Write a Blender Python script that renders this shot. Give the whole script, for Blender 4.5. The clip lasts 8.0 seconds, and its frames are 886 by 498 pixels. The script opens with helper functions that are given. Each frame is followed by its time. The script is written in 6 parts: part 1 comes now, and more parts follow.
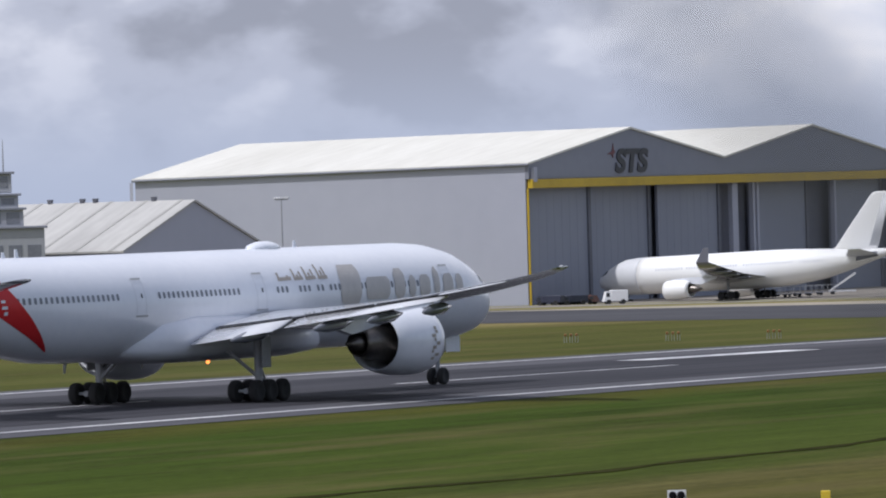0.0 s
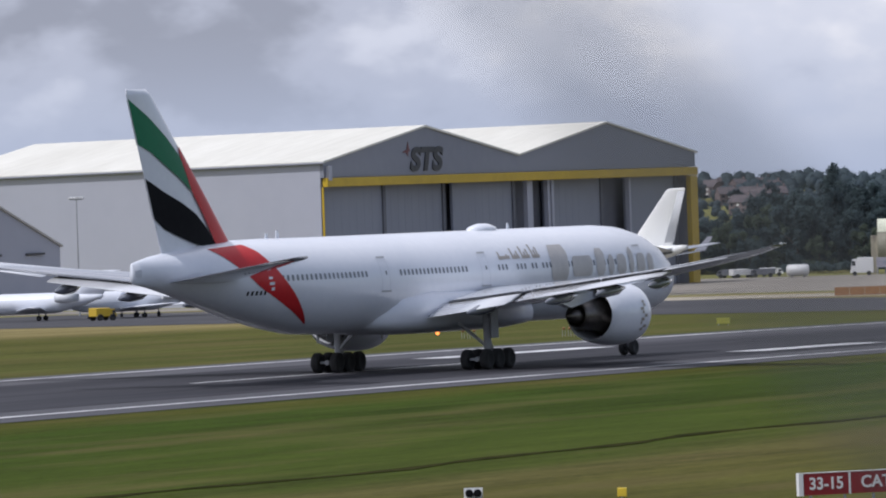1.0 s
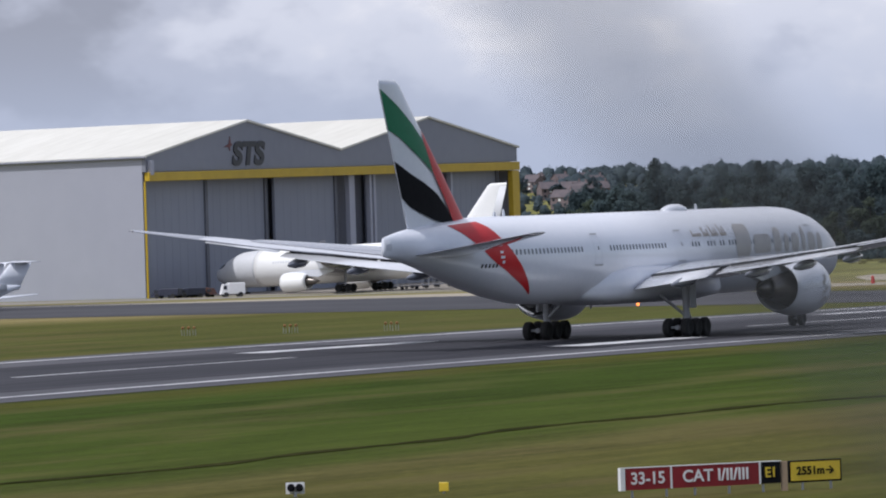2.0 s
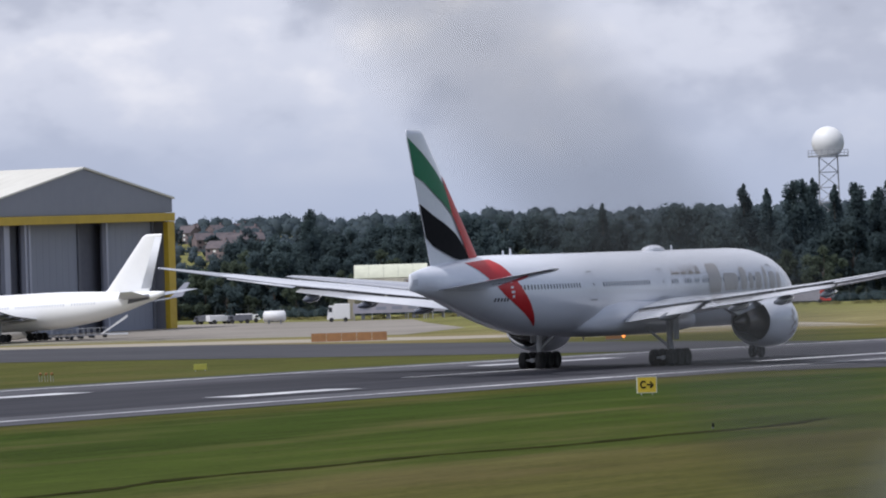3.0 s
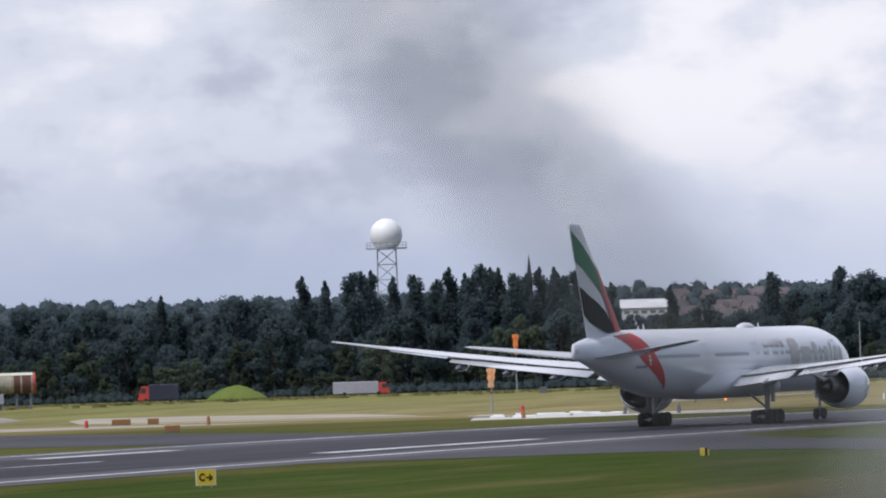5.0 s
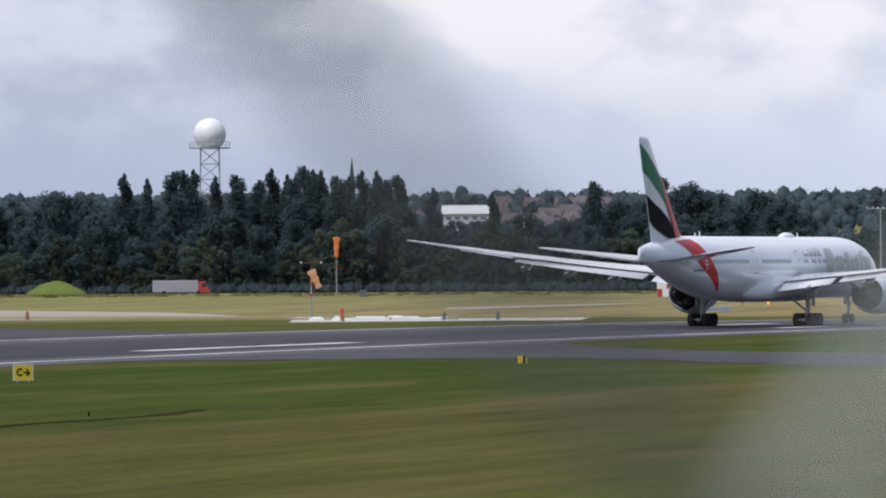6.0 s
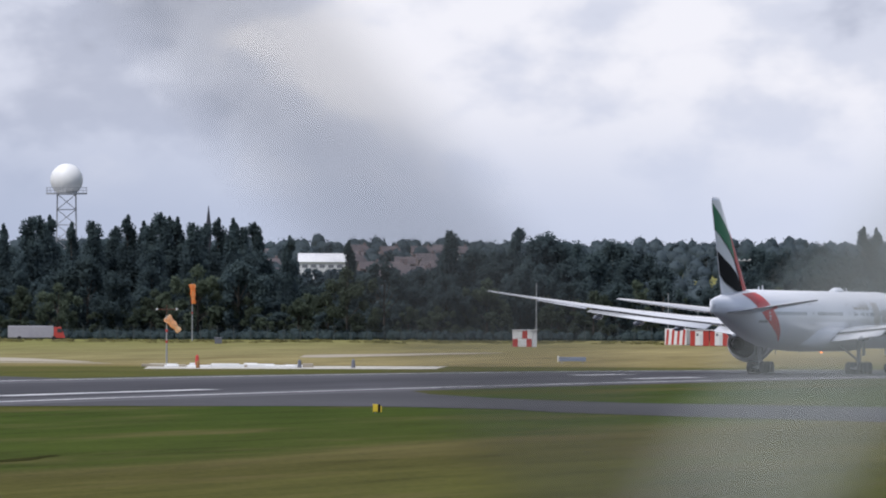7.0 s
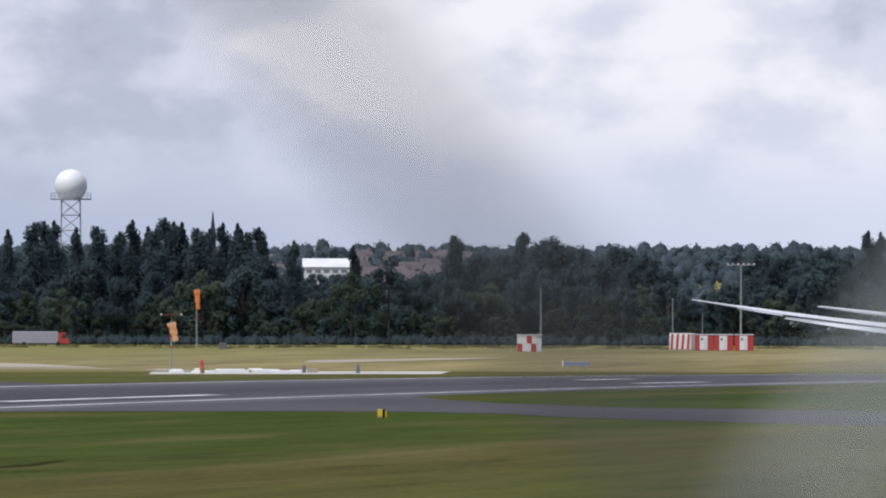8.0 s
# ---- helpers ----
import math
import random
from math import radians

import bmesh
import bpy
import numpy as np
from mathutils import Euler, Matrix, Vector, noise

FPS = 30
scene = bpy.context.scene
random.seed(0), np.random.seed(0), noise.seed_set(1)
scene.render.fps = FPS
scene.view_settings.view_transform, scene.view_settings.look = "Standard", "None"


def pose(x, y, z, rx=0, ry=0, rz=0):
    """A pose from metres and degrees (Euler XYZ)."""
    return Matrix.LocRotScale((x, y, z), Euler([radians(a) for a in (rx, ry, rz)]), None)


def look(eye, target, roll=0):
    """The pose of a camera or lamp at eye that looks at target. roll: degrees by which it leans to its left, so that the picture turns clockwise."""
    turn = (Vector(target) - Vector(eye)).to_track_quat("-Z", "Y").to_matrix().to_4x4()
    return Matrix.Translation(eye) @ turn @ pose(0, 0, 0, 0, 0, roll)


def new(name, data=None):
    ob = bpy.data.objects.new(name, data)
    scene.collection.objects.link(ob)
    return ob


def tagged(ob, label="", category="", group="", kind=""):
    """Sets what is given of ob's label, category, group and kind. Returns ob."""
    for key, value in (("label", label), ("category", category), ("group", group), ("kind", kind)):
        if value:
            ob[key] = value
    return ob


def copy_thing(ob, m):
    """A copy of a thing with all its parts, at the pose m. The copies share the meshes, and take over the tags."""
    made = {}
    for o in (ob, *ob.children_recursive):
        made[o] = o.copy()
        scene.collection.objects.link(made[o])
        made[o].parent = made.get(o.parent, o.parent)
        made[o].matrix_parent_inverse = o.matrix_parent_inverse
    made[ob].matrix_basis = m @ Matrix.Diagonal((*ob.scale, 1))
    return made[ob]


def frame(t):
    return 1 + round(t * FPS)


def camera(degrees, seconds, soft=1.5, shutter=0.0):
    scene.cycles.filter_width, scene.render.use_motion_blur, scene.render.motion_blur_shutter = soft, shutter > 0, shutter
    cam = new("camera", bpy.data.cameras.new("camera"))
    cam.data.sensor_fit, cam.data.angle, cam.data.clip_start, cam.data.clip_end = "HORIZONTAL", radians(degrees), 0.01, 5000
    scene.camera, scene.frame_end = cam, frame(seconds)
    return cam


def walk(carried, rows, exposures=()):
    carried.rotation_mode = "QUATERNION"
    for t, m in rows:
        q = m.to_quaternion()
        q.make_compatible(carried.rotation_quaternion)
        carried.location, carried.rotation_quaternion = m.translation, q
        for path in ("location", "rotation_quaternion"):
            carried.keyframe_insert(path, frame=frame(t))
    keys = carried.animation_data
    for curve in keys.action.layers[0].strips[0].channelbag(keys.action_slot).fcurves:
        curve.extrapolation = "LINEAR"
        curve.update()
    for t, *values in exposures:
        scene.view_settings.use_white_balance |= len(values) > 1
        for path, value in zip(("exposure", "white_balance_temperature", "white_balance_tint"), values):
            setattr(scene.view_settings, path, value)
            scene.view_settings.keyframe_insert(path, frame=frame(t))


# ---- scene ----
EYE = Vector((0.0, 0.0, 11.794))
SUN = Vector((-0.47, 0.27, 0.84)).normalized()


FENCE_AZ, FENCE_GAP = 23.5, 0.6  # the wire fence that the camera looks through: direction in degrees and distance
# the camera drifts a few centimetres along the fence: seconds, metres to the right
DRIFT = [(0.0, 0.0780), (1.0, 0.0735), (2.0, 0.0595), (3.0, 0.0434), (4.0, 0.0227), (5.0, 0.0160), (6.0, 0.0109), (7.0, 0.0050), (8.0, 0.0)]


def aim(t, yaw, pitch, roll):
    """Camera pose at t seconds: azimuth from the runway's direction, pitch and lean in degrees."""
    a, e, f = radians(yaw), radians(pitch), radians(FENCE_AZ)
    way = Vector((math.cos(e) * math.cos(a), math.cos(e) * math.sin(a), math.sin(e)))
    drift = float(np.interp(t, [row[0] for row in DRIFT], [row[1] for row in DRIFT]))
    eye = EYE + Vector((math.sin(f), -math.cos(f), 0)) * drift + Vector((0, 0, -FENCE_GAP * e))
    return look(eye, eye + way * 100, roll)


cam = camera(6.097, 8.0, soft=2.0)
walk(cam, [
    (0.0, aim(0.0, 29.328, -0.365, -1.678)),
    (0.1, aim(0.1, 29.061, -0.362, -1.663)),
    (0.2, aim(0.2, 28.787, -0.304, -1.649)),
    (0.3, aim(0.3, 28.409, -0.277, -1.635)),
    (0.4, aim(0.4, 28.129, -0.293, -1.621)),
    (0.5, aim(0.5, 27.949, -0.260, -1.606)),
    (0.6, aim(0.6, 27.888, -0.268, -1.674)),
    (0.7, aim(0.7, 27.994, -0.271, -1.741)),
    (0.8, aim(0.8, 28.100, -0.297, -1.808)),
    (0.9, aim(0.9, 28.038, -0.387, -1.876)),
    (1.0, aim(1.0, 27.919, -0.419, -1.943)),
    (1.1, aim(1.1, 27.637, -0.397, -1.880)),
    (1.2, aim(1.2, 27.442, -0.378, -1.816)),
    (2.3, aim(2.3, 26.346, -0.494, -2.009)),
    (2.5, aim(2.5, 25.973, -0.436, -2.085)),
    (3.0, aim(3.0, 24.308, -0.218, -1.736)),
    (3.2, aim(3.2, 23.618, -0.105, -1.681)),
    (3.5, aim(3.5, 22.803, 0.102, -1.597)),
    (3.7, aim(3.7, 22.385, 0.122, -1.588)),
    (4.0, aim(4.0, 22.061, 0.133, -1.573)),
    (5.3, aim(5.3, 20.942, 0.359, -1.700)),
    (5.5, aim(5.5, 20.718, 0.023, -1.283)),
    (5.7, aim(5.7, 20.578, -0.254, -0.905)),
    (5.9, aim(5.9, 20.165, -0.332, -0.528)),
    (6.0, aim(6.0, 20.036, -0.364, -0.339)),
    (6.2, aim(6.2, 19.874, -0.454, 0.038)),
    (6.3, aim(6.3, 19.778, -0.428, 0.227)),
    (6.5, aim(6.5, 19.484, -0.330, 0.604)),
    (6.7, aim(6.7, 19.147, -0.140, 0.448)),
    (6.9, aim(6.9, 18.896, -0.094, 0.291)),
    (7.0, aim(7.0, 19.045, -0.031, 0.213)),
    (7.2, aim(7.2, 19.173, -0.046, 0.190)),
    (7.3, aim(7.3, 19.123, -0.069, 0.178)),
    (7.5, aim(7.5, 19.078, -0.067, 0.154)),
    (7.8, aim(7.8, 19.096, -0.052, 0.130)),
    (8.0, aim(8.0, 19.075, 0.003, 0.113)),
], exposures=[(0.0, 0.0, 5980.0, 14.0), (8.0, 0.0, 5980.0, 14.0)])
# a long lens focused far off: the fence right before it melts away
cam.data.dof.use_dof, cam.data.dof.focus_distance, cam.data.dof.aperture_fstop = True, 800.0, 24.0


# ---- world and sun ----
def make_world():
    world = bpy.data.worlds.new("broken_cloud_sky")
    scene.world = world
    world.use_nodes = True
    nt = world.node_tree
    nt.nodes.clear()
    out = nt.nodes.new("ShaderNodeOutputWorld")
    bg = nt.nodes.new("ShaderNodeBackground")
    sky = nt.nodes.new("ShaderNodeTexSky")
    sky.sky_type, sky.sun_disc = "NISHITA", False
    sky.sun_elevation = math.asin(SUN.z)
    sky.sun_rotation = math.atan2(SUN.x, SUN.y)
    dim = nt.nodes.new("ShaderNodeMixRGB")
    dim.blend_type = "MULTIPLY"
    dim.inputs[0].default_value = 1
    dim.inputs[2].default_value = (0.10, 0.10, 0.10, 1)
    nt.links.new(sky.outputs[0], dim.inputs[1])
    tc = nt.nodes.new("ShaderNodeTexCoord")
    # cloud layers: wide banks, smaller heaps
    def layer(scale, loc, detail, rough):
        mp = nt.nodes.new("ShaderNodeMapping")
        mp.inputs["Scale"].default_value = scale
        mp.inputs["Location"].default_value = loc
        nt.links.new(tc.outputs["Generated"], mp.inputs[0])
        n = nt.nodes.new("ShaderNodeTexNoise")
        n.inputs["Scale"].default_value = 1
        n.inputs["Detail"].default_value = detail
        n.inputs["Roughness"].default_value = rough
        nt.links.new(mp.outputs[0], n.inputs["Vector"])
        return n.outputs["Fac"]
    def ramp(src, *stops):
        r = nt.nodes.new("ShaderNodeValToRGB")
        r.color_ramp.interpolation = "EASE"
        while len(r.color_ramp.elements) < len(stops):
            r.color_ramp.elements.new(0.5)
        for e, (p, c) in zip(r.color_ramp.elements, stops):
            e.position, e.color = p, (*c, 1)
        nt.links.new(src, r.inputs[0])
        return r.outputs[0]
    big = layer((15, 15, 40), CLOUD_SHIFT, 3, 0.5)
    small = layer((62, 62, 104), (2.7, 8.1, 3.3), 4, 0.5)
    blend = nt.nodes.new("ShaderNodeMixRGB")
    blend.inputs[0].default_value = 0.44
    nt.links.new(big, blend.inputs[1])
    nt.links.new(small, blend.inputs[2])
    sep = nt.nodes.new("ShaderNodeSeparateXYZ")
    nt.links.new(tc.outputs["Generated"], sep.inputs[0])
    # the cover is thinner, hence brighter, low over the runway's far end
    thin = ramp(sep.outputs[1], (0.24, (0.11, 0.11, 0.11)), (0.42, (0.02, 0.02, 0.02)), (0.55, (0.0, 0.0, 0.0)))
    lift = nt.nodes.new("ShaderNodeMixRGB")
    lift.blend_type = "ADD"
    lift.inputs[0].default_value = 1
    nt.links.new(blend.outputs[0], lift.inputs[1])
    nt.links.new(thin, lift.inputs[2])
    tone = ramp(lift.outputs[0], (0.36, (0.34, 0.355, 0.41)), (0.46, (0.52, 0.54, 0.61)), (0.55, (0.72, 0.73, 0.78)), (0.66, (0.96, 0.93, 0.91)))
    # towards the horizon the banks merge into an even grey blue
    low = ramp(sep.outputs[2], (0.0, (1, 1, 1)), (0.022, (0, 0, 0)))
    hor = nt.nodes.new("ShaderNodeMixRGB")
    nt.links.new(ramp(sep.outputs[1], (0.25, (0.74, 0.77, 0.85)), (0.39, (0.47, 0.52, 0.63))), hor.inputs[2])
    nt.links.new(low, hor.inputs[0])
    nt.links.new(tone, hor.inputs[1])
    mix = nt.nodes.new("ShaderNodeMixRGB")
    # unseen cover behind the camera's stand is thinned, darkening faces turned that way
    cover = ramp(turn_y(nt, sep.outputs[1]), (0.25, (0.30, 0.30, 0.30)), (0.56, (0.92, 0.92, 0.92)))
    nt.links.new(cover, mix.inputs[0])
    nt.links.new(dim.outputs[0], mix.inputs[1])
    nt.links.new(hor.outputs[0], mix.inputs[2])
    bg.inputs["Strength"].default_value = 1.0
    nt.links.new(mix.outputs[0], bg.inputs[0])
    nt.links.new(bg.outputs[0], out.inputs[0])


def turn_y(nt, socket):
    """Maps a direction's y from -1..1 to 0..1."""
    n = nt.nodes.new("ShaderNodeMath")
    n.operation = "MULTIPLY_ADD"
    n.inputs[1].default_value, n.inputs[2].default_value = 0.5, 0.5
    nt.links.new(socket, n.inputs[0])
    return n.outputs[0]


CLOUD_SHIFT = (0.4, 1.3, 0.2)
make_world()
sun = new("sun", bpy.data.lights.new("sun", "SUN"))
sun.data.energy, sun.data.angle, sun.data.color = 2.9, radians(0.6), (1.0, 0.96, 0.89)
sun.matrix_world = look(SUN * 500, (0, 0, 0))


# ---- materials ----
def surf(name, c1, c2=None, rough=0.6, metal=0.0, big=0.3, fine=4.0, stretch=(1, 1, 1), bump=0.1, bump_size=0.02, random_tint=0.0, island=0.0,
         translucent=0.0, emit=0.0, coat=0.0, spec=0.5):
    """A procedural surface: two colours mixed by a coarse and a fine noise in metres, with relief from the fine one."""
    m = bpy.data.materials.new(name)
    m.use_nodes = True
    nt = m.node_tree
    p = nt.nodes["Principled BSDF"]
    c2 = c2 or tuple(min(1, v * 0.8) for v in c1)
    tc = nt.nodes.new("ShaderNodeTexCoord")
    mp = nt.nodes.new("ShaderNodeMapping")
    mp.inputs["Scale"].default_value = stretch
    nt.links.new(tc.outputs["Object"], mp.inputs[0])
    noises = []
    for s, d in ((big, 3), (fine, 4)):
        n = nt.nodes.new("ShaderNodeTexNoise")
        n.inputs["Scale"].default_value, n.inputs["Detail"].default_value = s, d
        nt.links.new(mp.outputs[0], n.inputs["Vector"])
        noises.append(n.outputs["Fac"])
    add = nt.nodes.new("ShaderNodeMath")
    add.operation = "MULTIPLY_ADD"
    add.inputs[1].default_value = 0.6
    nt.links.new(noises[0], add.inputs[0])
    half = nt.nodes.new("ShaderNodeMath")
    half.operation = "MULTIPLY"
    half.inputs[1].default_value = 0.4
    nt.links.new(noises[1], half.inputs[0])
    nt.links.new(half.outputs[0], add.inputs[2])
    rp = nt.nodes.new("ShaderNodeValToRGB")
    rp.color_ramp.elements[0].position, rp.color_ramp.elements[0].color = 0.36, (*c1, 1)
    rp.color_ramp.elements[1].position, rp.color_ramp.elements[1].color = 0.64, (*c2, 1)
    nt.links.new(add.outputs[0], rp.inputs[0])
    colour = rp.outputs[0]
    for amount, node, socket in ((random_tint, "ShaderNodeObjectInfo", "Random"), (island, "ShaderNodeNewGeometry", "Random Per Island")):
        if amount:
            src = nt.nodes.new(node)
            mr = nt.nodes.new("ShaderNodeMapRange")
            mr.inputs["To Min"].default_value, mr.inputs["To Max"].default_value = 1 - amount, 1 + amount
            nt.links.new(src.outputs[socket], mr.inputs["Value"])
            hs = nt.nodes.new("ShaderNodeHueSaturation")
            nt.links.new(mr.outputs[0], hs.inputs["Value"])
            nt.links.new(colour, hs.inputs["Color"])
            colour = hs.outputs[0]
    nt.links.new(colour, p.inputs["Base Color"])
    p.inputs["Roughness"].default_value, p.inputs["Metallic"].default_value = rough, metal
    p.inputs["Coat Weight"].default_value = coat
    p.inputs["Specular IOR Level"].default_value = spec
    if translucent:
        p.inputs["Transmission Weight"].default_value = 0
        tr = nt.nodes.new("ShaderNodeBsdfTranslucent")
        nt.links.new(colour, tr.inputs["Color"])
        mx = nt.nodes.new("ShaderNodeMixShader")
        mx.inputs[0].default_value = translucent
        nt.links.new(p.outputs[0], mx.inputs[1])
        nt.links.new(tr.outputs[0], mx.inputs[2])
        nt.links.new(mx.outputs[0], nt.nodes["Material Output"].inputs["Surface"])
    if emit:
        nt.links.new(colour, p.inputs["Emission Color"])
        p.inputs["Emission Strength"].default_value = emit
    if bump:
        b = nt.nodes.new("ShaderNodeBump")
        b.inputs["Strength"].default_value, b.inputs["Distance"].default_value = bump, bump_size
        nt.links.new(noises[1], b.inputs["Height"])
        nt.links.new(b.outputs[0], p.inputs["Normal"])
    return m


def grass_material():
    """Mown airfield grass: streaks along the runway at three scales, strips of different mowing across it, dry patches."""
    m = bpy.data.materials.new("airfield_grass")
    m.use_nodes = True
    nt = m.node_tree
    p = nt.nodes["Principled BSDF"]
    p.inputs["Roughness"].default_value = 0.95
    p.inputs["Specular IOR Level"].default_value = 0.02
    tc = nt.nodes.new("ShaderNodeTexCoord")

    def streak(scale, stretch, detail):
        mp = nt.nodes.new("ShaderNodeMapping")
        mp.inputs["Scale"].default_value = stretch
        nt.links.new(tc.outputs["Object"], mp.inputs[0])
        n = nt.nodes.new("ShaderNodeTexNoise")
        n.inputs["Scale"].default_value, n.inputs["Detail"].default_value, n.inputs["Roughness"].default_value = scale, detail, 0.6
        nt.links.new(mp.outputs[0], n.inputs["Vector"])
        return n.outputs["Fac"]

    def maths(op, a, b, c=None):
        n = nt.nodes.new("ShaderNodeMath")
        n.operation = op
        for i, v in enumerate((a, b, c)):
            if v is None:
                continue
            if isinstance(v, float):
                n.inputs[i].default_value = v
            else:
                nt.links.new(v, n.inputs[i])
        return n.outputs[0]

    def ramp(src, stops):
        r = nt.nodes.new("ShaderNodeValToRGB")
        while len(r.color_ramp.elements) < len(stops):
            r.color_ramp.elements.new(0.5)
        for e, (pos, c) in zip(r.color_ramp.elements, stops):
            e.position, e.color = pos, (*c, 1)
        nt.links.new(src, r.inputs[0])
        return r.outputs[0]

    sep = nt.nodes.new("ShaderNodeSeparateXYZ")
    nt.links.new(tc.outputs["Object"], sep.inputs[0])
    wob = streak(0.02, (1, 1, 1), 3)
    y = maths("MULTIPLY_ADD", wob, 12.0, sep.outputs[1])
    far = maths("MAXIMUM", maths("SUBTRACT", sep.outputs[0], 620.0), 0.0)
    y = maths("MULTIPLY_ADD", far, 0.12, y)
    k = maths("MULTIPLY_ADD", y, 1 / 500.0, -107.0 / 500.0)
    strips = ramp(k, ((0.0, (0.060, 0.066, 0.014)), (0.105, (0.072, 0.068, 0.018)), (0.118, (0.088, 0.080, 0.026)), (0.128, (0.046, 0.060, 0.010)), (0.175, (0.040, 0.058, 0.008)), (0.235, (0.034, 0.054, 0.007)),
                      (0.252, (0.060, 0.060, 0.012)), (0.262, (0.040, 0.052, 0.012)), (0.35, (0.062, 0.068, 0.018)), (0.55, (0.080, 0.082, 0.021)), (0.60, (0.175, 0.145, 0.062)), (0.70, (0.235, 0.195, 0.092)), (0.85, (0.205, 0.183, 0.082)), (1.0, (0.175, 0.172, 0.062))))
    coarse = streak(0.03, (0.35, 1.4, 1), 4)
    mid = streak(0.25, (0.22, 1.6, 1), 4)
    fine = streak(2.2, (0.5, 1.2, 1), 4)
    val = maths("MULTIPLY_ADD", coarse, 0.9, maths("MULTIPLY_ADD", mid, 1.0, maths("MULTIPLY", fine, 0.9)))
    gain = maths("MULTIPLY_ADD", val, 1.15, -0.58)
    mul = nt.nodes.new("ShaderNodeMixRGB")
    mul.blend_type = "MULTIPLY"
    mul.inputs[0].default_value = 1
    nt.links.new(strips, mul.inputs[1])
    nt.links.new(gain, mul.inputs[2])
    dry = nt.nodes.new("ShaderNodeMixRGB")
    dry.inputs[2].default_value = (0.12, 0.095, 0.04, 1)
    nt.links.new(ramp(streak(0.07, (0.3, 1.5, 1), 5), ((0.50, (0, 0, 0)), (0.74, (0.7, 0.7, 0.7)))), dry.inputs[0])
    nt.links.new(mul.outputs[0], dry.inputs[1])
    nt.links.new(dry.outputs[0], p.inputs["Base Color"])
    b = nt.nodes.new("ShaderNodeBump")
    b.inputs["Strength"].default_value, b.inputs["Distance"].default_value = 0.6, 0.12
    nt.links.new(fine, b.inputs["Height"])
    nt.links.new(b.outputs[0], p.inputs["Normal"])
    return m


GRASS = grass_material()
ASPHALT = surf("runway_asphalt", (0.070, 0.070, 0.080), (0.105, 0.103, 0.112), rough=0.9, big=0.04, fine=0.6, stretch=(0.12, 1, 1), bump=0.2, spec=0.12)
RUBBER = surf("rubbered_asphalt", (0.020, 0.020, 0.025), (0.068, 0.067, 0.077), rough=0.85, big=0.06, fine=0.8, stretch=(0.05, 1, 1), bump=0.2, spec=0.15)
TAXI = surf("taxiway_asphalt", (0.046, 0.046, 0.052), (0.074, 0.073, 0.079), rough=0.9, big=0.03, fine=0.4, bump=0.2, spec=0.12)
CONCRETE = surf("pale_concrete", (0.29, 0.255, 0.20), (0.38, 0.34, 0.27), rough=0.9, big=0.05, fine=0.8, bump=0.2, spec=0.1)
PAINT = surf("worn_white_paint", (0.30, 0.30, 0.32), (0.80, 0.80, 0.80), rough=0.6, big=0.15, fine=1.2, stretch=(0.3, 1, 1), bump=0.1)
APRON = surf("grey_apron_concrete", (0.21, 0.19, 0.165), (0.29, 0.265, 0.23), rough=0.9, big=0.05, fine=0.8, bump=0.2, spec=0.1)
BLEACHED = surf("bleached_concrete", (0.24, 0.23, 0.20), (0.66, 0.63, 0.56), rough=0.9, big=0.25, fine=1.1, stretch=(1, 0.5, 1), bump=0.2, spec=0.1)
SOIL = surf("dark_soil", (0.022, 0.024, 0.010), (0.045, 0.045, 0.018), rough=0.98, big=0.3, fine=3, spec=0.0)
WHITE = surf("aircraft_white", (0.74, 0.76, 0.815), (0.68, 0.705, 0.77), rough=0.28, big=0.15, fine=2.0, bump=0.02, coat=0.3)
# wing greys: shaded underside darkened, sunlit top and flaps lightened in the colour
WING_GREY = surf("wing_grey_with_shade", (0.16, 0.17, 0.20), (0.13, 0.14, 0.165), rough=0.22, big=0.2, fine=2.0, bump=0.02, coat=1.0)
FLAP_GREY = surf("wing_pale_with_sun", (0.66, 0.67, 0.70), (0.58, 0.59, 0.62), rough=0.25, big=0.2, fine=2.0, bump=0.02, coat=0.8)
RED = surf("livery_red", (0.56, 0.018, 0.022), (0.47, 0.015, 0.02), rough=0.4, big=0.2, fine=2, bump=0.02, spec=0.25)
GREEN = surf("livery_green", (0.010, 0.18, 0.085), (0.008, 0.15, 0.07), rough=0.4, big=0.2, fine=2, bump=0.02, spec=0.25)
BLACK = surf("livery_black", (0.008, 0.008, 0.010), (0.013, 0.013, 0.015), rough=0.6, big=0.2, fine=2, bump=0.02, spec=0.04)
GOLD = surf("livery_gold_grey", (0.36, 0.32, 0.28), (0.30, 0.27, 0.235), rough=0.4, big=0.3, fine=2, bump=0.02)
TITLE = surf("faded_gold_grey", (0.50, 0.475, 0.455), (0.43, 0.41, 0.395), rough=0.4, big=0.8, fine=3, bump=0.02)
CABIN = surf("shaded_cabin_pane", (0.15, 0.16, 0.19), (0.21, 0.22, 0.25), rough=0.15, big=0.5, fine=3, bump=0)
PANE = surf("dark_cabin_glass", (0.03, 0.035, 0.045), (0.05, 0.055, 0.065), rough=0.12, big=0.5, fine=3, bump=0)
SEAM = surf("panel_seam", (0.54, 0.56, 0.61), (0.58, 0.60, 0.65), rough=0.6, big=0.5, fine=3, bump=0)
TYRE = surf("black_tyre", (0.018, 0.018, 0.019), (0.03, 0.03, 0.03), rough=0.85, big=0.8, fine=5)
METAL = surf("dull_metal", (0.36, 0.36, 0.38), (0.27, 0.27, 0.28), rough=0.4, metal=0.8, big=0.6, fine=5)
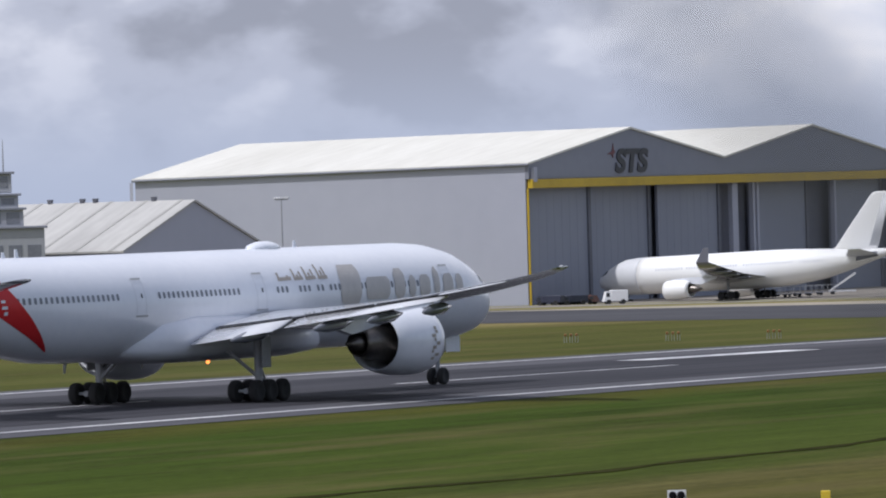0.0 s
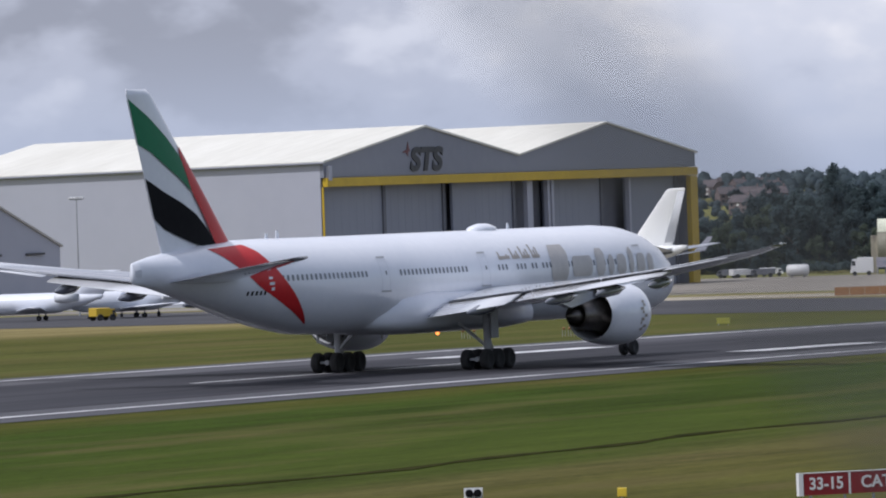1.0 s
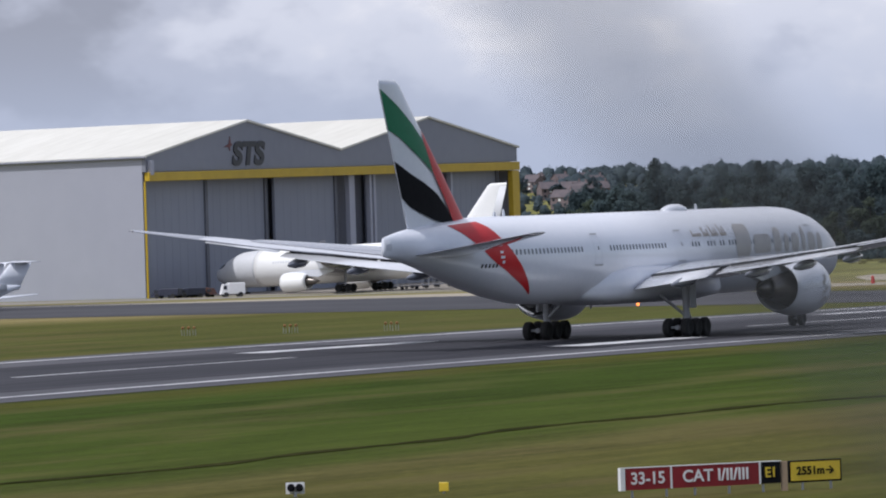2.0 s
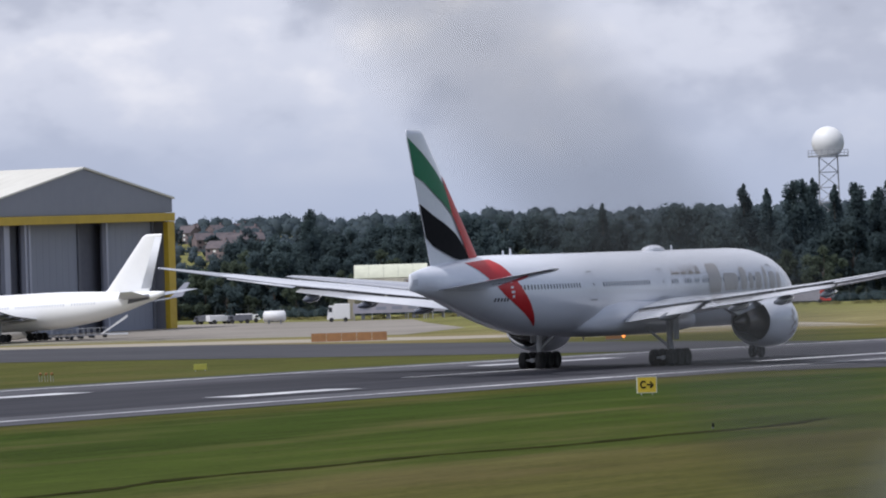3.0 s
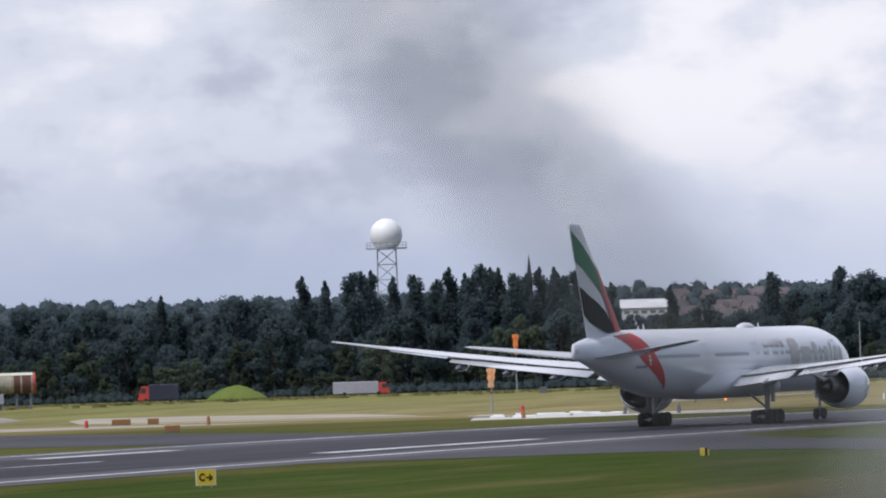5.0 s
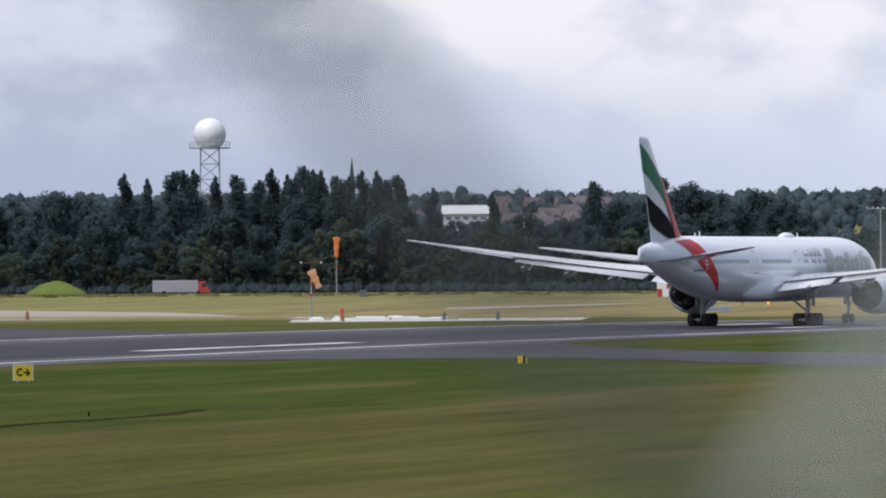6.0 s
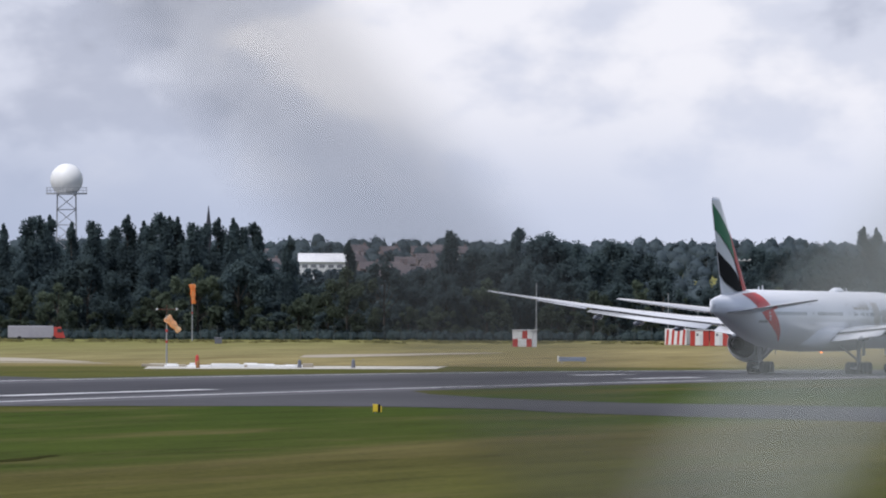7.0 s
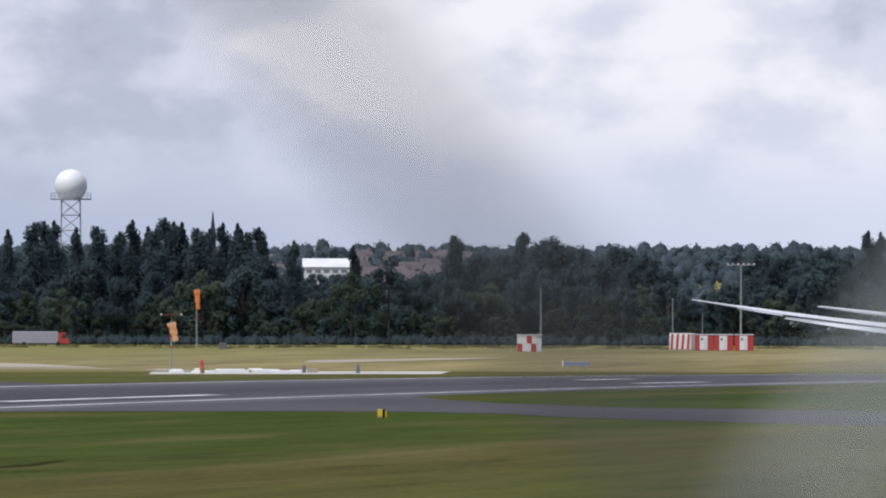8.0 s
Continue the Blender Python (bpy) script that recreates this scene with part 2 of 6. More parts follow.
STRUT = surf("grey_gear_paint", (0.42, 0.43, 0.45), (0.32, 0.33, 0.35), rough=0.5, big=0.6, fine=5)
HOT = surf("dark_exhaust_metal", (0.10, 0.09, 0.085), (0.17, 0.155, 0.14), rough=0.35, metal=0.85, big=0.6, fine=5)
# near-black colour for the shade inside intakes and slots
DARK = surf("opening_shade", (0.010, 0.010, 0.011), (0.02, 0.02, 0.02), rough=0.9, big=0.5, fine=3)
LENS = surf("red_beacon_lens", (0.9, 0.25, 0.05), (0.8, 0.2, 0.04), rough=0.2, big=1, fine=3, emit=3.0)


# ---- mesh helpers ----
def part(name, bm, material, parent=None, label="", smooth=False):
    """Links a bmesh as one mesh object, under a thing or part if one is given."""
    me = bpy.data.meshes.new(name)
    if smooth:
        for f in bm.faces:
            f.smooth = True
    bm.to_mesh(me)
    bm.free()
    me.materials.append(material)
    ob = new(name, me)
    ob.parent = parent
    if label:
        ob["label"] = label
    return ob


def thing(name, label, category, at=(0, 0, 0), turn=0, group="", kind=""):
    ob = new(name)
    ob.matrix_basis = pose(*at, 0, 0, turn)
    return tagged(ob, label, category, group, kind)


def box(bm, lo, hi, bevel=0.0):
    """Adds a box between two corners."""
    m = Matrix.Translation([(a + b) / 2 for a, b in zip(lo, hi)]) @ Matrix.Diagonal([b - a for a, b in zip(lo, hi)] + [1])
    vs = bmesh.ops.create_cube(bm, size=1, matrix=m)["verts"]
    if bevel:
        es = list({e for v in vs for e in v.link_edges})
        bmesh.ops.bevel(bm, geom=es, offset=bevel, segments=1, affect="EDGES")
    return bm


def rod(bm, a, b, r1, r2=None, n=8):
    """Adds a tapered round bar from a to b."""
    a, b = Vector(a), Vector(b)
    d = b - a
    m = Matrix.Translation((a + b) / 2) @ d.to_track_quat("Z", "Y").to_matrix().to_4x4()
    bmesh.ops.create_cone(bm, cap_ends=True, segments=n, radius1=r1, radius2=r1 if r2 is None else r2, depth=d.length, matrix=m)
    return bm


def loft(bm, rings, cap=True, closed=True):
    """Skins a row of rings with equal counts."""
    vs = [[bm.verts.new(p) for p in ring] for ring in rings]
    n = len(vs[0])
    for a, b in zip(vs, vs[1:]):
        for i in range(n if closed else n - 1):
            j = (i + 1) % n
            bm.faces.new((a[i], a[j], b[j], b[i]))
    if cap and closed:
        bm.faces.new(list(reversed(vs[0])))
        bm.faces.new(vs[-1])
    bmesh.ops.recalc_face_normals(bm, faces=bm.faces)
    return bm


def turned(bm, profile, axis="x", n=32, at=(0, 0, 0), cap=False):
    """Adds a body of revolution: profile of (along, radius)."""
    at = Vector(at)
    rings = []
    for u, r in profile:
        ring = []
        for i in range(n):
            a = 2 * math.pi * i / n
            c, s = r * math.cos(a), r * math.sin(a)
            ring.append(at + Vector({"x": (u, c, s), "y": (c, u, s), "z": (c, s, u)}[axis]))
        rings.append(ring)
    return loft(bm, rings, cap)


def lerp(table, u):
    """Reads a table of rows (u, values...) at u, linearly."""
    if u <= table[0][0]:
        return table[0][1:]
    for a, b in zip(table, table[1:]):
        if u <= b[0]:
            k = (u - a[0]) / (b[0] - a[0])
            return tuple(p + (q - p) * k for p, q in zip(a[1:], b[1:]))
    return table[-1][1:]


# ---- ground ----
def ground_z(x, y=0.0):
    """The airfield's height: level by the camera, falling along the runway; wooded slopes rise far off."""
    u = (min(max(x, 300.0), 1090.0) - 450.0) / 100.0
    z = -0.00281 * u - 0.1184 * u * u - 0.000634 * u ** 3
    r = math.hypot(x, y)
    k = min(max((r - 1900.0) / 1500.0, 0), 1)
    return z + 13.0 * k * k * (3 - 2 * k)


def sheet(name, outline, material, lift, label="", category="", kind="structure", step=8.0):
    """A thin paved sheet over the ground: outline by rows (x, y near, y far)."""
    bm = bmesh.new()
    x0, x1 = outline[0][0], outline[-1][0]
    count = max(2, int((x1 - x0) / step) + 1)
    rows = []
    for i in range(count + 1):
        x = x0 + (x1 - x0) * i / count
        a, b = lerp(outline, x)
        rows.append([(x, a + (b - a) * j / 4, ground_z(x, 0) + lift) for j in range(5)])
    loft(bm, rows, cap=False, closed=False)
    ob = part(name, bm, material)
    return tagged(ob, label, category, "", kind)


def build_ground():
    xs = [-4800, -2000, -600, 0, 150] + [300 + 20 * i for i in range(41)] + [1150, 1250, 1400, 1600, 1800, 1950, 2100, 2250, 2400, 2600, 2800, 3000, 3200, 3400, 3800, 4300, 4800]
    ys = [-4800, -2000, -600, 0, 100, 200, 300, 400, 500, 600, 700, 850, 1000, 1200, 1400, 1700, 2000, 2500, 3000, 3600, 4800]
    bm = bmesh.new()
    loft(bm, [[(x, y, ground_z(x, y)) for y in ys] for x in xs], cap=False, closed=False)
    for f in bm.faces:
        if f.normal.z < 0:
            f.normal_flip()
    tagged(part("ground", bm, GRASS, smooth=True), "mown airfield grass with streaks and dry strips", "grass", "", "structure")


build_ground()
sheet("runway", [(-600, 230.5, 287.5), (2400, 230.5, 287.5)], ASPHALT, 0.03, "grey asphalt runway with white edge lines", "runway")
sheet("rubber_track", [(100, 241, 276), (1500, 243, 273)], RUBBER, 0.05, "dark band of tyre rubber along the runway", "runway")
sheet("edge_line_near", [(-600, 235.0, 235.95), (2400, 235.0, 235.95)], PAINT, 0.06, "white painted runway edge line", "marking")
sheet("edge_line_far", [(-600, 282.6, 283.5), (2400, 282.6, 283.5)], PAINT, 0.06, "white painted runway edge line", "marking")
sheet("taxiway_far", [(680, 286, 295), (700, 286, 350), (716, 286, 402), (724, 286, 520), (760, 318, 520), (790, 350, 520), (857, 420, 520), (880, 486, 520)], TAXI, 0.025, "grey asphalt taxiway beyond the runway", "taxiway")


def taxiway_near():
    """The taxiway that curves off the runway towards the camera's side: rows (y, x from, x to)."""
    rows = [(90, 498, 556), (130, 524, 578), (156, 541, 594), (172.5, 552, 599), (185.5, 563, 603.5), (192.6, 573, 605), (203.6, 579, 614.6), (211, 577, 623.4), (222.6, 570, 641.8), (230.7, 563, 660)]
    bm = bmesh.new()
    loft(bm, [[(a + (b - a) * j / 6, y, ground_z(a + (b - a) * j / 6) + 0.027) for j in range(7)] for y, a, b in rows], cap=False, closed=False)
    for f in bm.faces:
        if f.normal.z < 0:
            f.normal_flip()
    tagged(part("taxiway_near", bm, TAXI), "grey asphalt taxiway joining the runway", "taxiway", "", "structure")


taxiway_near()
sheet("apron", [(900, 522, 560), (985, 500, 600), (1090, 500, 600), (1150, 516, 640), (1215, 552, 640), (1260, 575, 650)], APRON, 0.03, "grey concrete apron before the hangar", "apron")
sheet("service_road", [(855, 395, 497), (862, 385, 480), (918, 372, 460), (930, 410, 450)], CONCRETE, 0.028, "pale concrete service road", "road")
sheet("perimeter_road", [(985, 384, 440), (1010, 395, 440), (1100, 432, 485), (1130, 455, 500), (1150, 490, 506)], CONCRETE, 0.028, "pale perimeter road across dry grass", "road")
sheet("concrete_pad", [(850, 326.5, 328), (890, 308, 343), (908, 314, 350), (978, 337, 339)], BLEACHED, 0.035, "bleached concrete pad in the grass", "pad")
sheet("gravel_strip", [(1160, 419, 423), (1185, 415, 431), (1225, 412, 417)], CONCRETE, 0.03, "pale gravel strip in dry grass", "road")


# touchdown bars: pairs on both sides of the centre line
def touchdown_bars():
    for x, y, w, n in ((509, 271, 3.0, 26), (509, 246.7, 3.0, 20), (612, 273.6, 2.2, 28), (606, 246.4, 2.2, 48), (806, 264, 2.0, 18), (770, 246.4, 2.0, 22), (360, 271, 2.2, 26), (360, 246.7, 2.2, 26)):
        sheet("touchdown_bar", [(x, y - w / 2, y + w / 2), (x + n, y - w / 2, y + w / 2)], PAINT, 0.065, "worn white painted touchdown bar", "marking", "structure", 8)
    for x, n in ((455, 38), (395, 30), (335, 30), (566, 26)):
        sheet("centre_dash", [(x, 258.9, 259.5), (x + n, 258.9, 259.5)], PAINT, 0.065, "worn white runway centre line dash", "marking", "structure", 10)
    for i in range(14):
        x = 920 + 60 * i
        sheet("centre_dash", [(x, 258.6, 259.4), (x + 30, 258.6, 259.4)], PAINT, 0.065, "worn white runway centre line dash", "marking", "structure", 10)


touchdown_bars()


def wheel_track():
    bm = bmesh.new()
    rows = []
    for i in range(60):
        x = 240 + 3.2 * i
        y = 170.5 + 1.3 * math.sin(i * 0.21) + 0.5 * math.sin(i * 0.77)
        w = 0.5 + 0.25 * math.sin(i * 1.7)
        rows.append([(x, y - w, ground_z(x) + 0.03), (x, y, ground_z(x) + 0.05), (x, y + w, ground_z(x) + 0.03)])
    loft(bm, rows, cap=False, closed=False)
    tagged(part("wheel_track", bm, SOIL), "dark wheel rut worn in the grass", "track", "", "structure")


wheel_track()
# ---- the departing airliner: local x forward, y to its left, origin on the ground between the main wheels ----
FUSELAGE = [(-35.95, 7.12, 0.64, 0.14), (-35.5, 7.13, 0.71, 0.28), (-34.0, 7.14, 0.95, 0.68), (-31.0, 7.02, 1.40, 1.24), (-28.0, 6.83, 1.90, 1.76), (-24.0, 6.47, 2.44, 2.34),
            (-20.0, 6.13, 2.82, 2.77), (-16.5, 5.88, 3.04, 3.03), (-13.0, 5.81, 3.10, 3.10), (0.0, 5.82, 3.10, 3.10), (26.0, 5.83, 3.10, 3.10), (28.5, 5.76, 3.05, 3.04),
            (31.0, 5.58, 2.82, 2.84), (33.0, 5.34, 2.40, 2.50), (34.5, 5.12, 1.90, 2.02), (35.6, 4.96, 1.30, 1.42), (36.3, 4.86, 0.68, 0.76), (36.6, 4.82, 0.10, 0.10)]


def skin(x, a, lift=0.0, table=FUSELAGE):
    """A point of the hull: a is the angle from straight up, in degrees, positive to the left."""
    z, rz, ry = lerp(table, x)
    return Vector((x, (ry + lift) * math.sin(radians(a)), z + (rz + lift) * math.cos(radians(a))))


def angle_at(x, z, table=FUSELAGE):
    c, rz, ry = lerp(table, x)
    return math.degrees(math.acos(max(-1, min(1, (z - c) / rz))))


def decal(bm, low, high, side, lift=0.02, n=8, table=FUSELAGE):
    """Adds a painted patch of the hull between two lines of (x, z)."""
    rows = []
    for (xa, za), (xb, zb) in zip(low, high):
        row = []
        for j in range(n + 1):
            x, z = xa + (xb - xa) * j / n, za + (zb - za) * j / n
            row.append(skin(x, side * angle_at(x, z, table), lift, table))
        rows.append(row)
    return loft(bm, rows, cap=False, closed=False)


def spread(points, count):
    """Evenly many points along a line of (x, z)."""
    table = [(i / (len(points) - 1), *p) for i, p in enumerate(points)]
    return [lerp(table, i / (count - 1)) for i in range(count)]


def foil(chord, thick, n=9):
    """An airfoil outline: leading edge at 0, trailing edge at -chord."""
    top, low = [], []
    for i in range(n + 1):
        c = (1 - math.cos(math.pi * i / n)) / 2
        h = 5 * thick * chord * (0.2969 * math.sqrt(c) - 0.126 * c - 0.3516 * c * c + 0.2843 * c ** 3 - 0.1036 * c ** 4)
        top.append((-c * chord, h * 1.05 + 0.015))
        low.append((-c * chord, -h * 0.85 - 0.015))
    return top + low[::-1]


def plane_surface(bm, stations, upright=False):
    """A wing, fin or flap: stations of (span, leading x, chord, height, thickness ratio, droop degrees)."""
    rings = []
    for s, x, chord, z, thick, droop in stations:
        c, q = math.cos(radians(droop)), math.sin(radians(droop))
        ring = []
        for u, h in foil(chord, thick):
            uu, hh = u * c, h + u * q
            ring.append(Vector((x + uu, h, s)) if upright else Vector((x + uu, s, z + hh)))
        rings.append(ring)
    return loft(bm, rings)


def wing_z(y):
    """Height of the wing; the far one is lifted a little more by its load."""
    lift = lerp([(0.0, 0.6), (8.0, 0.95), (20.0, 0.85), (32.4, 0.62)], y)[0] if y > 0 else lerp([(0.0, 0.62), (9.0, 0.62), (16.0, 0.42), (24.0, 0.02), (32.4, -0.42)], -y)[0]
    y = abs(y)
    return 3.75 + (y - 3.1) * 0.078 + 0.0023 * (y - 3.1) ** 2 + lift


def fin_le(z):
    return lerp([(7.5, -22.6), (9.0, -24.1), (11.6, -26.6), (18.4, -33.3)], z)[0]


def fin_te(z):
    return -32.0 - (z - 7.5) * 0.372


def fin_patch(bm, low, high, side, n=6):
    """A painted patch on the fin between two lines of (x, z)."""
    rows = []
    for (xa, za), (xb, zb) in zip(low, high):
        row = []
        for j in range(n + 1):
            x, z = xa + (xb - xa) * j / n, za + (zb - za) * j / n
            le, te = fin_le(z), fin_te(z)
            chord = le - te
            c = min(max((le - x) / chord, 0.0), 1.0)
            h = 5 * 0.095 * chord * (0.2969 * math.sqrt(c) - 0.126 * c - 0.3516 * c * c + 0.2843 * c ** 3 - 0.1036 * c ** 4) * 1.05 + 0.05
            row.append(Vector((le - c * chord, side * h, z)))
        rows.append(row)
    return loft(bm, rows, cap=False, closed=False)


def wheel_mesh(radius, width):
    bm = bmesh.new()
    w = width / 2
    turned(bm, [(-w * 0.75, radius * 0.5), (-w, radius * 0.62), (-w, radius * 0.86), (-w * 0.72, radius * 0.98), (0, radius), (w * 0.72, radius * 0.98), (w, radius * 0.86),
                (w, radius * 0.62), (w * 0.75, radius * 0.5)], "y", 20, cap=True)
    return bm


def hub_mesh(radius, width):
    bm = bmesh.new()
    turned(bm, [(-width * 0.42, radius * 0.15), (-width * 0.40, radius * 0.48), (width * 0.40, radius * 0.48), (width * 0.42, radius * 0.15)], "y", 14, cap=True)
    return bm


def add_wheel(parent, at, radius, width):
    w = part("wheel", wheel_mesh(radius, width), TYRE, parent, "black rubber aircraft tyre", True)
    w.location = at
    return w


def build_airliner():
    jet = thing("airliner", "large white twin-jet airliner with a red, green and black tail", "airplane")
    bm = bmesh.new()
    rings = []
    for i in range(93):
        x = -35.95 + 72.55 * i / 92
        rings.append([skin(x, 360 * k / 40) for k in range(40)])
    loft(bm, rings)
    part("fuselage", bm, WHITE, jet, "white painted hull", True)
    # belly fairing under the wing
    bm = bmesh.new()
    rings = []
    for x, w, lo, hi in ((-9.6, 0.6, 3.2, 3.8), (-8.6, 2.2, 2.82, 4.4), (-6.4, 3.2, 2.5, 5.2), (-3, 3.5, 2.4, 5.5), (4, 3.5, 2.4, 5.4), (9, 3.35, 2.42, 5.0), (12, 2.7, 2.6, 4.2), (14, 0.8, 2.9, 3.5)):
        ring = []
        for k in range(28):
            a = 2 * math.pi * k / 28
            c, s = math.cos(a), math.sin(a)
            p = 0.62
            ring.append((x, w * math.copysign(abs(c) ** p, c), (lo + hi) / 2 + (hi - lo) / 2 * math.copysign(abs(s) ** p, s)))
        rings.append(ring)
    loft(bm, rings)
    part("belly_fairing", bm, WHITE, jet, "", True)
    for side in (1, -1):
        # wing box with raked tip
        bm = bmesh.new()
        st = []
        for y, le, te, th in ((1.5, 12.3, -3.9, 0.13), (3.1, 11.1, -4.0, 0.13), (6.5, 8.7, -4.2, 0.12), (9.8, 6.4, -4.4, 0.11), (14, 3.45, -5.6, 0.10), (19, -0.05, -7.1, 0.095), (24, -3.55, -8.6, 0.09),
                              (28.2, -6.5, -9.9, 0.085), (29.8, -8.1, -10.7, 0.08), (31.4, -9.9, -11.7, 0.08), (32.4, -11.1, -12.4, 0.08)):
            cut = 0.82 if y < 23 else 1.0
            st.append((side * y, le, (le - te) * cut, wing_z(side * y), th, 0.0))
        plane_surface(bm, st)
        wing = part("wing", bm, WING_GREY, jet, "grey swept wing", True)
        # pale sheet over the dark wing, putting the sunlit top into colour
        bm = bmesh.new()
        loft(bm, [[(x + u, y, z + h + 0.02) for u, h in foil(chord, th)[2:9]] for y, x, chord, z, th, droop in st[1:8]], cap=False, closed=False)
        part("upper_skin", bm, FLAP_GREY, wing, "pale grey upper wing skin with sunlight in its colour", True)
        # flaps, lowered for take-off
        for y0, y1, droop in ((3.6, 9.3, 13), (10.2, 22.4, 11)):
            bm = bmesh.new()
            st = []
            for y in (y0, (y0 + y1) / 2, y1):
                le, te = lerp([(1.5, 12.3, -3.9), (3.1, 11.1, -4.0), (9.8, 6.4, -4.4), (28.2, -6.5, -9.9)], y)
                ch = (le - te)
                st.append((side * y, te + ch * 0.195, ch * 0.235, wing_z(side * y) - 0.16, 0.10, droop))
            plane_surface(bm, st)
            part("flap", bm, FLAP_GREY, wing, "pale grey lowered flap", True)
        bm = bmesh.new()
        st = []
        for y in (22.6, 27.6):
            le, te = lerp([(9.8, 6.4, -4.4), (28.2, -6.5, -9.9)], y)
            st.append((side * y, te + (le - te) * 0.05, (le - te) * 0.12, wing_z(side * y) - 0.03, 0.1, 8))
        plane_surface(bm, st)
        part("aileron", bm, FLAP_GREY, wing, "", True)
        # flap track fairings
        for y, ln in ((7.0, 5.2), (13.2, 5.0), (17.4, 4.4), (21.6, 3.6)):
            le, te = lerp([(3.1, 11.1, -4.0), (9.8, 6.4, -4.4), (28.2, -6.5, -9.9)], y)
            bm = bmesh.new()
            turned(bm, [(-ln * 0.34, 0.04), (-ln * 0.25, 0.17), (-ln * 0.02, 0.34), (ln * 0.3, 0.36), (ln * 0.6, 0.05)], "x", 12, cap=True)
            f = part("flap_fairing", bm, WING_GREY, wing, "", True)
            f.matrix_basis = pose(te + 0.4, side * y, wing_z(side * y) - 0.85, 0, -5, 0)
        bm = bmesh.new()
        turned(bm, [(-0.18, 0.02), (-0.1, 0.09), (0.1, 0.1), (0.25, 0.03)], "x", 8, (-11.9, side * 32.4, wing_z(side * 32.4)), True)
        part("wingtip_light", bm, PAINT, wing, "white wingtip light")
        # tailplane
        bm = bmesh.new()
        plane_surface(bm, [(side * 0.6, -25.0, 7.6, 6.45, 0.09, 0), (side * 1.8, -26.0, 7.0, 6.6, 0.09, 0), (side * 10.0, -32.2, 2.7, 7.7, 0.08, 0), (side * 10.7, -33.0, 1.75, 7.8, 0.07, 0)])
        part("tailplane", bm, WING_GREY, jet, "grey horizontal tailplane", True)
        # the elevator, and dark strips painted as shade in the flap slots
        bm = bmesh.new()
        plane_surface(bm, [(side * 2.2, -31.2, 1.7, 6.68, 0.06, 0), (side * 9.8, -33.55, 0.75, 7.7, 0.06, 0)])
        part("elevator", bm, FLAP_GREY, jet, "pale grey elevator", True)
        for y0, y1 in ((3.7, 9.2), (10.3, 16.2), (16.4, 22.3)):
            bm = bmesh.new()
            rows = []
            for k in range(6):
                y = y0 + (y1 - y0) * k / 5
                le, te = lerp([(1.5, 12.3, -3.9), (3.1, 11.1, -4.0), (9.8, 6.4, -4.4), (28.2, -6.5, -9.9)], y)
                x = te + (le - te) * 0.186
                z = wing_z(side * y) - 0.02
                rows.append([(x, side * y, z - 0.12), (x, side * y, z + 0.10), (x - 0.10, side * y, z + 0.06)])
            loft(bm, rows, cap=False, closed=False)
            part("flap_slot_shade", bm, DARK, wing, "dark strip as painted shade before the flap")
        # engine
        ey, ez = side * 9.61, 3.20
        bm = bmesh.new()
        turned(bm, [(9.9, 1.55), (10.9, 1.60), (11.4, 1.66), (11.75, 1.78), (11.8, 1.84), (11.7, 1.92), (11.1, 2.02), (10.0, 2.06), (8.6, 2.02), (7.5, 1.88), (6.6, 1.68), (6.55, 1.64), (7.4, 1.62), (9.0, 1.58)], "x", 44, (0, ey, ez))
        nac = part("engine", bm, WHITE, jet, "white engine nacelle with dark exhaust", True)
        bm = bmesh.new()
        turned(bm, [(9.4, 1.56), (8.9, 1.3), (7.4, 1.12), (6.2, 1.0), (5.0, 0.80), (4.6, 0.74), (4.6, 0.70), (5.4, 0.62)], "x", 32, (0, ey, ez))
        part("core_cowl", bm, HOT, nac, "dark metal core cowl", True)
        bm = bmesh.new()
        turned(bm, [(5.6, 0.62), (4.8, 0.56), (4.0, 0.36), (3.2, 0.05)], "x", 24, (0, ey, ez), True)
        part("exhaust_plug", bm, HOT, nac, "dark exhaust cone", True)
        bm = bmesh.new()
        turned(bm, [(9.7, 0.3), (9.8, 1.56), (9.95, 1.57), (10.2, 0.5), (10.8, 0.04)], "x", 32, (0, ey, ez), True)
        part("fan", bm, DARK, nac, "", True)
        bm = bmesh.new()
        rings = []
        for x, lo, hi, w in ((10.4, ez + 1.9, ez + 2.0, 0.05), (8.6, ez + 1.3, ez + 2.25, 0.24), (6.4, ez + 0.9, wing_z(side * 9.6) + 0.05, 0.28), (3.5, ez + 0.55, wing_z(side * 9.6) - 0.05, 0.26), (1.0, ez + 1.15, wing_z(side * 9.6) - 0.15, 0.2), (-1.5, wing_z(side * 9.6) - 0.5, wing_z(side * 9.6) - 0.2, 0.06)):
            rings.append([(x, ey - w, lo), (x, ey + w, lo), (x, ey + w * 0.8, hi), (x, ey - w * 0.8, hi)])
        loft(bm, rings)
        part("pylon", bm, WHITE, nac)
        # crest on the cowl: plain curved strokes
        bm = bmesh.new()
        for i in range(9):
            a = -6 + 6.5 * i
            ring = []
            for k in range(7):
                an = radians(a - 28 + 0.9 * k)
                r = 2.085
                ring.append((an, r))
            x0 = 10.2 + 0.3 * math.sin(i * 1.9)
            rows = []
            for an, r in ring:
                y, z = ey + side * r * math.cos(an), ez + r * math.sin(an)
                rows.append([(x0, y, z), (x0 + 0.34 + 0.14 * math.sin(i * 2.3), y, z)])
            loft(bm, rows, cap=False, closed=False)
        tagged(part("cowl_crest", bm, GOLD, nac, "gold-grey painted crest"), "gold-grey painted crest", kind="stuff")
        # main gear
        bm = bmesh.new()
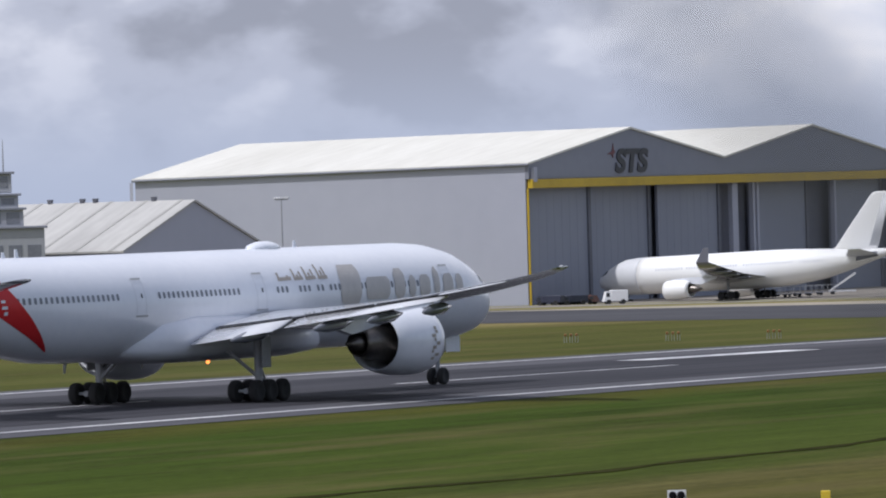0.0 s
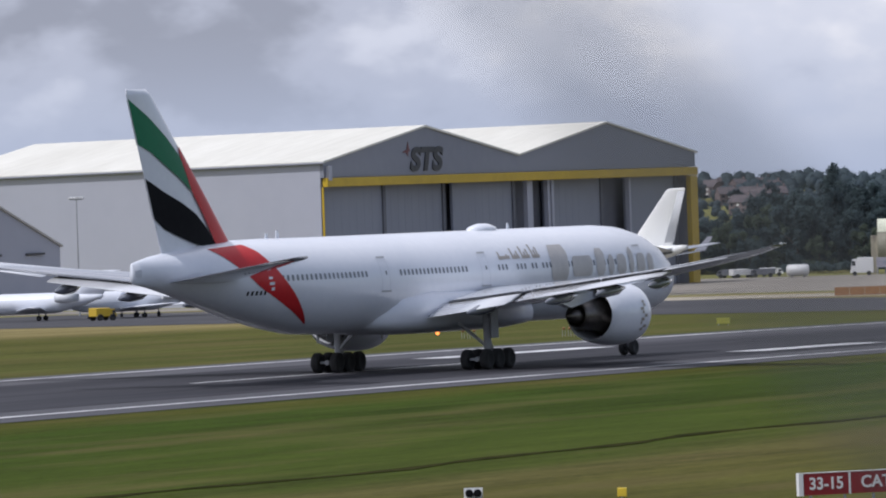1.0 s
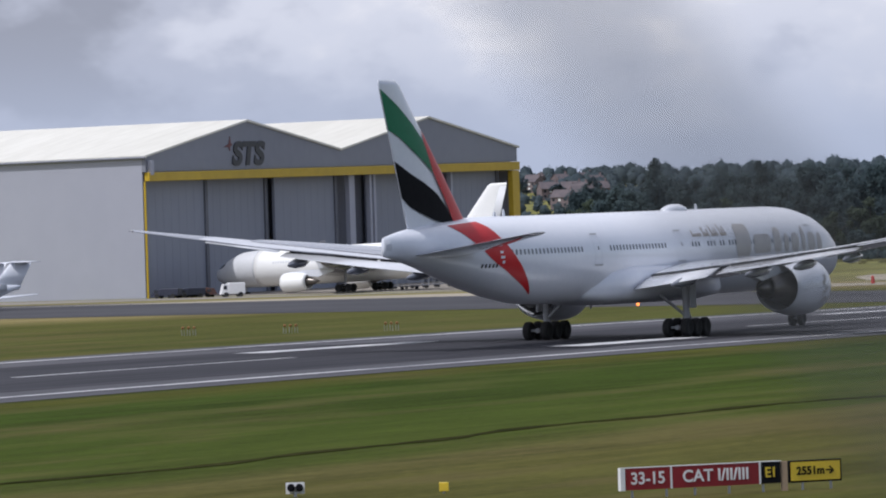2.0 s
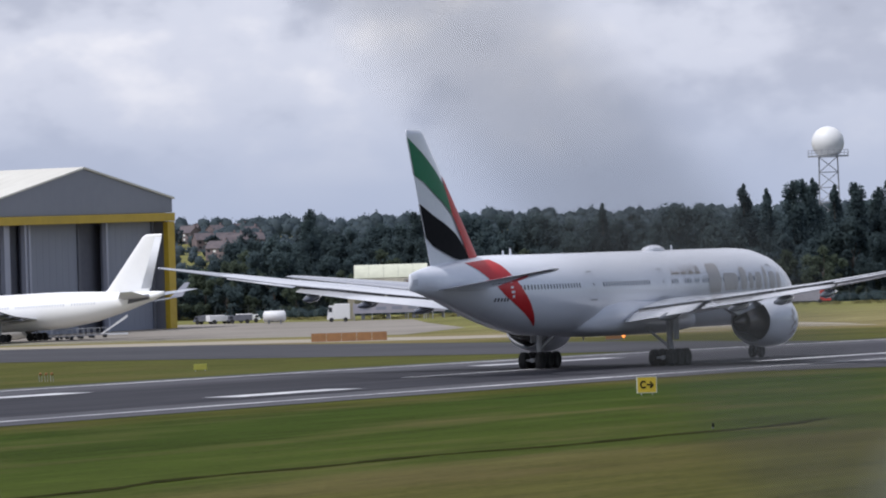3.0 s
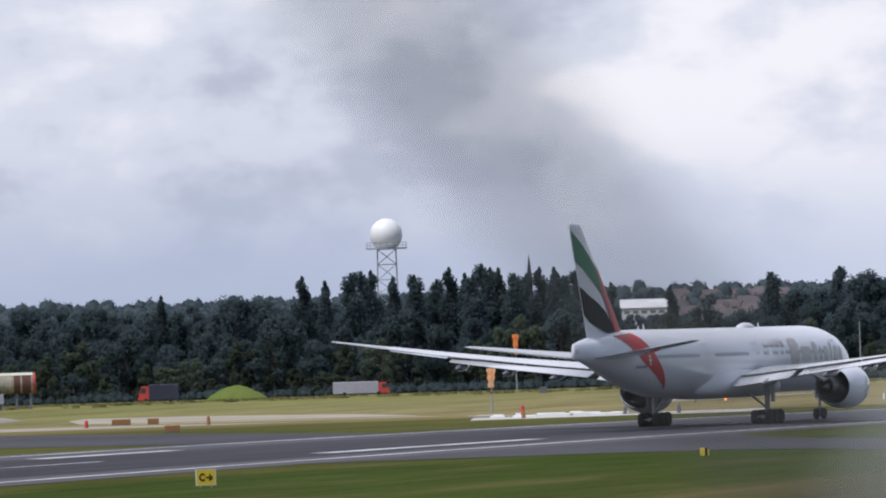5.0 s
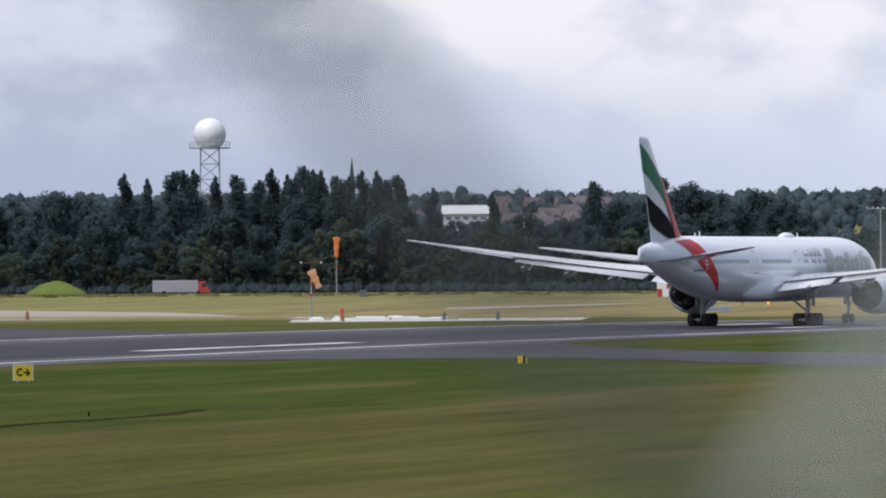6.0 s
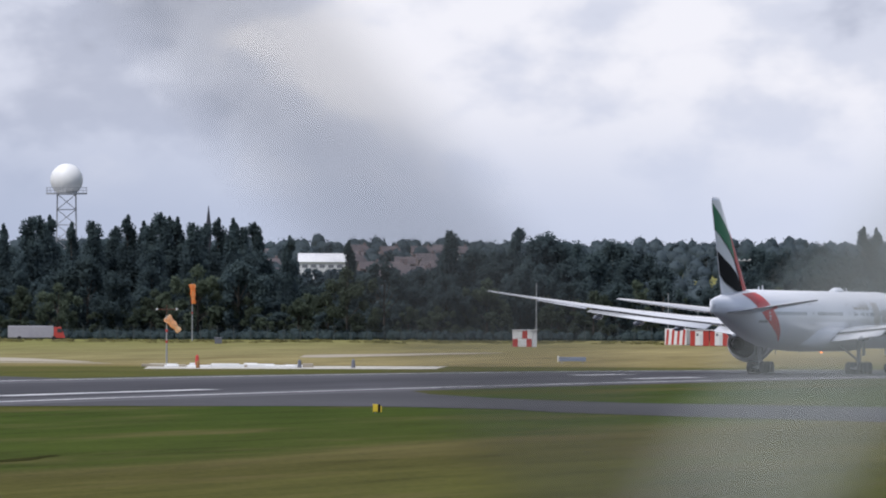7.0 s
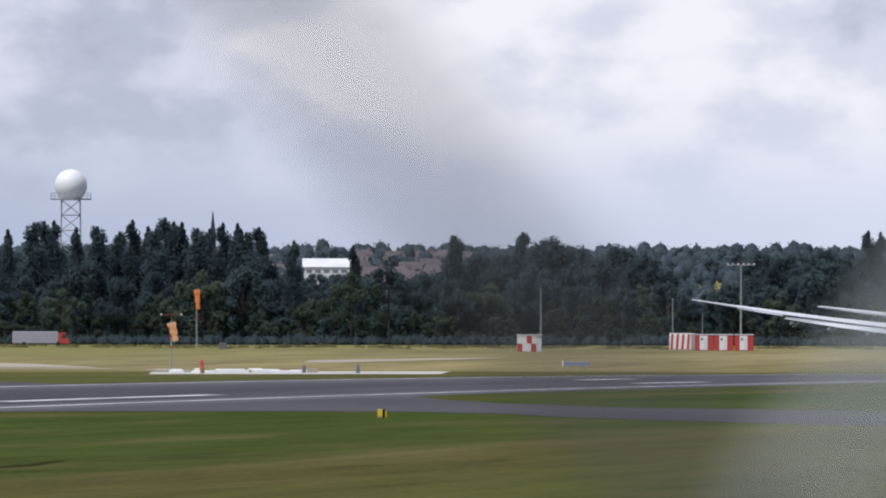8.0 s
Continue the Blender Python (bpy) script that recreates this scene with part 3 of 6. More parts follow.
        rod(bm, (0, side * 5.5, 3.6), (0, side * 5.5, 0.85), 0.27, 0.22, 12)
        rod(bm, (-1.6, side * 5.5, 0.66), (1.6, side * 5.5, 0.66), 0.17, None, 10)
        rod(bm, (1.9, side * 5.0, 3.4), (0.1, side * 5.5, 1.7), 0.10)
        rod(bm, (-0.3, side * 3.6, 3.0), (0.0, side * 5.4, 1.5), 0.11)
        rod(bm, (0.35, side * 5.5, 1.9), (0.75, side * 5.5, 1.2), 0.07)
        rod(bm, (0.75, side * 5.5, 1.25), (0.2, side * 5.5, 0.8), 0.07)
        for ax in (-1.47, 0, 1.47):
            rod(bm, (ax, side * 5.5 - 0.8, 0.66), (ax, side * 5.5 + 0.8, 0.66), 0.09)
        gear = part("main_gear", bm, STRUT, jet, "grey main landing gear leg with six wheels")
        for ax in (-1.47, 0, 1.47):
            for off in (-0.70, 0.70):
                add_wheel(gear, (ax, side * 5.5 + off, 0.66), 0.66, 0.52)
        bm = bmesh.new()
        box(bm, (-0.5, side * 6.05 - 0.04, 2.0), (0.5, side * 6.05 + 0.04, 3.8), 0.02)
        part("gear_door", bm, STRUT, gear, "grey gear door")
        # window rows: rounded dark panes let into the hull
        for x0, x1, missing in ((-21.6, -10.5, ()), (-6.9, 2.8, ()), (6.7, 12.6, (3, 4, 8)), (13.0, 25.4, (5, 6))):
            bm = bmesh.new()
            n = int((x1 - x0) / 0.53)
            for i in range(n):
                if i in missing:
                    continue
                x = x0 + 0.53 * i
                ring = []
                for dx, dz in ((-0.08, -0.19), (0.08, -0.19), (0.135, -0.12), (0.135, 0.12), (0.08, 0.19), (-0.08, 0.19), (-0.135, 0.12), (-0.135, -0.12)):
                    ring.append(bm.verts.new(skin(x + dx, side * angle_at(x, 6.45 + dz), 0.015)))
                bm.faces.new(ring)
            tagged(part("window_band", bm, CABIN, jet, "row of dark cabin windows"), kind="stuff")
        # doors: outline seam, sill and gust strips
        for x in (-9.0, 4.75, 27.4):
            bm = bmesh.new()
            w = 0.55
            for xa, xb in ((x - w, x - w + 0.05), (x + w - 0.05, x + w)):
                decal(bm, spread([(xa, 5.35), (xa, 7.4)], 5), spread([(xb, 5.35), (xb, 7.4)], 5), side, 0.012, 1)
            door = part("cabin_door", bm, SEAM, jet, "door outlined by a thin grey seam")
            bm = bmesh.new()
            decal(bm, [(x - w - 0.12, 5.26), (x + w + 0.12, 5.26)], [(x - w - 0.12, 5.36), (x + w + 0.12, 5.36)], side, 0.05, 1)
            part("door_sill", bm, STRUT, door, "dark sill")
            bm = bmesh.new()
            decal(bm, [(x - w, 7.40), (x + w, 7.40)], [(x - w, 7.5), (x + w, 7.5)], side, 0.05, 1)
            part("rain_strip", bm, STRUT, door, "dark rain strip")
            bm = bmesh.new()
            decal(bm, [(x + 0.05, 6.35), (x + 0.2, 6.35)], [(x + 0.05, 6.6), (x + 0.2, 6.6)], side, 0.02, 1)
            part("door_window", bm, PANE, door)
        # the title is shown as plain slanting blocks in its colour
        for x0, x1, za, zb in ((14.0, 16.5, 5.4, 7.75), (17.1, 20.0, 5.6, 6.95), (20.6, 21.9, 5.6, 7.4), (22.4, 23.2, 5.6, 6.95), (23.7, 25.0, 5.6, 6.95), (25.5, 26.2, 5.6, 7.4), (26.7, 28.0, 5.6, 6.95), (28.4, 29.4, 5.55, 6.9)):
            bm = bmesh.new()
            low, high = [], []
            for k in range(13):
                u = k / 12
                z = za + (zb - za) * u
                inset = 0.28 * max(0.0, abs(2 * u - 1) - 0.6) / 0.4
                low.append((x0 + inset + 0.16 * (z - za), z))
                high.append((x1 - inset + 0.16 * (z - za), z))
            decal(bm, low, high, side, 0.03, 4)
            tagged(part("title_shape", bm, TITLE, jet, "gold-grey painted block on the forward hull"), kind="stuff")
        for x0, x1, zb in ((7.0, 8.6, 7.45), (8.9, 10.0, 7.65), (10.3, 11.5, 7.75), (11.8, 12.9, 7.85)):
            bm = bmesh.new()
            decal(bm, spread([(x0, 6.95), (x1, 6.98)], 4), spread([(x0, 7.16), (x1, 7.19)], 4), side, 0.02, 2)
            for i in range(3):
                xa = x0 + (x1 - x0) * i / 3 + 0.05
                zc = zb - 0.18 * ((i * 2) % 3)
                decal(bm, spread([(xa, 7.16), (xa, zc)], 3), spread([(xa + 0.2, 7.16), (xa + 0.2, zc)], 3), side, 0.02, 2)
            tagged(part("script_shape", bm, GOLD, jet, "gold-grey painted strokes on the forward hull"), kind="stuff")
        bm = bmesh.new()
        for i in range(5):
            x = -25.2 + 0.42 * i
            decal(bm, [(x, 5.46), (x, 5.72)], [(x + 0.2, 5.46), (x + 0.2, 5.72)], side, 0.02, 1)
        tagged(part("registration_bar", bm, BLACK, jet, "small black bars on the rear hull"), kind="stuff")
        # red band sweeping from the fin down the rear hull
        bm = bmesh.new()
        lo = spread([(-28.2, 8.42), (-27.0, 7.75), (-25.7, 6.95), (-24.0, 5.95), (-21.2, 4.85), (-18.9, 4.0), (-17.6, 3.52)], 26)
        hi = spread([(-24.2, 8.62), (-23.4, 8.2), (-22.7, 7.5), (-21.1, 6.1), (-19.7, 5.0), (-18.4, 4.1), (-17.5, 3.54)], 26)
        decal(bm, lo, hi, side, 0.03, 8)
        part("tail_band", bm, RED, jet, "red painted band on the rear hull", True)
        bm = bmesh.new()
        for x, z, w, h in ((-23.0, 6.5, 0.2, 0.16), (-22.85, 6.15, 0.26, 0.18), (-22.7, 5.82, 0.16, 0.2)):
            decal(bm, [(x - w, z - h / 2), (x - w, z + h / 2)], [(x + w, z - h / 2), (x + w, z + h / 2)], side, 0.045, 2)
        tagged(part("band_emblem", bm, WHITE, jet, "small white emblem on the red band"), kind="stuff")
        # fin paint
        te = lambda z: fin_te(z) + 0.02
        le = lambda z: fin_le(z) - 0.02
        bands = (("green_stripe", GREEN, [(te(17.8), 17.8), (-33.6, 16.65), (-31.7, 15.45), (-30.05, 14.2), (-28.9, 12.1)], [(te(15.0), 15.0), (-33.4, 14.5), (-31.8, 13.65), (-30.3, 12.9), (-28.9, 12.05)]),
                 ("black_stripe", BLACK, [(te(12.9), 12.9), (-31.9, 12.0), (-30.2, 11.4), (-28.5, 10.65), (-27.2, 9.7), (-26.2, 8.7)], [(te(10.4), 10.4), (-32.0, 9.75), (-30.8, 9.35), (-28.8, 8.8), (-27.4, 8.6), (-26.0, 8.45)]),
                 ("red_stripe", RED, [(-30.05, 14.2), (-29.4, 13.1), (-28.9, 12.1), (-27.4, 10.3), (-26.4, 8.9), (-27.4, 8.5)], [(le(15.0), 15.0), (le(13.9), 13.9), (le(12.6), 12.6), (le(10.9), 10.9), (le(9.3), 9.3), (le(8.55), 8.55)]))
        for nm, mt, lo, hi in bands:
            bm = bmesh.new()
            fin_patch(bm, spread(lo, 22), spread(hi, 22), side)
            part(nm, bm, mt, jet, nm.replace("_", " ") + " painted on the fin", True)
    bm = bmesh.new()
    plane_surface(bm, [(z, fin_le(z), fin_le(z) - fin_te(z), 0, 0.095, 0) for z in (7.2, 8.2, 9.0, 11.6, 15.0, 18.0)] + [(18.4, -33.6, 2.35, 0, 0.07, 0)], True)
    part("fin", bm, WHITE, jet, "white upright fin", True)
    for side in (1, -1):
        bm = bmesh.new()
        decal(bm, spread([(-35.85, 6.9), (-35.3, 6.85)], 3), spread([(-35.85, 7.3), (-35.3, 7.35)], 3), side, 0.012, 2)
        part("exhaust_grille", bm, SEAM, jet)
    # nose gear
    bm = bmesh.new()
    rod(bm, (31.2, 0, 3.4), (31.2, 0, 0.5), 0.17, 0.13, 10)
    rod(bm, (31.2, -0.5, 0.53), (31.2, 0.5, 0.53), 0.08)
    rod(bm, (33.0, 0, 2.8), (31.2, 0, 1.5), 0.08)
    gear = part("nose_gear", bm, STRUT, jet, "grey nose gear leg")
    for off in (-0.36, 0.36):
        add_wheel(gear, (31.2, off, 0.53), 0.53, 0.40)
    for off in (-0.55, 0.55):
        bm = bmesh.new()
        box(bm, (31.3, off - 0.03, 2.0), (33.1, off + 0.03, 3.0), 0.02)
        part("gear_door", bm, WHITE, gear)
    # hump and aerials on the crown, beacon below
    bm = bmesh.new()
    rings = []
    for x, w, h in ((8.4, 0.1, 0.02), (8.9, 0.5, 0.28), (9.7, 0.62, 0.42), (10.8, 0.62, 0.42), (11.5, 0.5, 0.28), (12.0, 0.1, 0.02)):
        rings.append([(x, w * math.cos(math.pi * k / 8), 8.84 + (h + 0.08) * math.sin(math.pi * k / 8)) for k in range(9)])
    loft(bm, rings)
    part("antenna_hump", bm, WHITE, jet, "white rounded aerial fairing", True)
    for x, h in ((-17.5, 0.55), (-18.9, 0.4), (14.0, 0.45)):
        bm = bmesh.new()
        loft(bm, [[(x - 0.25, -0.03, 8.75), (x + 0.25, -0.03, 8.75), (x + 0.25, 0.03, 8.75), (x - 0.25, 0.03, 8.75)], [(x - 0.22, -0.02, 8.87 + h), (x, -0.02, 8.87 + h), (x, 0.02, 8.87 + h), (x - 0.22, 0.02, 8.87 + h)]])
        part("blade_aerial", bm, WHITE, jet)
    for x in (-12.6, -4.0):
        bm = bmesh.new()
        loft(bm, [[(x - 0.2, -0.03, 2.85), (x + 0.2, -0.03, 2.85), (x + 0.2, 0.03, 2.85), (x - 0.2, 0.03, 2.85)], [(x - 0.2, -0.02, 2.15), (x - 0.05, -0.02, 2.15), (x - 0.05, 0.02, 2.15), (x - 0.2, 0.02, 2.15)]])
        part("blade_aerial", bm, METAL, jet)
    bm = bmesh.new()
    bmesh.ops.create_uvsphere(bm, u_segments=10, v_segments=8, radius=0.12, matrix=Matrix.Translation((2.4, -0.6, 2.33)))
    part("beacon", bm, LENS, jet, "orange-red beacon below the hull", True)
    for side in (1, -1):
        bm = bmesh.new()
        decal(bm, spread([(33.2, 6.35), (34.6, 5.9)], 5), spread([(33.0, 6.95), (34.3, 6.5)], 5), side, 0.015, 2)
        part("cockpit_window", bm, PANE, jet)
    return jet


AIRLINER = build_airliner()


def place_of_jet(t):
    u = t - 4.0
    x = 655.643 + 63.802 * u + 2.4085 * u * u / 2 - 0.0785 * u ** 3 / 6
    z0, z1 = ground_z(x), ground_z(x + 31.22)
    return pose(x, 254.33, z0 + 0.06, 0, math.degrees(math.atan((z0 - z1) / 31.22)), 0)


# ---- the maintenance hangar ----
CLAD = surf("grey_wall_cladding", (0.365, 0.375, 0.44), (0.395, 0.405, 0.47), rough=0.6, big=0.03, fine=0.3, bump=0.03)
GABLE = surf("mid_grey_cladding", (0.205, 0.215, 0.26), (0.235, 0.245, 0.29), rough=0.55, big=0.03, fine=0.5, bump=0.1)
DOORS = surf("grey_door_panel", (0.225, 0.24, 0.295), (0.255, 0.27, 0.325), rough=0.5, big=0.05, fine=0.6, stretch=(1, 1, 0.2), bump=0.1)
ROOF = surf("cream_roof_sheet", (0.62, 0.60, 0.53), (0.72, 0.70, 0.63), rough=0.6, big=0.05, fine=0.4, stretch=(0.3, 2, 1), bump=0.1)
YELLOW = surf("yellow_paint", (0.55, 0.37, 0.02), (0.46, 0.31, 0.016), rough=0.5, big=0.1, fine=1)
INNER = surf("dim_hangar_inside", (0.12, 0.125, 0.155), (0.16, 0.165, 0.19), rough=0.9, big=0.1, fine=1)
# dark grey; on the hangar doors it stands in for shaded gaps
EDGE = surf("dark_slate_grey", (0.11, 0.115, 0.14), (0.15, 0.155, 0.18), rough=0.7, big=0.3, fine=2)
EMBLEM = surf("dull_red_emblem", (0.15, 0.05, 0.055), (0.12, 0.045, 0.05), rough=0.6, big=0.5, fine=3, bump=0)
LOGO_DARK = surf("dark_lettering", (0.025, 0.027, 0.035), (0.04, 0.04, 0.05), rough=0.5, big=0.5, fine=3, bump=0)


def build_hangar():
    x0, x1, y0, y1, g = 1095.0, 1221.4, 600.0, 669.2, -5.05
    eave, ridge, valley = 16.2, 21.25, 16.45
    r1, v, r2 = 1127.6, 1158.6, 1189.5
    h = thing("hangar", "grey twin-gabled aircraft hangar with yellow door beam", "hangar", (x0, y0, g))
    def at(x, y, z):
        return (x - x0, y - y0, z - g)
    # side and back walls
    def wall(name, lo, hi, mt, label=""):
        bm = bmesh.new()
        box(bm, at(*lo), at(*hi))
        return part(name, bm, mt, h, label)
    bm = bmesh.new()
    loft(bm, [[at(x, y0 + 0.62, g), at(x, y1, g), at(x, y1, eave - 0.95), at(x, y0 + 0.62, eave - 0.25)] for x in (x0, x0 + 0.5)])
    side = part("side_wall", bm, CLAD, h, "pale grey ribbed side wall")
    ribs = bmesh.new()
    for i in range(47):
        y = y0 + 1.5 + 1.48 * i
        box(ribs, at(x0 - 0.005, y, g), at(x0 - 0.002, y + 0.6, eave - 1.0))
    part("wall_ribs", ribs, CLAD, side)
    wall("side_wall", (x1 - 0.5, y0 + 1.2, g), (x1, y1, eave - 1.0), CLAD)
    wall("back_wall", (x0 + 0.5, y1 - 0.5, g), (x1 - 0.5, y1, eave - 1.0), CLAD)
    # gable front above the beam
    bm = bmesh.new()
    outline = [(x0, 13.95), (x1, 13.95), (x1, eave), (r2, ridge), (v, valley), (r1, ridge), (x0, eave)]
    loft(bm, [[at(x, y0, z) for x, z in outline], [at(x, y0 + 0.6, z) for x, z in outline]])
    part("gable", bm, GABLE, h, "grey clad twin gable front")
    # roof slopes with overhang
    for xa, za, xb, zb in ((x0 - 0.5, eave - 0.1, r1, ridge), (r1, ridge, v, valley), (v, valley, r2, ridge), (r2, ridge, x1 + 0.5, eave - 0.1)):
        bm = bmesh.new()
        loft(bm, [[at(xa, y, za + 0.05 - dz), at(xb, y, zb + 0.05 - dz), at(xb, y, zb + 0.35 - dz), at(xa, y, za + 0.35 - dz)] for y, dz in ((y0 - 0.3, 0.0), (y1 + 0.3, 0.7))])
        rf = part("roof", bm, ROOF, h, "cream sheet roof slope")
        bm = bmesh.new()
        for i in range(24):
            y = y0 + 1.2 + 2.9 * i
            dz = 0.7 * (y + 0.15 - y0) / (y1 - y0)
            loft(bm, [[at(xa, y, za + 0.351 - dz), at(xa, y + 0.3, za + 0.351 - dz), at(xa, y + 0.15, za + 0.385 - dz)], [at(xb, y, zb + 0.351 - dz), at(xb, y + 0.3, zb + 0.351 - dz), at(xb, y + 0.15, zb + 0.385 - dz)]])
        part("roof_seam", bm, ROOF, rf)
    # yellow beam and posts
    bm = bmesh.new()
    box(bm, at(x0 + 0.3, y0 - 0.5, 12.55), at(x1, y0 + 0.4, 13.9), 0.05)
    part("door_beam", bm, YELLOW, h, "yellow door beam")
    for xa, xb in ((x0 + 0.2, x0 + 0.5), (x1 - 2.5, x1)):
        bm = bmesh.new()
        box(bm, at(xa, y0 + (0.25 if xa < x0 + 1 else -0.35), g), at(xb, y0 + 0.55, 12.5), 0.04)
        part("door_post", bm, YELLOW, h, "yellow door post")
    # door leaves, in three planes, with dark strips painted as shaded gaps between
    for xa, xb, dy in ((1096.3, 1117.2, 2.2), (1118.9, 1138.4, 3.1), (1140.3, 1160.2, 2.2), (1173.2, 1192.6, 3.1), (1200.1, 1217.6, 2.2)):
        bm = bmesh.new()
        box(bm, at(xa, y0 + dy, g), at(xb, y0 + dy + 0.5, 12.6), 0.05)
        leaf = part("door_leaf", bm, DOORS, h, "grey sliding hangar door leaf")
        bm = bmesh.new()
        for i in range(9):
            x = xa + 0.6 + (xb - xa - 1.4) * i / 8
            box(bm, at(x, y0 + dy - 0.015, g + 0.3), at(x + 0.14, y0 + dy - 0.002, 12.4))
        part("door_rib", bm, DOORS, leaf)
        bm = bmesh.new()
        box(bm, at(xb - 0.0, y0 + dy - 0.25, g), at(xb + 0.9, y0 + dy + 0.4, 12.6), 0.04)
        part("door_gap_shade", bm, EDGE, leaf, "dark strip standing in for the shaded gap between leaves")
    for xa, xb in ((1163.1, 1165.0), (1170.2, 1170.9), (1171.6, 1172.3), (1198.9, 1199.5)):
        bm = bmesh.new()
        box(bm, at(xa, y0 + 0.9, g), at(xb, y0 + 1.7, 12.6), 0.04)
        part("door_column", bm, CLAD, h, "pale steel door column")
    # backing added close behind the doors; the inside's dimness is its colour
    bm = bmesh.new()
    box(bm, at(x0 + 0.6, y0 + 4.0, g + 0.05), at(x1 - 0.6, y0 + 4.4, 13.8))
    part("dim_backing", bm, INNER, h, "added backing coloured as the dim inside behind the door gaps")
    # letters on the gable
    cu = bpy.data.curves.new("letters", "FONT")
    cu.body, cu.size, cu.extrude, cu.shear = "STS", 5.6, 0.06, 0.18
    cu.offset = 0.24
    cu.align_x = "CENTER"
    ob = new("sign_lettering", cu)
    dg = bpy.context.evaluated_depsgraph_get()
    me = bpy.data.meshes.new_from_object(ob.evaluated_get(dg))
    bpy.data.objects.remove(ob)
    me.materials.append(LOGO_DARK)
    lt = new("sign_lettering", me)
    lt.parent = h
    lt["label"] = "dark raised letters on the gable"
    lt.matrix_basis = Matrix.Translation(at(1127.5, y0 - 0.12, 14.75)) @ pose(0, 0, 0, 90, 0, 0) @ Matrix.Diagonal((1.2, 0.86, 1, 1))
    bm = bmesh.new()
    c = Vector(at(1120.6, y0 - 0.1, 18.0))
    pts = [(a * 0.8 + 0.9, b * 0.75 + 0.1) for a, b in ((-1.9, -0.9), (0.1, -0.3), (0.6, 1.3), (0.9, 0.0), (1.5, -0.5), (0.7, -0.8), (0.5, -1.7), (-0.1, -0.9))]
    loft(bm, [[c + Vector((a, 0, b)) for a, b in pts], [c + Vector((a, 0.08, b)) for a, b in pts]])
    part("sign_emblem", bm, EMBLEM, h, "dull red pointed emblem")
    # gutters, lamps and boxes on the front
    bm = bmesh.new()
    rod(bm, at(x0 - 0.45, y0 - 0.3, eave - 0.05), at(x0 - 0.45, y1 + 0.3, eave - 0.75), 0.2)
    part("gutter", bm, GABLE, h)
    bm = bmesh.new()
    box(bm, at(x0 + 0.6, y0 - 0.7, 13.5), at(x0 + 1.5, y0 - 0.02, 15.7), 0.05)
    part("vent_box", bm, CLAD, h, "pale vent box")
    return h


build_hangar()
# ---- trees ----
# LEAF and LEAF_FAR: distance haze is painted in as bluer, paler leaves
LEAF = surf("dark_foliage", (0.074, 0.104, 0.116), (0.100, 0.136, 0.134), rough=0.95, big=0.12, fine=0.5, bump=0, random_tint=0.20, island=0.05, translucent=0.6, spec=0.02)
LEAF_LIGHT = surf("mid_green_foliage", (0.084, 0.108, 0.082), (0.112, 0.138, 0.094), rough=0.95, big=0.12, fine=0.5, bump=0, random_tint=0.28, island=0.05, translucent=0.6, spec=0.02)
LEAF_FAR = surf("foliage_with_haze_blue", (0.084, 0.112, 0.134), (0.108, 0.138, 0.152), rough=0.95, big=0.1, fine=0.4, bump=0, random_tint=0.14, island=0.12, translucent=0.45, spec=0.02)
BARK = surf("grey_brown_bark", (0.05, 0.042, 0.034), (0.085, 0.072, 0.06), rough=0.9, big=0.5, fine=4, stretch=(1, 1, 0.3), bump=0.4)


def blob(verts, faces, c, r, rnd, leaves, size, squash=1.0, low=0.52, high=0.84, out=1.0):
    """A clump of foliage: a rough core and leaf sprays standing out all round."""
    base = len(verts)
    n, m = 7, 4
    for j in range(m + 1):
        for i in range(n):
            a, b = 2 * math.pi * i / n, math.pi * j / m
            k = r * rnd.uniform(low, high)
            verts.append((c[0] + k * math.sin(b) * math.cos(a), c[1] + k * math.sin(b) * math.sin(a), c[2] + k * squash * math.cos(b)))
    for j in range(m):
        for i in range(n):
            q = (i + 1) % n
            faces.append((base + j * n + i, base + j * n + q, base + (j + 1) * n + q, base + (j + 1) * n + i))
    for _ in range(leaves):
        d = Vector((rnd.gauss(0, 1), rnd.gauss(0, 1), rnd.gauss(0.15, 1))).normalized()
        k = r * rnd.uniform(low + 0.08, out)
        p = Vector((c[0] + d.x * k, c[1] + d.y * k, c[2] + d.z * k * squash))
        u = Vector((rnd.gauss(0, 1), rnd.gauss(0, 1), rnd.gauss(0, 1))).normalized()
        v = d.cross(u).normalized()
        s = size * rnd.uniform(0.5, 1.25)
        u, v = u * s, v * s * rnd.uniform(0.45, 0.8)
        b = len(verts)
        verts.extend([tuple(p - u), tuple(p + v * 0.8), tuple(p + u), tuple(p - v)])
        faces.append((b, b + 1, b + 2, b + 3))


TOP = {}


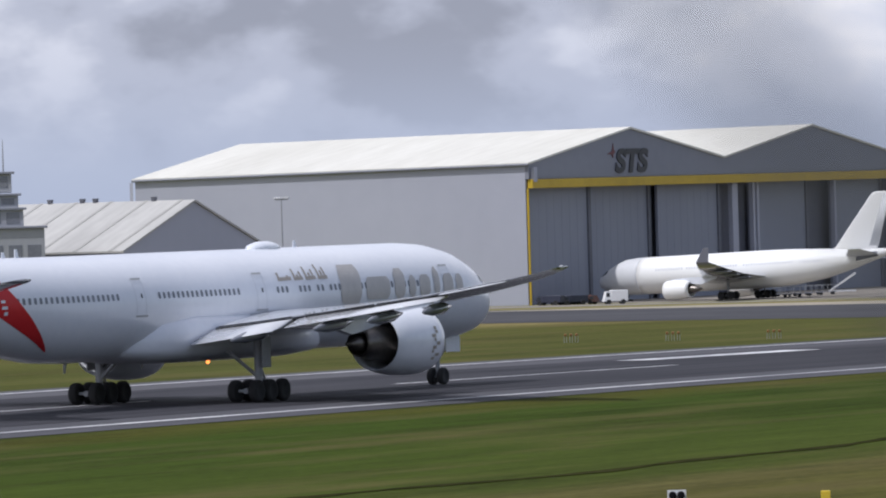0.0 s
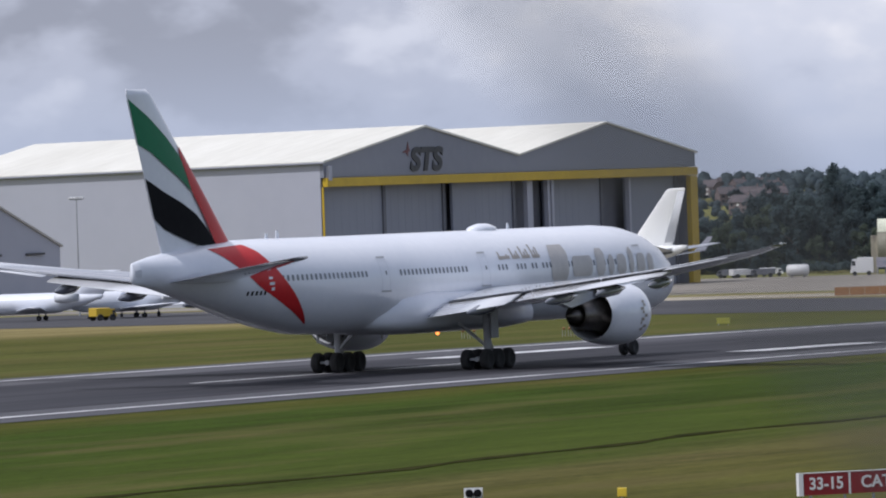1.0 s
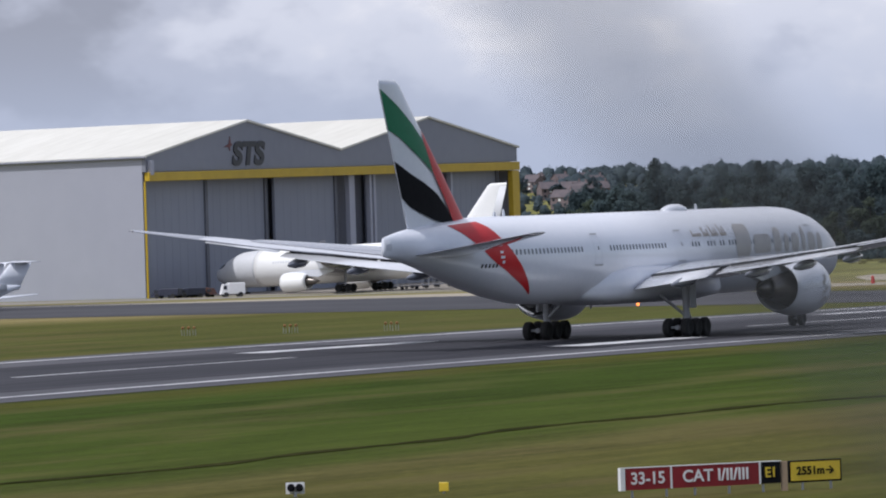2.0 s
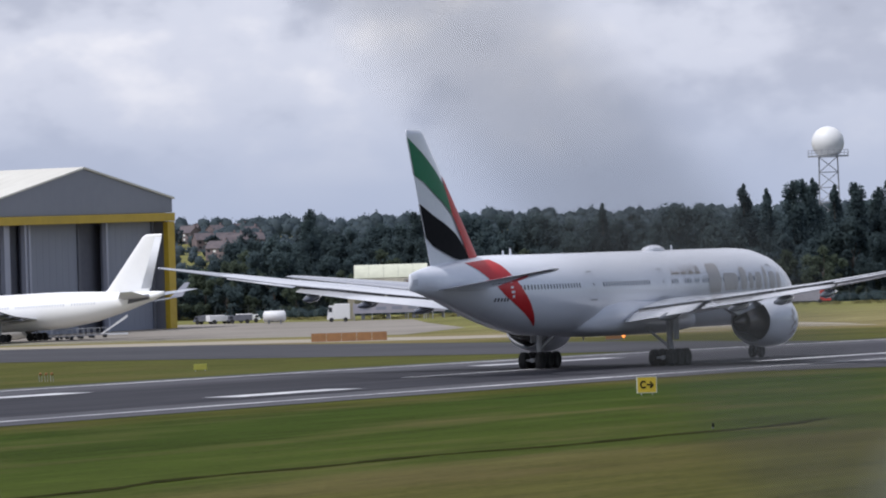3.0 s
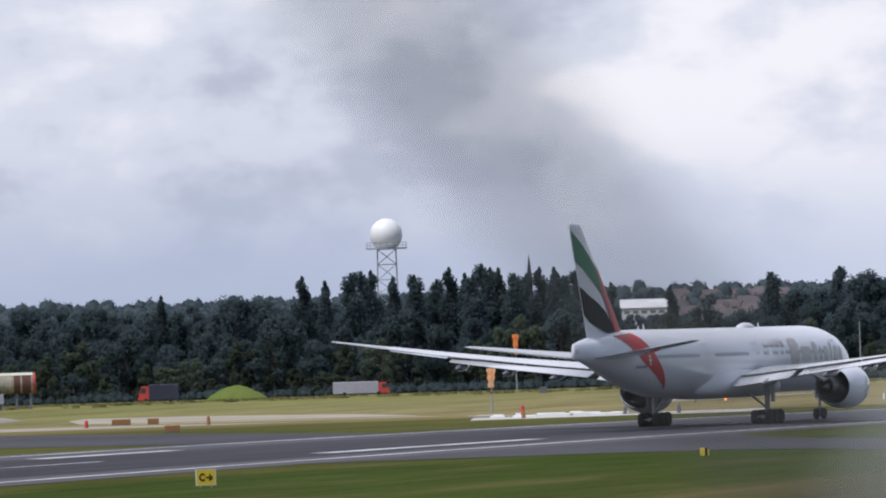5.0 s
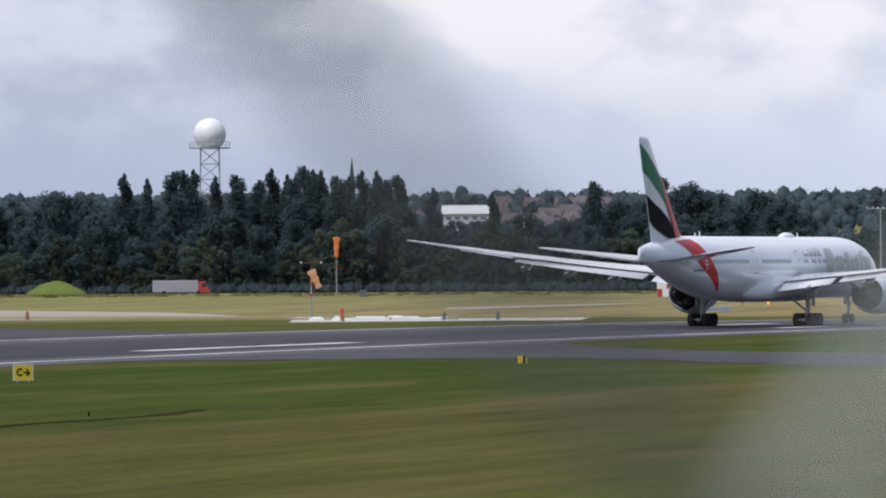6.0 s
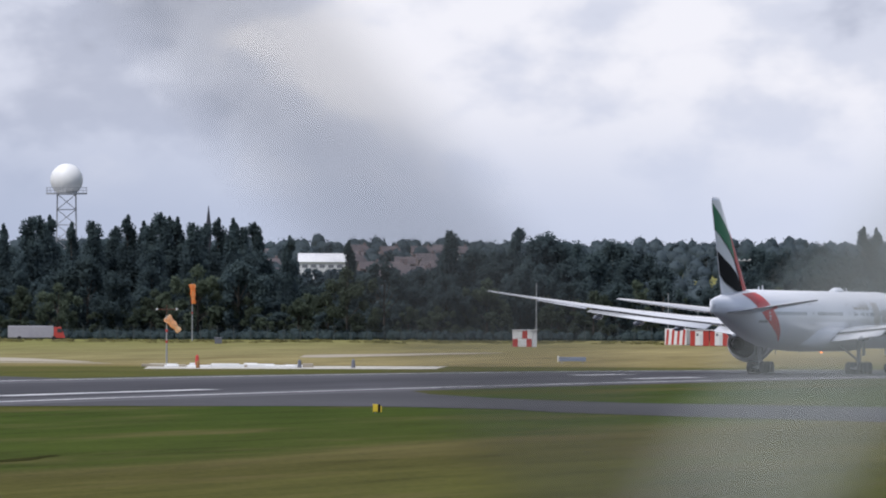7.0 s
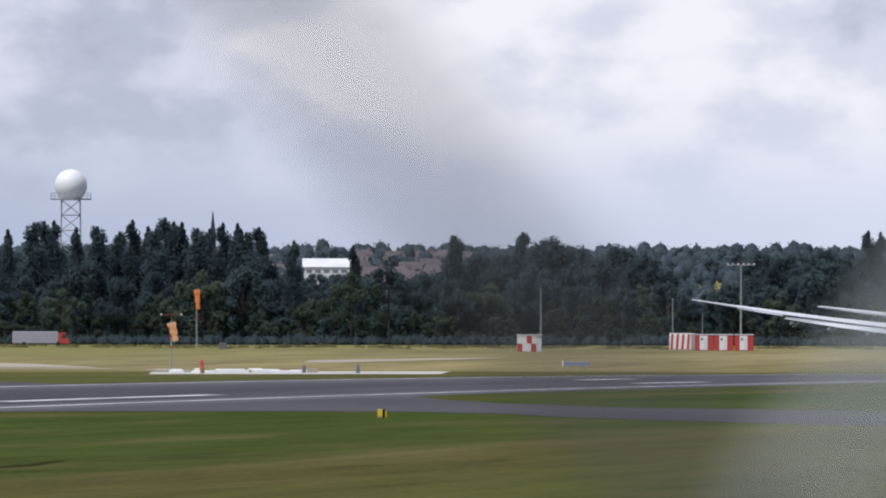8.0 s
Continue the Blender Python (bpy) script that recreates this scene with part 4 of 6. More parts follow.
def tree(name, label, height, crown, leaf, seed, leaves, size, trunk_r, bare=0.12):
    """A tree: tapered trunk with limbs, crown of clumps. crown: function of (rnd) giving clumps (x, y, z, r, squash)."""
    rnd = random.Random(seed)
    t = thing(name, label, "tree", group="tree belt beyond the airfield")
    bm = bmesh.new()
    rod(bm, (0, 0, -0.3), (0, 0, height * 0.5), trunk_r, trunk_r * 0.6, 7)
    rod(bm, (0, 0, height * 0.5), (0.1, 0, height * 0.88), trunk_r * 0.6, 0.05, 6)
    clumps = crown(rnd)
    for x, y, z, r, q in clumps[::3]:
        rod(bm, (0, 0, max(height * bare, z * 0.6)), (x * 0.8, y * 0.8, z), trunk_r * 0.35, 0.04, 5)
    part("trunk", bm, BARK, t)
    verts, faces = [], []
    for x, y, z, r, q in clumps:
        blob(verts, faces, (x, y, z), r, rnd, leaves, size, q, 0.30, 0.62)
    me = bpy.data.meshes.new("crown")
    me.from_pydata(verts, [], faces)
    me.materials.append(leaf)
    c = new("crown", me)
    c.parent = t
    TOP[t.name] = max(v[2] for v in verts)
    return t


def round_crown(h, w, count=36):
    def make(rnd):
        out = []
        for i in range(count):
            a, k = rnd.uniform(0, 6.28), rnd.random() ** 0.6
            z = rnd.uniform(0.07, 0.95)
            wide = w * math.sin(math.pi * min(1, (z * 0.86 + 0.12))) ** 0.6
            r = h * rnd.uniform(0.062, 0.125)
            out.append((wide * k * math.cos(a), wide * k * math.sin(a), h * z - (r * 0.9 if z > 0.75 else 0), r, rnd.uniform(0.9, 1.5)))
        out.append((0, 0, h * 0.88, h * 0.11, 1.0))
        return out
    return make


def poplar_crown(h, w):
    def make(rnd):
        out = []
        for i in range(26):
            z = 0.05 + 0.88 * ((i + rnd.random()) / 26)
            wide = w * min(1, 0.45 + z * 2.2) * (1 - max(0, z - 0.42) / 0.62) ** 0.5
            a = rnd.uniform(0, 6.28)
            r = max(0.34, wide * rnd.uniform(0.55, 0.78))
            out.append((wide * 0.42 * math.cos(a), wide * 0.42 * math.sin(a), h * z, r, rnd.uniform(1.3, 2.0)))
        for k in range(3):
            a = rnd.uniform(0, 6.28)
            out.append((0.12 * k * math.cos(a), 0.12 * k * math.sin(a), h * (0.965 - 0.035 * k), 0.22 + 0.08 * k, 2.6))
        return out
    return make


BROAD = [tree("broadleaf_tree", "dark green broadleaf tree in the belt beyond the airfield", 18, round_crown(18, 5.0 + 0.5 * i), LEAF, 10 + i, 210, 0.34, 0.32) for i in range(4)]
POPLAR = [tree("poplar_tree", "tall narrow dark green poplar in the tree belt", 20, poplar_crown(20, 2.3 + 0.3 * i), LEAF, 30 + i, 260, 0.28, 0.28) for i in range(4)]
BUSH = [tree("young_tree", "lighter green young tree at the edge of the belt", 8, round_crown(8, 3.4, 22), LEAF_LIGHT if i else LEAF, 50 + i, 150, 0.24, 0.14) for i in range(4)]
FAR_TREE = [tree("hill_tree", "hillside tree with blue haze in its leaf colour", 14, round_crown(14, 5.5, 24), LEAF_FAR, 60 + i, 120, 0.5, 0.3) for i in range(3)]
USED = {}


def plant(stock, i, az, rng, top, unit):
    """Puts a tree at an azimuth and distance so that its top is at elevation top (degrees)."""
    a = radians(az)
    x, y = rng * math.cos(a), rng * math.sin(a)
    g = ground_z(x, y)
    h = EYE.z + rng * math.tan(radians(top)) - g
    proto = stock[i % len(stock)]
    s = h / (TOP[proto.name] - 0.3)
    m = pose(x, y, g, 0, 0, 47 * i) @ Matrix.Diagonal((max(s, 0.85), max(s, 0.85), s, 1))
    if proto.name not in USED:
        USED[proto.name] = True
        proto.matrix_basis = m
        return proto
    return copy_thing(proto, m)


# the skyline of the belt: azimuth and top elevation, in degrees
BELT = [(15.3, 0.0), (16.03, -0.01), (16.3, 0.01), (16.6, 0.045), (16.9, 0.01), (17.07, -0.15), (17.45, -0.36), (17.59, -0.01), (17.85, 0.05), (18.0, 0.112), (18.4, 0.095), (18.8, -0.01), (19.1, -0.05), (19.4, -0.24), (20.0, -0.2),
        (20.3, -0.05), (20.5, 0.04), (21.0, 0.05), (22.0, 0.04), (22.43, 0.08), (22.6, 0.10), (22.8, 0.085), (23.0, 0.01), (23.4, 0.0), (23.55, 0.04), (23.95, 0.058), (24.15, 0.042), (24.5, 0.03), (24.75, 0.005), (25.08, 0.0), (25.4, -0.01), (25.7, -0.05), (25.9, -0.2), (26.4, -0.25), (27.5, -0.3)]
SPIKES = [(16.065, 0.121), (16.147, 0.129), (18.526, 0.117), (18.989, 0.092), (19.693, 0.013), (20.102, 0.036), (20.343, 0.14), (20.43, 0.13), (20.491, 0.16), (20.589, 0.152), (20.68, 0.13), (20.764, 0.159), (20.872, 0.167), (20.93, 0.16), (20.989, 0.205), (21.05, 0.16),
          (21.106, 0.139), (21.211, 0.17), (21.3, 0.11), (21.455, 0.169), (21.6, 0.13), (21.754, 0.165), (21.82, 0.18), (21.89, 0.196), (22.07, 0.117), (22.225, 0.141), (25.22, 0.076), (24.49, 0.055), (23.2, 0.05)]


def plant_all():
    rnd = random.Random(4)
    i = 0
    az = 15.35
    while az < 27.4:
        top = lerp(BELT, az)[0]
        plant(BROAD, i, az, 1540 + rnd.uniform(-25, 40), top + rnd.uniform(-0.035, 0.012), 18)
        i += 1
        if i % 2:
            plant(BROAD, i + 1, az + 0.07, 1490 + rnd.uniform(-15, 15), min(top, 0.0) - rnd.uniform(0.08, 0.2), 18)
        az += rnd.uniform(0.09, 0.15)
    for j, (az, top) in enumerate(SPIKES):
        plant(POPLAR, j, az, 1520 + rnd.uniform(-12, 12), top, 20)
    for j in range(130):
        az = 15.5 + 0.083 * j + rnd.uniform(-0.04, 0.04)
        plant(BUSH, j, az, 1474 + rnd.uniform(-10, 14), rnd.uniform(-0.52, -0.34) if j % 3 else rnd.uniform(-0.34, -0.20), 8)


def far_woods():
    """Woods that cover the far slopes: clumps too many and too far off to tell apart."""
    rnd = random.Random(9)
    verts, faces = [], []
    for j in range(3600):
        az = radians(rnd.uniform(14.8, 27.6))
        rng = 1950 + 1500 * rnd.random() ** 0.8
        x, y = rng * math.cos(az), rng * math.sin(az)
        deg = math.degrees(az)
        open_slope = rng < 2750 and (18.8 < deg < 20.2 or 25.55 < deg < 26.3)
        r = rnd.uniform(1.2, 2.6) if open_slope else rnd.uniform(1.8, 4.4)
        g = ground_z(x, y)
        top = rnd.uniform(0.3, 1.0)
        blob(verts, faces, (x, y, g + r * top), r, rnd, 30, 0.6, rnd.uniform(0.8, 1.25), 0.6, 0.86, 0.97)
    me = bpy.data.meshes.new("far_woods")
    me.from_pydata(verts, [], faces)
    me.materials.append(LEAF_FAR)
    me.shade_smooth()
    tagged(new("far_woods", me), "woods covering the far slopes, blue haze put into the leaf colour", "woods", "", "stuff")


far_woods()


def undergrowth():
    """Low scrub that closes the foot of the belt behind the fence."""
    rnd = random.Random(41)
    verts, faces = [], []
    for j in range(1300):
        az = radians(rnd.uniform(15.4, 25.6))
        rng = rnd.uniform(1459, 1470)
        x, y = rng * math.cos(az), rng * math.sin(az)
        r = rnd.uniform(0.6, 1.5)
        blob(verts, faces, (x, y, ground_z(x, y) + r * 0.35), r, rnd, 26, 0.24, rnd.uniform(0.8, 1.3), 0.6, 0.86)
    me = bpy.data.meshes.new("undergrowth")
    me.from_pydata(verts, [], faces)
    me.materials.append(LEAF)
    tagged(new("undergrowth", me), "dark low scrub along the foot of the trees", "scrub", "", "stuff")


undergrowth()


def skyline_trees():
    rnd = random.Random(12)
    for j in range(34):
        az = 18.85 + 0.045 * j
        plant(FAR_TREE, j, az, 2180 + rnd.uniform(-60, 300), -0.085 + rnd.uniform(-0.075, 0.012), 14)
    for j in range(9):
        plant(FAR_TREE, j, 19.70 + 0.045 * j, 2262 + rnd.uniform(-12, 12), -0.108 + rnd.uniform(-0.02, 0.008), 14)
    for j in range(46):
        az = 15.4 + 12.0 * j / 46 + rnd.uniform(-0.1, 0.1)
        top = lerp([(15, 0.03), (16.5, 0.02), (17.0, 0.05), (17.5, 0.045), (19.4, 0.01), (19.65, 0.01), (19.9, 0.06), (20.3, 0.03), (25.5, 0.02), (25.75, 0.055), (26.1, 0.01), (28, 0)], az)[0]
        plant(FAR_TREE, j, az, 2700 + rnd.uniform(-250, 250), top + rnd.uniform(-0.02, 0.008), 14)


plant_all()
skyline_trees()


# ---- radar tower ----
DOME = surf("white_radome_shell", (0.80, 0.80, 0.78), (0.74, 0.74, 0.73), rough=0.5, big=0.2, fine=1)
GALV = surf("galvanised_steel", (0.40, 0.41, 0.43), (0.32, 0.33, 0.35), rough=0.5, metal=0.5, big=0.5, fine=3)


def build_radar():
    rng, az = 1585.0, radians(21.637)
    x, y = rng * math.cos(az), rng * math.sin(az)
    g = ground_z(x, y)
    t = thing("radar_tower", "white radome ball on a steel lattice tower behind the trees", "radar tower", (x, y, g), 21.6)
    zc = EYE.z + rng * math.tan(radians(0.435)) - g
    bm = bmesh.new()
    bmesh.ops.create_icosphere(bm, subdivisions=4, radius=3.1, matrix=Matrix.Translation((0, 0, zc)))
    bmesh.ops.bisect_plane(bm, geom=bm.verts[:] + bm.edges[:] + bm.faces[:], plane_co=(0, 0, zc - 2.45), plane_no=(0, 0, -1), clear_outer=True)
    part("radome", bm, DOME, t, "white faceted ball", True)
    zp = zc - 2.55
    bm = bmesh.new()
    turned(bm, [(zp - 0.2, 0.3), (zp - 0.2, 3.9), (zp + 0.08, 3.9), (zp + 0.08, 0.3)], "z", 20, cap=True)
    plat = part("platform", bm, GALV, t)
    bm = bmesh.new()
    for k in range(20):
        a = 2 * math.pi * k / 20
        b = 2 * math.pi * (k + 1) / 20
        rod(bm, (3.85 * math.cos(a), 3.85 * math.sin(a), zp), (3.85 * math.cos(a), 3.85 * math.sin(a), zp + 1.1), 0.04, n=5)
        for z in (0.55, 1.1):
            rod(bm, (3.85 * math.cos(a), 3.85 * math.sin(a), zp + z), (3.85 * math.cos(b), 3.85 * math.sin(b), zp + z), 0.035, n=5)
    part("railing", bm, GALV, plat)
    bm = bmesh.new()
    w = 1.75
    corner = [(-w, -w), (w, -w), (w, w), (-w, w)]
    for cx, cy in corner:
        rod(bm, (cx * 1.25, cy * 1.25, -0.2), (cx, cy, zp - 0.2), 0.16, 0.13, 8)
    part("leg", bm, GALV, t)
    n = 9
    bm = bmesh.new()
    for k in range(n):
        z0, z1 = (zp - 0.2) * k / n, (zp - 0.2) * (k + 1) / n
        f0, f1 = 1.25 - 0.25 * k / n, 1.25 - 0.25 * (k + 1) / n
        for (ax, ay), (bx, by) in zip(corner, corner[1:] + corner[:1]):
            rod(bm, (ax * f0, ay * f0, z0), (bx * f1, by * f1, z1), 0.07, n=5)
            rod(bm, (bx * f0, by * f0, z0), (ax * f1, ay * f1, z1), 0.07, n=5)
            rod(bm, (ax * f1, ay * f1, z1), (bx * f1, by * f1, z1), 0.08, n=5)
    part("lattice", bm, GALV, t)


build_radar()


# ---- parked white airliner before the hangar ----
PRIMER = surf("pale_grey_primer", (0.66, 0.67, 0.69), (0.60, 0.61, 0.63), rough=0.5, big=0.3, fine=2)
# SUN_WHITE: brighter copy of the aircraft white, sunlight put into the colour
SUN_WHITE = surf("sunlit_aircraft_white", (0.90, 0.90, 0.88), (0.86, 0.86, 0.85), rough=0.4, big=0.2, fine=2, bump=0.02)
PARKED = [(-31.5, 6.649, 0.33, 0.275), (-29, 6.268, 0.825, 0.715), (-24, 5.614, 1.595, 1.54), (-18, 5.069, 2.475, 2.42), (-12, 4.796, 2.992, 2.992),
          (-8, 4.752, 3.102, 3.102), (19.7, 4.752, 3.102, 3.102), (22.2, 4.687, 2.97, 2.97), (24.2, 4.469, 2.53, 2.585), (26.2, 4.197, 1.815, 1.925), (27.6, 4.033, 1.045, 1.155), (28.2, 3.946, 0.165, 0.165)]


def parked_wing_z(y):
    return 3.5 + (abs(y) - 2.8) * 0.10


def build_parked_airliner(at, turn):
    """Local x forward, origin on the ground between the main wheels."""
    jet = thing("parked_airliner", "white parked wide-body airliner with grey primed nose before the hangar", "airplane", at, turn)
    for nm, xa, xb, mt in (("fuselage", -31.5, 18.5, SUN_WHITE), ("nose_section", 18.5, 28.2, PRIMER)):
        bm = bmesh.new()
        n = 40 if nm == "fuselage" else 16
        loft(bm, [[skin(xa + (xb - xa) * i / n, 360 * k / 32, 0, PARKED) for k in range(32)] for i in range(n + 1)])
        part(nm, bm, mt, jet, "white hull" if mt == SUN_WHITE else "pale grey primed nose", True)
    for side in (1, -1):
        bm = bmesh.new()
        plane_surface(bm, [(side * y, le, le - te, parked_wing_z(y), th, 0) for y, le, te, th in ((1.5, 9.0, -4.6, 0.13), (2.8, 8.2, -4.6, 0.13), (9.6, 3.6, -4.9, 0.11), (20, -3.3, -8.4, 0.10), (29.4, -9.6, -12.1, 0.09))])
        wing = part("wing", bm, WING_GREY, jet, "grey swept wing", True)
        wing.location.x = -3.2
        bm = bmesh.new()
        w0, w1 = side * 29.4, side * 30.4
        z = parked_wing_z(29.4)
        loft(bm, [[(-9.7, w0, z - 0.05), (-12.1, w0, z - 0.05), (-12.1, w0 + 0.12, z + 0.05), (-9.7, w0 + 0.12, z + 0.05)], [(-12.0, w1, z + 2.3), (-13.0, w1, z + 2.3), (-13.0, w1 + 0.05, z + 2.35), (-12.0, w1 + 0.05, z + 2.35)]])
        part("winglet", bm, GABLE, wing, "dark grey upturned winglet")
        for y in (8.0, 13.0, 18.0):
            bm = bmesh.new()
            te = lerp([(2.8, -3.6), (9.6, -3.9), (29.4, -11.1)], y)[0]
            turned(bm, [(-2.2, 0.04), (-1.4, 0.25), (0.6, 0.36), (2.6, 0.05)], "x", 10, (te + 0.5, side * y, parked_wing_z(y) - 0.5), True)
            part("flap_fairing", bm, WING_GREY, wing, "", True)
        ey, ez = side * 9.37, 2.05
        bm = bmesh.new()
        turned(bm, [(a - 0.6, b) for a, b in ((9.0, 1.25), (10.6, 1.32), (11.2, 1.42), (11.25, 1.5), (11.1, 1.58), (10.0, 1.66), (8.4, 1.62), (7.0, 1.42), (6.2, 1.22), (6.4, 1.16), (8.0, 1.2))], "x", 32, (0, ey, ez))
        eng = part("engine", bm, SUN_WHITE, jet, "white engine nacelle", True)
        eng.location.x = -3.0
        bm = bmesh.new()
        turned(bm, [(8.2, 1.2), (6.4, 0.85), (5.2, 0.65), (4.6, 0.5), (3.4, 0.05)], "x", 24, (0, ey, ez), True)
        part("core_cowl", bm, HOT, eng, "dark exhaust", True)
        bm = bmesh.new()
        turned(bm, [(9.2, 0.3), (9.3, 1.26), (9.5, 0.5), (10.1, 0.04)], "x", 24, (0, ey, ez), True)
        part("fan", bm, DARK, eng, "", True)
        bm = bmesh.new()
        loft(bm, [[(x, ey - w, lo), (x, ey + w, lo), (x, ey + w, hi), (x, ey - w, hi)] for x, lo, hi, w in ((9.8, ez + 1.5, ez + 1.7, 0.08), (6.5, ez + 1.0, ez + 1.95, 0.22), (3.6, ez + 0.7, 4.0, 0.22), (0.5, 3.6, 4.0, 0.08))])
        part("pylon", bm, WHITE, eng)
        bm = bmesh.new()
        plane_surface(bm, [(side * 0.5, -22.5, 6.6, 6.1, 0.09, 0), (side * 1.5, -23.3, 6.2, 6.2, 0.09, 0), (side * 9.7, -29.4, 2.3, 7.1, 0.08, 0)])
        part("tailplane", bm, WHITE, jet, "", True)
        bm = bmesh.new()
        rod(bm, (0, side * 5.3, 3.2), (0, side * 5.3, 0.7), 0.24, 0.2, 10)
        rod(bm, (-1.1, side * 5.3, 0.7), (1.1, side * 5.3, 0.7), 0.16)
        gear = part("main_gear", bm, STRUT, jet, "grey main gear leg with four wheels")
        gear.location.x = -1.9
        for ax in (-1.0, 1.0):
            for off in (-0.7, 0.7):
                add_wheel(gear, (ax, side * 5.3 + off, 0.68), 0.68, 0.5)
        bm = bmesh.new()
        for i in range(64):
            if i in (9, 10, 30, 31, 52):
                continue
            x = -19 + 0.53 * i
            vs = [bm.verts.new(skin(x + dx, side * angle_at(x, 5.6 + dz, PARKED), 0.015, PARKED)) for dx, dz in ((-0.11, -0.17), (0.11, -0.17), (0.11, 0.17), (-0.11, 0.17))]
            bm.faces.new(vs)
        tagged(part("window_band", bm, SEAM, jet, "row of faint cabin windows"), kind="stuff")
    bm = bmesh.new()
    plane_surface(bm, [(z, le, le - te, 0, 0.09, 0) for z, le, te in ((6.2, -17.8, -28.4), (7.8, -20.4, -28.8), (16.1, -27.9, -31.7), (16.45, -28.6, -31.7))], True)
    part("fin", bm, SUN_WHITE, jet, "plain white fin", True)
    bm = bmesh.new()
    plane_surface(bm, [(z, te + 2.0 + (17 - z) * 0.10, 2.0 + (17 - z) * 0.10, 0, 0.11, 0) for z, te in ((7.6, -28.95), (15.9, -31.65))], True)
    part("rudder", bm, PRIMER, jet, "pale grey rudder", True)
    bm = bmesh.new()
    decal(bm, spread([(-29.0, 5.8), (-25.0, 5.2)], 6), spread([(-29.0, 6.6), (-25.5, 6.5)], 6), 1, 0.02, 4, PARKED)
    part("tail_panel", bm, EDGE, jet, "dark open panel on the tail cone")
    bm = bmesh.new()
    decal(bm, spread([(25.6, 5.4), (27.0, 4.9)], 4), spread([(25.2, 6.0), (26.6, 5.55)], 4), 1, 0.02, 2, PARKED)
    part("cockpit_window", bm, PANE, jet)
    bm = bmesh.new()
    rod(bm, (22.3, 0, 2.4), (22.3, 0, 0.5), 0.14, 0.11)
    gear = part("nose_gear", bm, STRUT, jet)
    for off in (-0.32, 0.32):
        add_wheel(gear, (22.3, off, 0.5), 0.5, 0.34)
    return jet


PARKED_JET = build_parked_airliner((1110.0, 573.0, ground_z(1110) + 0.03), 82)
PARKED_JET.matrix_basis = pose(1110.0, 573.0, ground_z(1110) + 0.06, 0, 0, 82) @ pose(0, 0, 0, 0, 1.7, 0) @ Matrix.Diagonal((0.90, 0.90, 0.90, 1))


# ---- small business jets on the apron ----
def build_small_jet(at, turn):
    jet = thing("business_jet", "small white business jet with a T-tail parked on the apron", "airplane", at, turn, "business jets on the apron")
    hull = [(-7.5, 2.6, 0.15, 0.1), (-5.0, 2.2, 0.7, 0.65), (-2.0, 1.95, 1.15, 1.15), (4.5, 1.9, 1.18, 1.18), (6.5, 1.75, 0.9, 0.95), (7.8, 1.6, 0.4, 0.45), (8.2, 1.55, 0.05, 0.05)]
    bm = bmesh.new()
    loft(bm, [[skin(-7.5 + 15.7 * i / 24, 360 * k / 20, 0, hull) for k in range(20)] for i in range(25)])
    part("fuselage", bm, WHITE, jet, "", True)
    bm = bmesh.new()
    plane_surface(bm, [(2.2, -3.6, 3.6, 0, 0.1, 0), (5.3, -6.4, 2.5, 0, 0.1, 0)], True)
    part("fin", bm, WHITE, jet, "", True)
    for side in (1, -1):
        bm = bmesh.new()
        plane_surface(bm, [(side * 0.5, 2.6, 3.6, 1.1, 0.11, 0), (side * 8.0, -0.9, 1.5, 1.6, 0.09, 0)])
        part("wing", bm, WHITE, jet, "", True)
        bm = bmesh.new()
        plane_surface(bm, [(side * 0.05, -6.2, 2.3, 5.3, 0.09, 0), (side * 3.2, -7.6, 1.2, 5.35, 0.09, 0)])
        part("tailplane", bm, WHITE, jet, "", True)
        bm = bmesh.new()
        turned(bm, [(-1.4, 0.36), (-1.5, 0.42), (0.2, 0.58), (1.1, 0.5), (1.2, 0.4), (0.8, 0.36)], "x", 18, (-3.6, side * 1.7, 2.5))
        pod = part("engine", bm, PRIMER, jet, "", True)
        bm = bmesh.new()
        rod(bm, (-5.0, side * 1.7, 2.5), (-4.6, side * 1.7, 2.5), 0.37, n=18)
        part("exhaust", bm, STRUT, pod)
        bm = bmesh.new()
        rod(bm, (-0.4, side * 1.4, 1.2), (-0.4, side * 1.4, 0.3), 0.08)
        gear = part("main_gear", bm, STRUT, jet)
        add_wheel(gear, (-0.4, side * 1.4, 0.3), 0.3, 0.2)
    bm = bmesh.new()
    rod(bm, (5.6, 0, 1.2), (5.6, 0, 0.3), 0.06)
    gear = part("nose_gear", bm, STRUT, jet)
    add_wheel(gear, (5.6, 0, 0.25), 0.25, 0.16)
    return jet


JET = build_small_jet((798, 474, ground_z(798)), 105)
copy_thing(JET, pose(806, 466, ground_z(806), 0, 0, 140))
copy_thing(JET, pose(815, 470, ground_z(815), 0, 0, 60))


def polar(az, rng, lift=0.0):
    a = radians(az)
    x, y = rng * math.cos(a), rng * math.sin(a)
    return (x, y, ground_z(x, y) + lift)


def facing(az):
    """Turn by which a thing's front (local -y) looks back at the camera's stand."""
    return az - 90


# ---- second hangar, control building, masts ----
OLD_ROOF = surf("weathered_sheet_roof", (0.52, 0.51, 0.48), (0.40, 0.39, 0.37), rough=0.7, big=0.08, fine=0.5, stretch=(0.3, 2, 1))
GRIME = surf("grimy_sheet_roof", (0.40, 0.39, 0.37), (0.34, 0.33, 0.31), rough=0.8, big=0.2, fine=1)
RENDERED = surf("pale_render", (0.36, 0.37, 0.40), (0.31, 0.32, 0.35), rough=0.8, big=0.1, fine=1)
